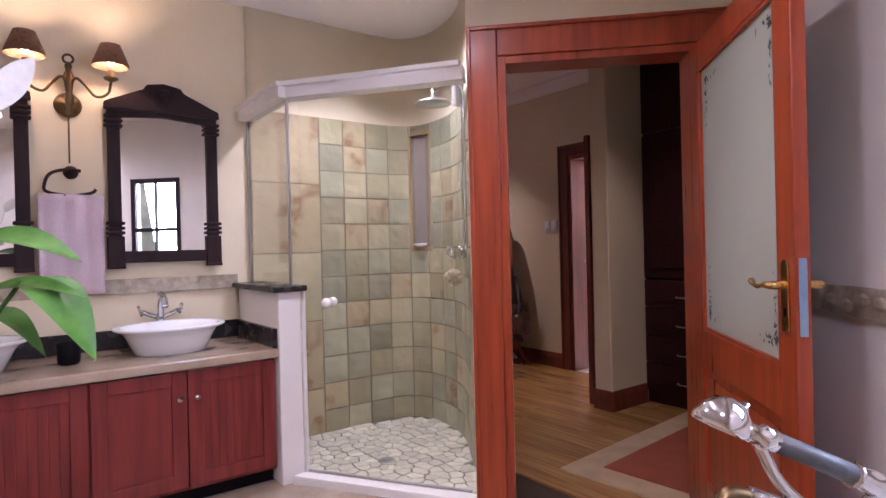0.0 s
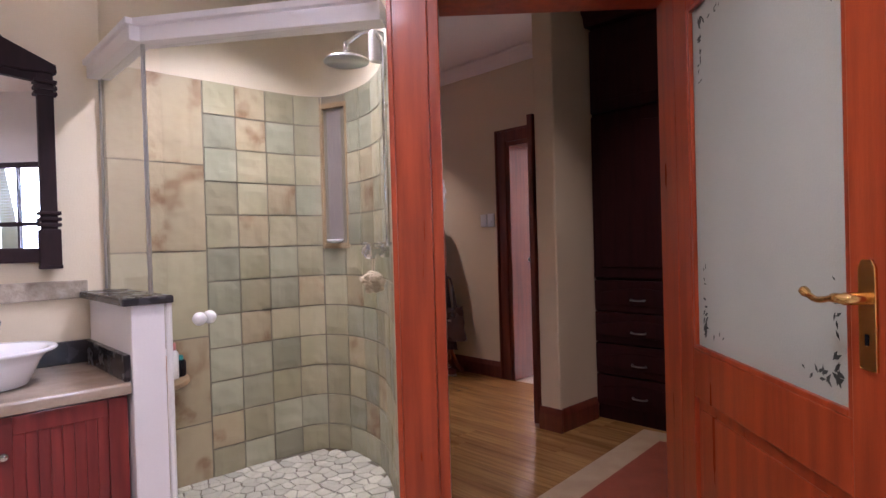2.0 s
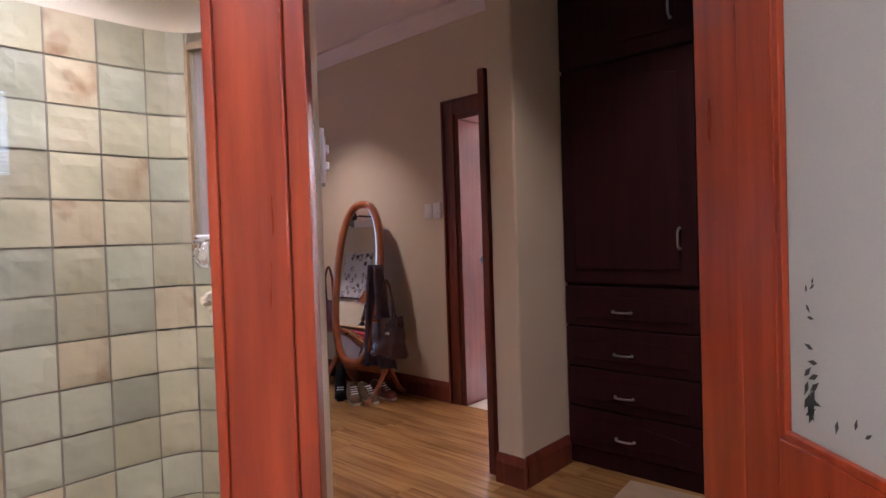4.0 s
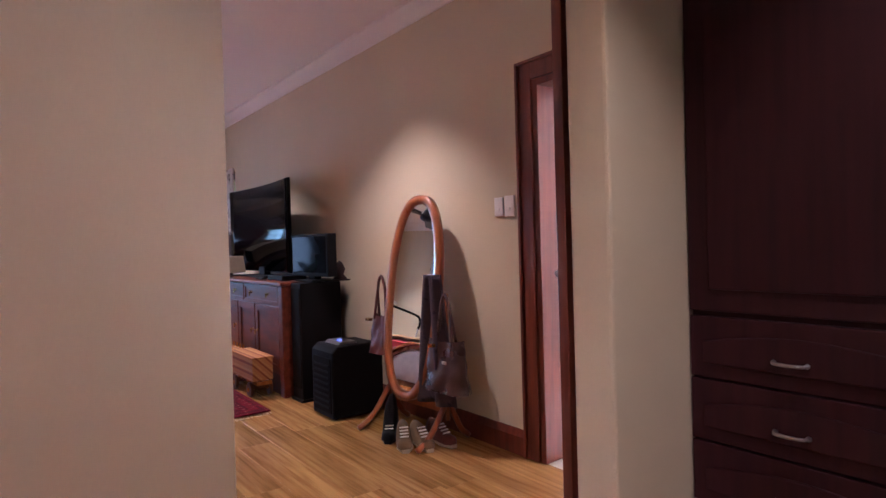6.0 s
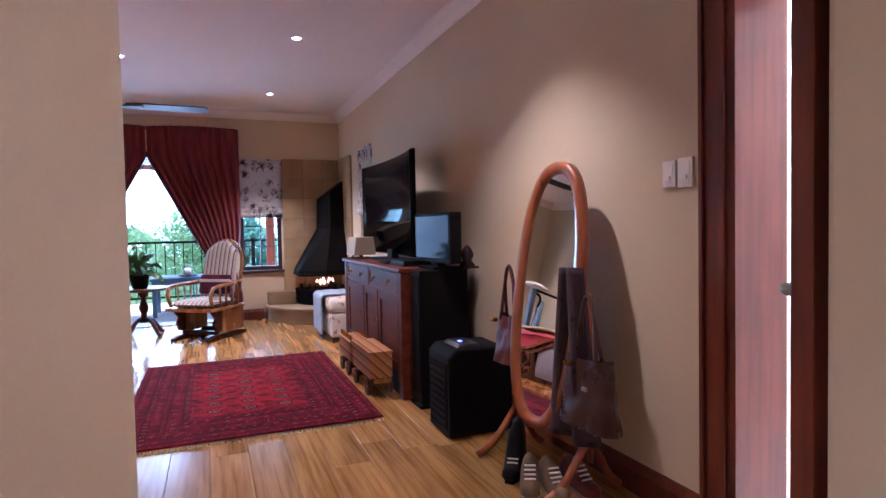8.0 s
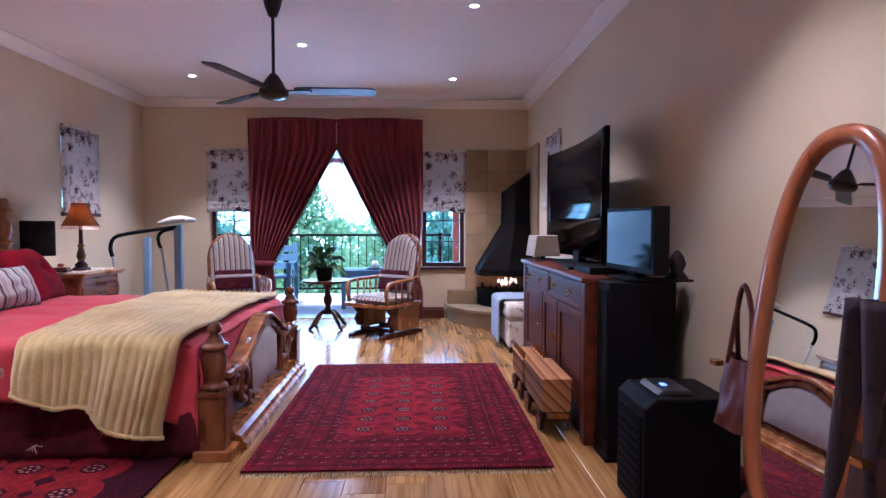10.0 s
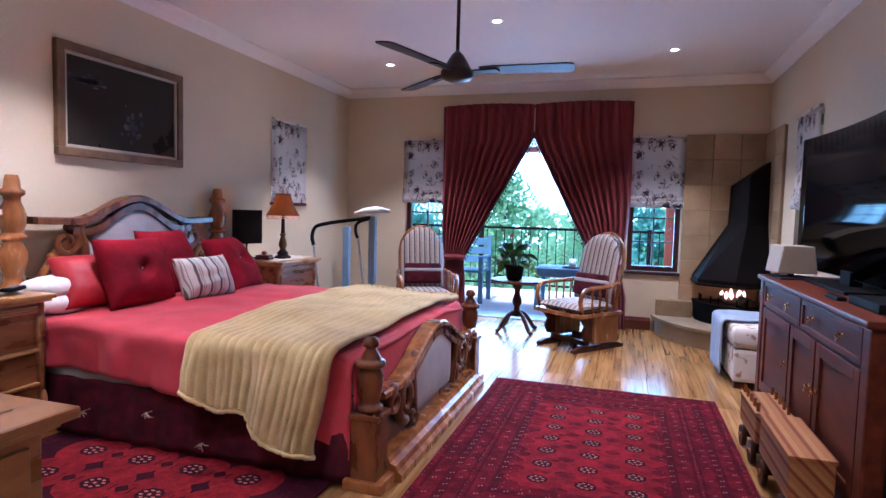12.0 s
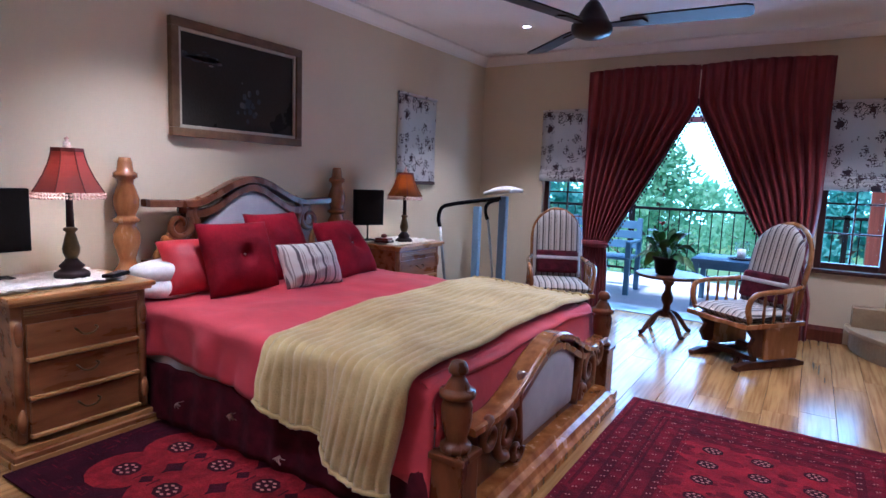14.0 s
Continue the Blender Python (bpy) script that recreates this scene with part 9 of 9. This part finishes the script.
add(g_bm, [(-900, -300, -3.2), (900, -300, -3.2), (900, 900, -3.2), (-900, 900, -3.2)], [(0, 1, 2, 3)])
structure("ground", g_bm, GRASS, "green lawn stretching below the balcony", "ground")


def crown_mesh(centres, count, size, seed):
    """Many small leaf clusters scattered in an uneven crown."""
    rr = random.Random(seed)
    verts, faces = [], []
    for i in range(count):
        c, r_ = rr.choice(centres)
        d = Vector((rr.gauss(0, 1), rr.gauss(0, 1), rr.gauss(0, 1))).normalized() * r_ * rr.uniform(0.55, 1.08)
        p = Vector(c) + Vector((d.x, d.y, d.z * 0.85))
        a = Vector((rr.gauss(0, 1), rr.gauss(0, 1), rr.gauss(0, 1))).normalized()
        b = a.orthogonal().normalized()
        s_ = size * rr.uniform(0.5, 1.4)
        k = len(verts)
        verts += [p + a * s_, p + b * s_ * 0.45, p - a * s_ * 0.8, p - b * s_ * 0.45]
        faces.append((k, k + 1, k + 2, k + 3))
    me = bpy.data.meshes.new("crown")
    me.from_pydata([tuple(v) for v in verts], [], faces)
    return me


def tree(x, y, height, spread, seed, leaf_mat, label, count=1700, conifer=False):
    rr = random.Random(seed)
    base = -3.2
    t = thing("tree", (x, y, base), 0, label, "tree", "garden trees")
    trunk = bmesh.new()
    tube(smooth_path([(0, 0, 0), (0.1, 0.05, height * 0.3), (-0.05, 0.1, height * 0.6), (0, 0, height * 0.92)], 4), 0.16, 8, trunk, taper=[1.3, 1.0, 0.95, 0.9, 0.8, 0.7, 0.6, 0.5, 0.42, 0.34, 0.25, 0.18, 0.1])
    centres = []
    n = 13
    for i in range(n):
        q = i / (n - 1)
        a = i * 2.4
        z = height * (0.25 + 0.7 * q)
        reach = spread * ((1 - q) * 0.95 + 0.08 if conifer else math.sin(math.pi * (0.15 + 0.8 * q)) * 0.75)
        e = (reach * math.cos(a), reach * math.sin(a), z + (0 if conifer else 0.3))
        tube([(0, 0, z * 0.85), (e[0] * 0.5, e[1] * 0.5, z * 0.95), e], 0.05, 5, trunk, taper=[1, 0.7, 0.3])
        centres.append((e, spread * (0.30 if conifer else 0.42) * rr.uniform(0.7, 1.2)))
        if not conifer:
            centres.append(((e[0] * 0.4, e[1] * 0.4, z + 0.4), spread * 0.35))
    part("trunk", trunk, BARK, t, local=True)
    me = crown_mesh(centres, int(count * 2.4), 0.105, seed)
    me.materials.append(leaf_mat)
    ob = new("crown", me)
    ob.parent = t
    TOP[ob.name] = TOP[t.name]


tree(-0.6, 22.0, 5.3, 1.8, 1, TREE_LEAF, "leafy garden tree beyond the balcony")
tree(3.6, 21.0, 4.9, 1.7, 2, PINE_LEAF, "blue-green conifer beyond the railing", conifer=True)
tree(-2.8, 19.0, 5.6, 1.9, 3, PINE_LEAF, "tall blue-green conifer on the lawn", conifer=True)
tree(6.6, 18.5, 7.0, 2.6, 4, TREE_LEAF, "broad garden tree near the house")
tree(-5.5, 27.0, 6.2, 2.6, 5, TREE_LEAF, "broad leafy tree at the lawn's edge")
tree(1.5, 36.0, 4.6, 3.0, 6, TREE_LEAF, "round leafy tree across the lawn", 3200)
tree(9.0, 30.0, 9.0, 3.8, 7, PINE_LEAF, "large dark tree across the lawn", 3200)
tree(5.2, 15.9, 5.0, 1.3, 8, TREE_LEAF, "young tree close to the balcony")
tree(-9.0, 15.0, 8.0, 3.0, 9, TREE_LEAF, "leafy tree beside the house")
tree(10.5, 12.0, 8.0, 3.0, 10, TREE_LEAF, "leafy tree outside the narrow window")
# flat far plane that glows by itself in place of bright haze
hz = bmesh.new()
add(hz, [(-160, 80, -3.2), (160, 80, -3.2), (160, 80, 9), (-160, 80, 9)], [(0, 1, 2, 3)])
structure("backdrop", hz, glowing("haze_glow", (0.55, 0.9, 1.0), 2.4), "glowing far backdrop plane standing in for bright haze", "backdrop")
me = crown_mesh([((-60 + 6 * i, 62 + 5 * math.sin(i * 1.7), -2.5 + 1.2 * math.sin(i * 2.3)), 4.5) for i in range(24)], 9000, 0.7, 77)
me.materials.append(TREE_LEAF)
ob = new("far_woodland", me)
tagged(ob, "hazy belt of far green woodland", "woodland", "", "stuff")

# ---- floor planks: the nearest and all that show ----
PW, PL = 0.192, 1.285
rp = random.Random(31)


def plank(x0, y0, x1, y1):
    bm = bmesh.new()
    g, z, c = 0.0006, 0.0, 0.0018
    a0, b0, a1, b1 = x0 + g, y0 + g, x1 - g, y1 - g
    vs = [(a0, b0, -0.012), (a1, b0, -0.012), (a1, b1, -0.012), (a0, b1, -0.012), (a0, b0, z - c), (a1, b0, z - c), (a1, b1, z - c), (a0, b1, z - c), (a0 + c, b0 + c, z), (a1 - c, b0 + c, z), (a1 - c, b1 - c, z), (a0 + c, b1 - c, z)]
    add(bm, vs, [(0, 1, 5, 4), (1, 2, 6, 5), (2, 3, 7, 6), (3, 0, 4, 7), (4, 5, 9, 8), (5, 6, 10, 9), (6, 7, 11, 10), (7, 4, 8, 11), (8, 9, 10, 11)])
    return bm


made = 0
i = 0
x = XL
while x < 4.36:
    x1 = min(x + PW, 4.37)
    y = 1.6 - rp.uniform(0, PL)
    while y < YN:
        y0, y1 = max(y, 1.6), min(y + PL, YN + 0.01)
        outside = (x + x1) / 2 < 1.9 and y1 < YS or y0 < 2.9 and (x + x1) / 2 < 2.2
        if not outside and y1 - y0 > 0.02:
            yy = max(y0, YS - 0.02) if (x + x1) / 2 < 1.9 else y0
            ob = part("plank", plank(x, yy, x1, y1), WOOD_FLOOR, FLOOR)
            made += 1
        y += PL
    x += PW
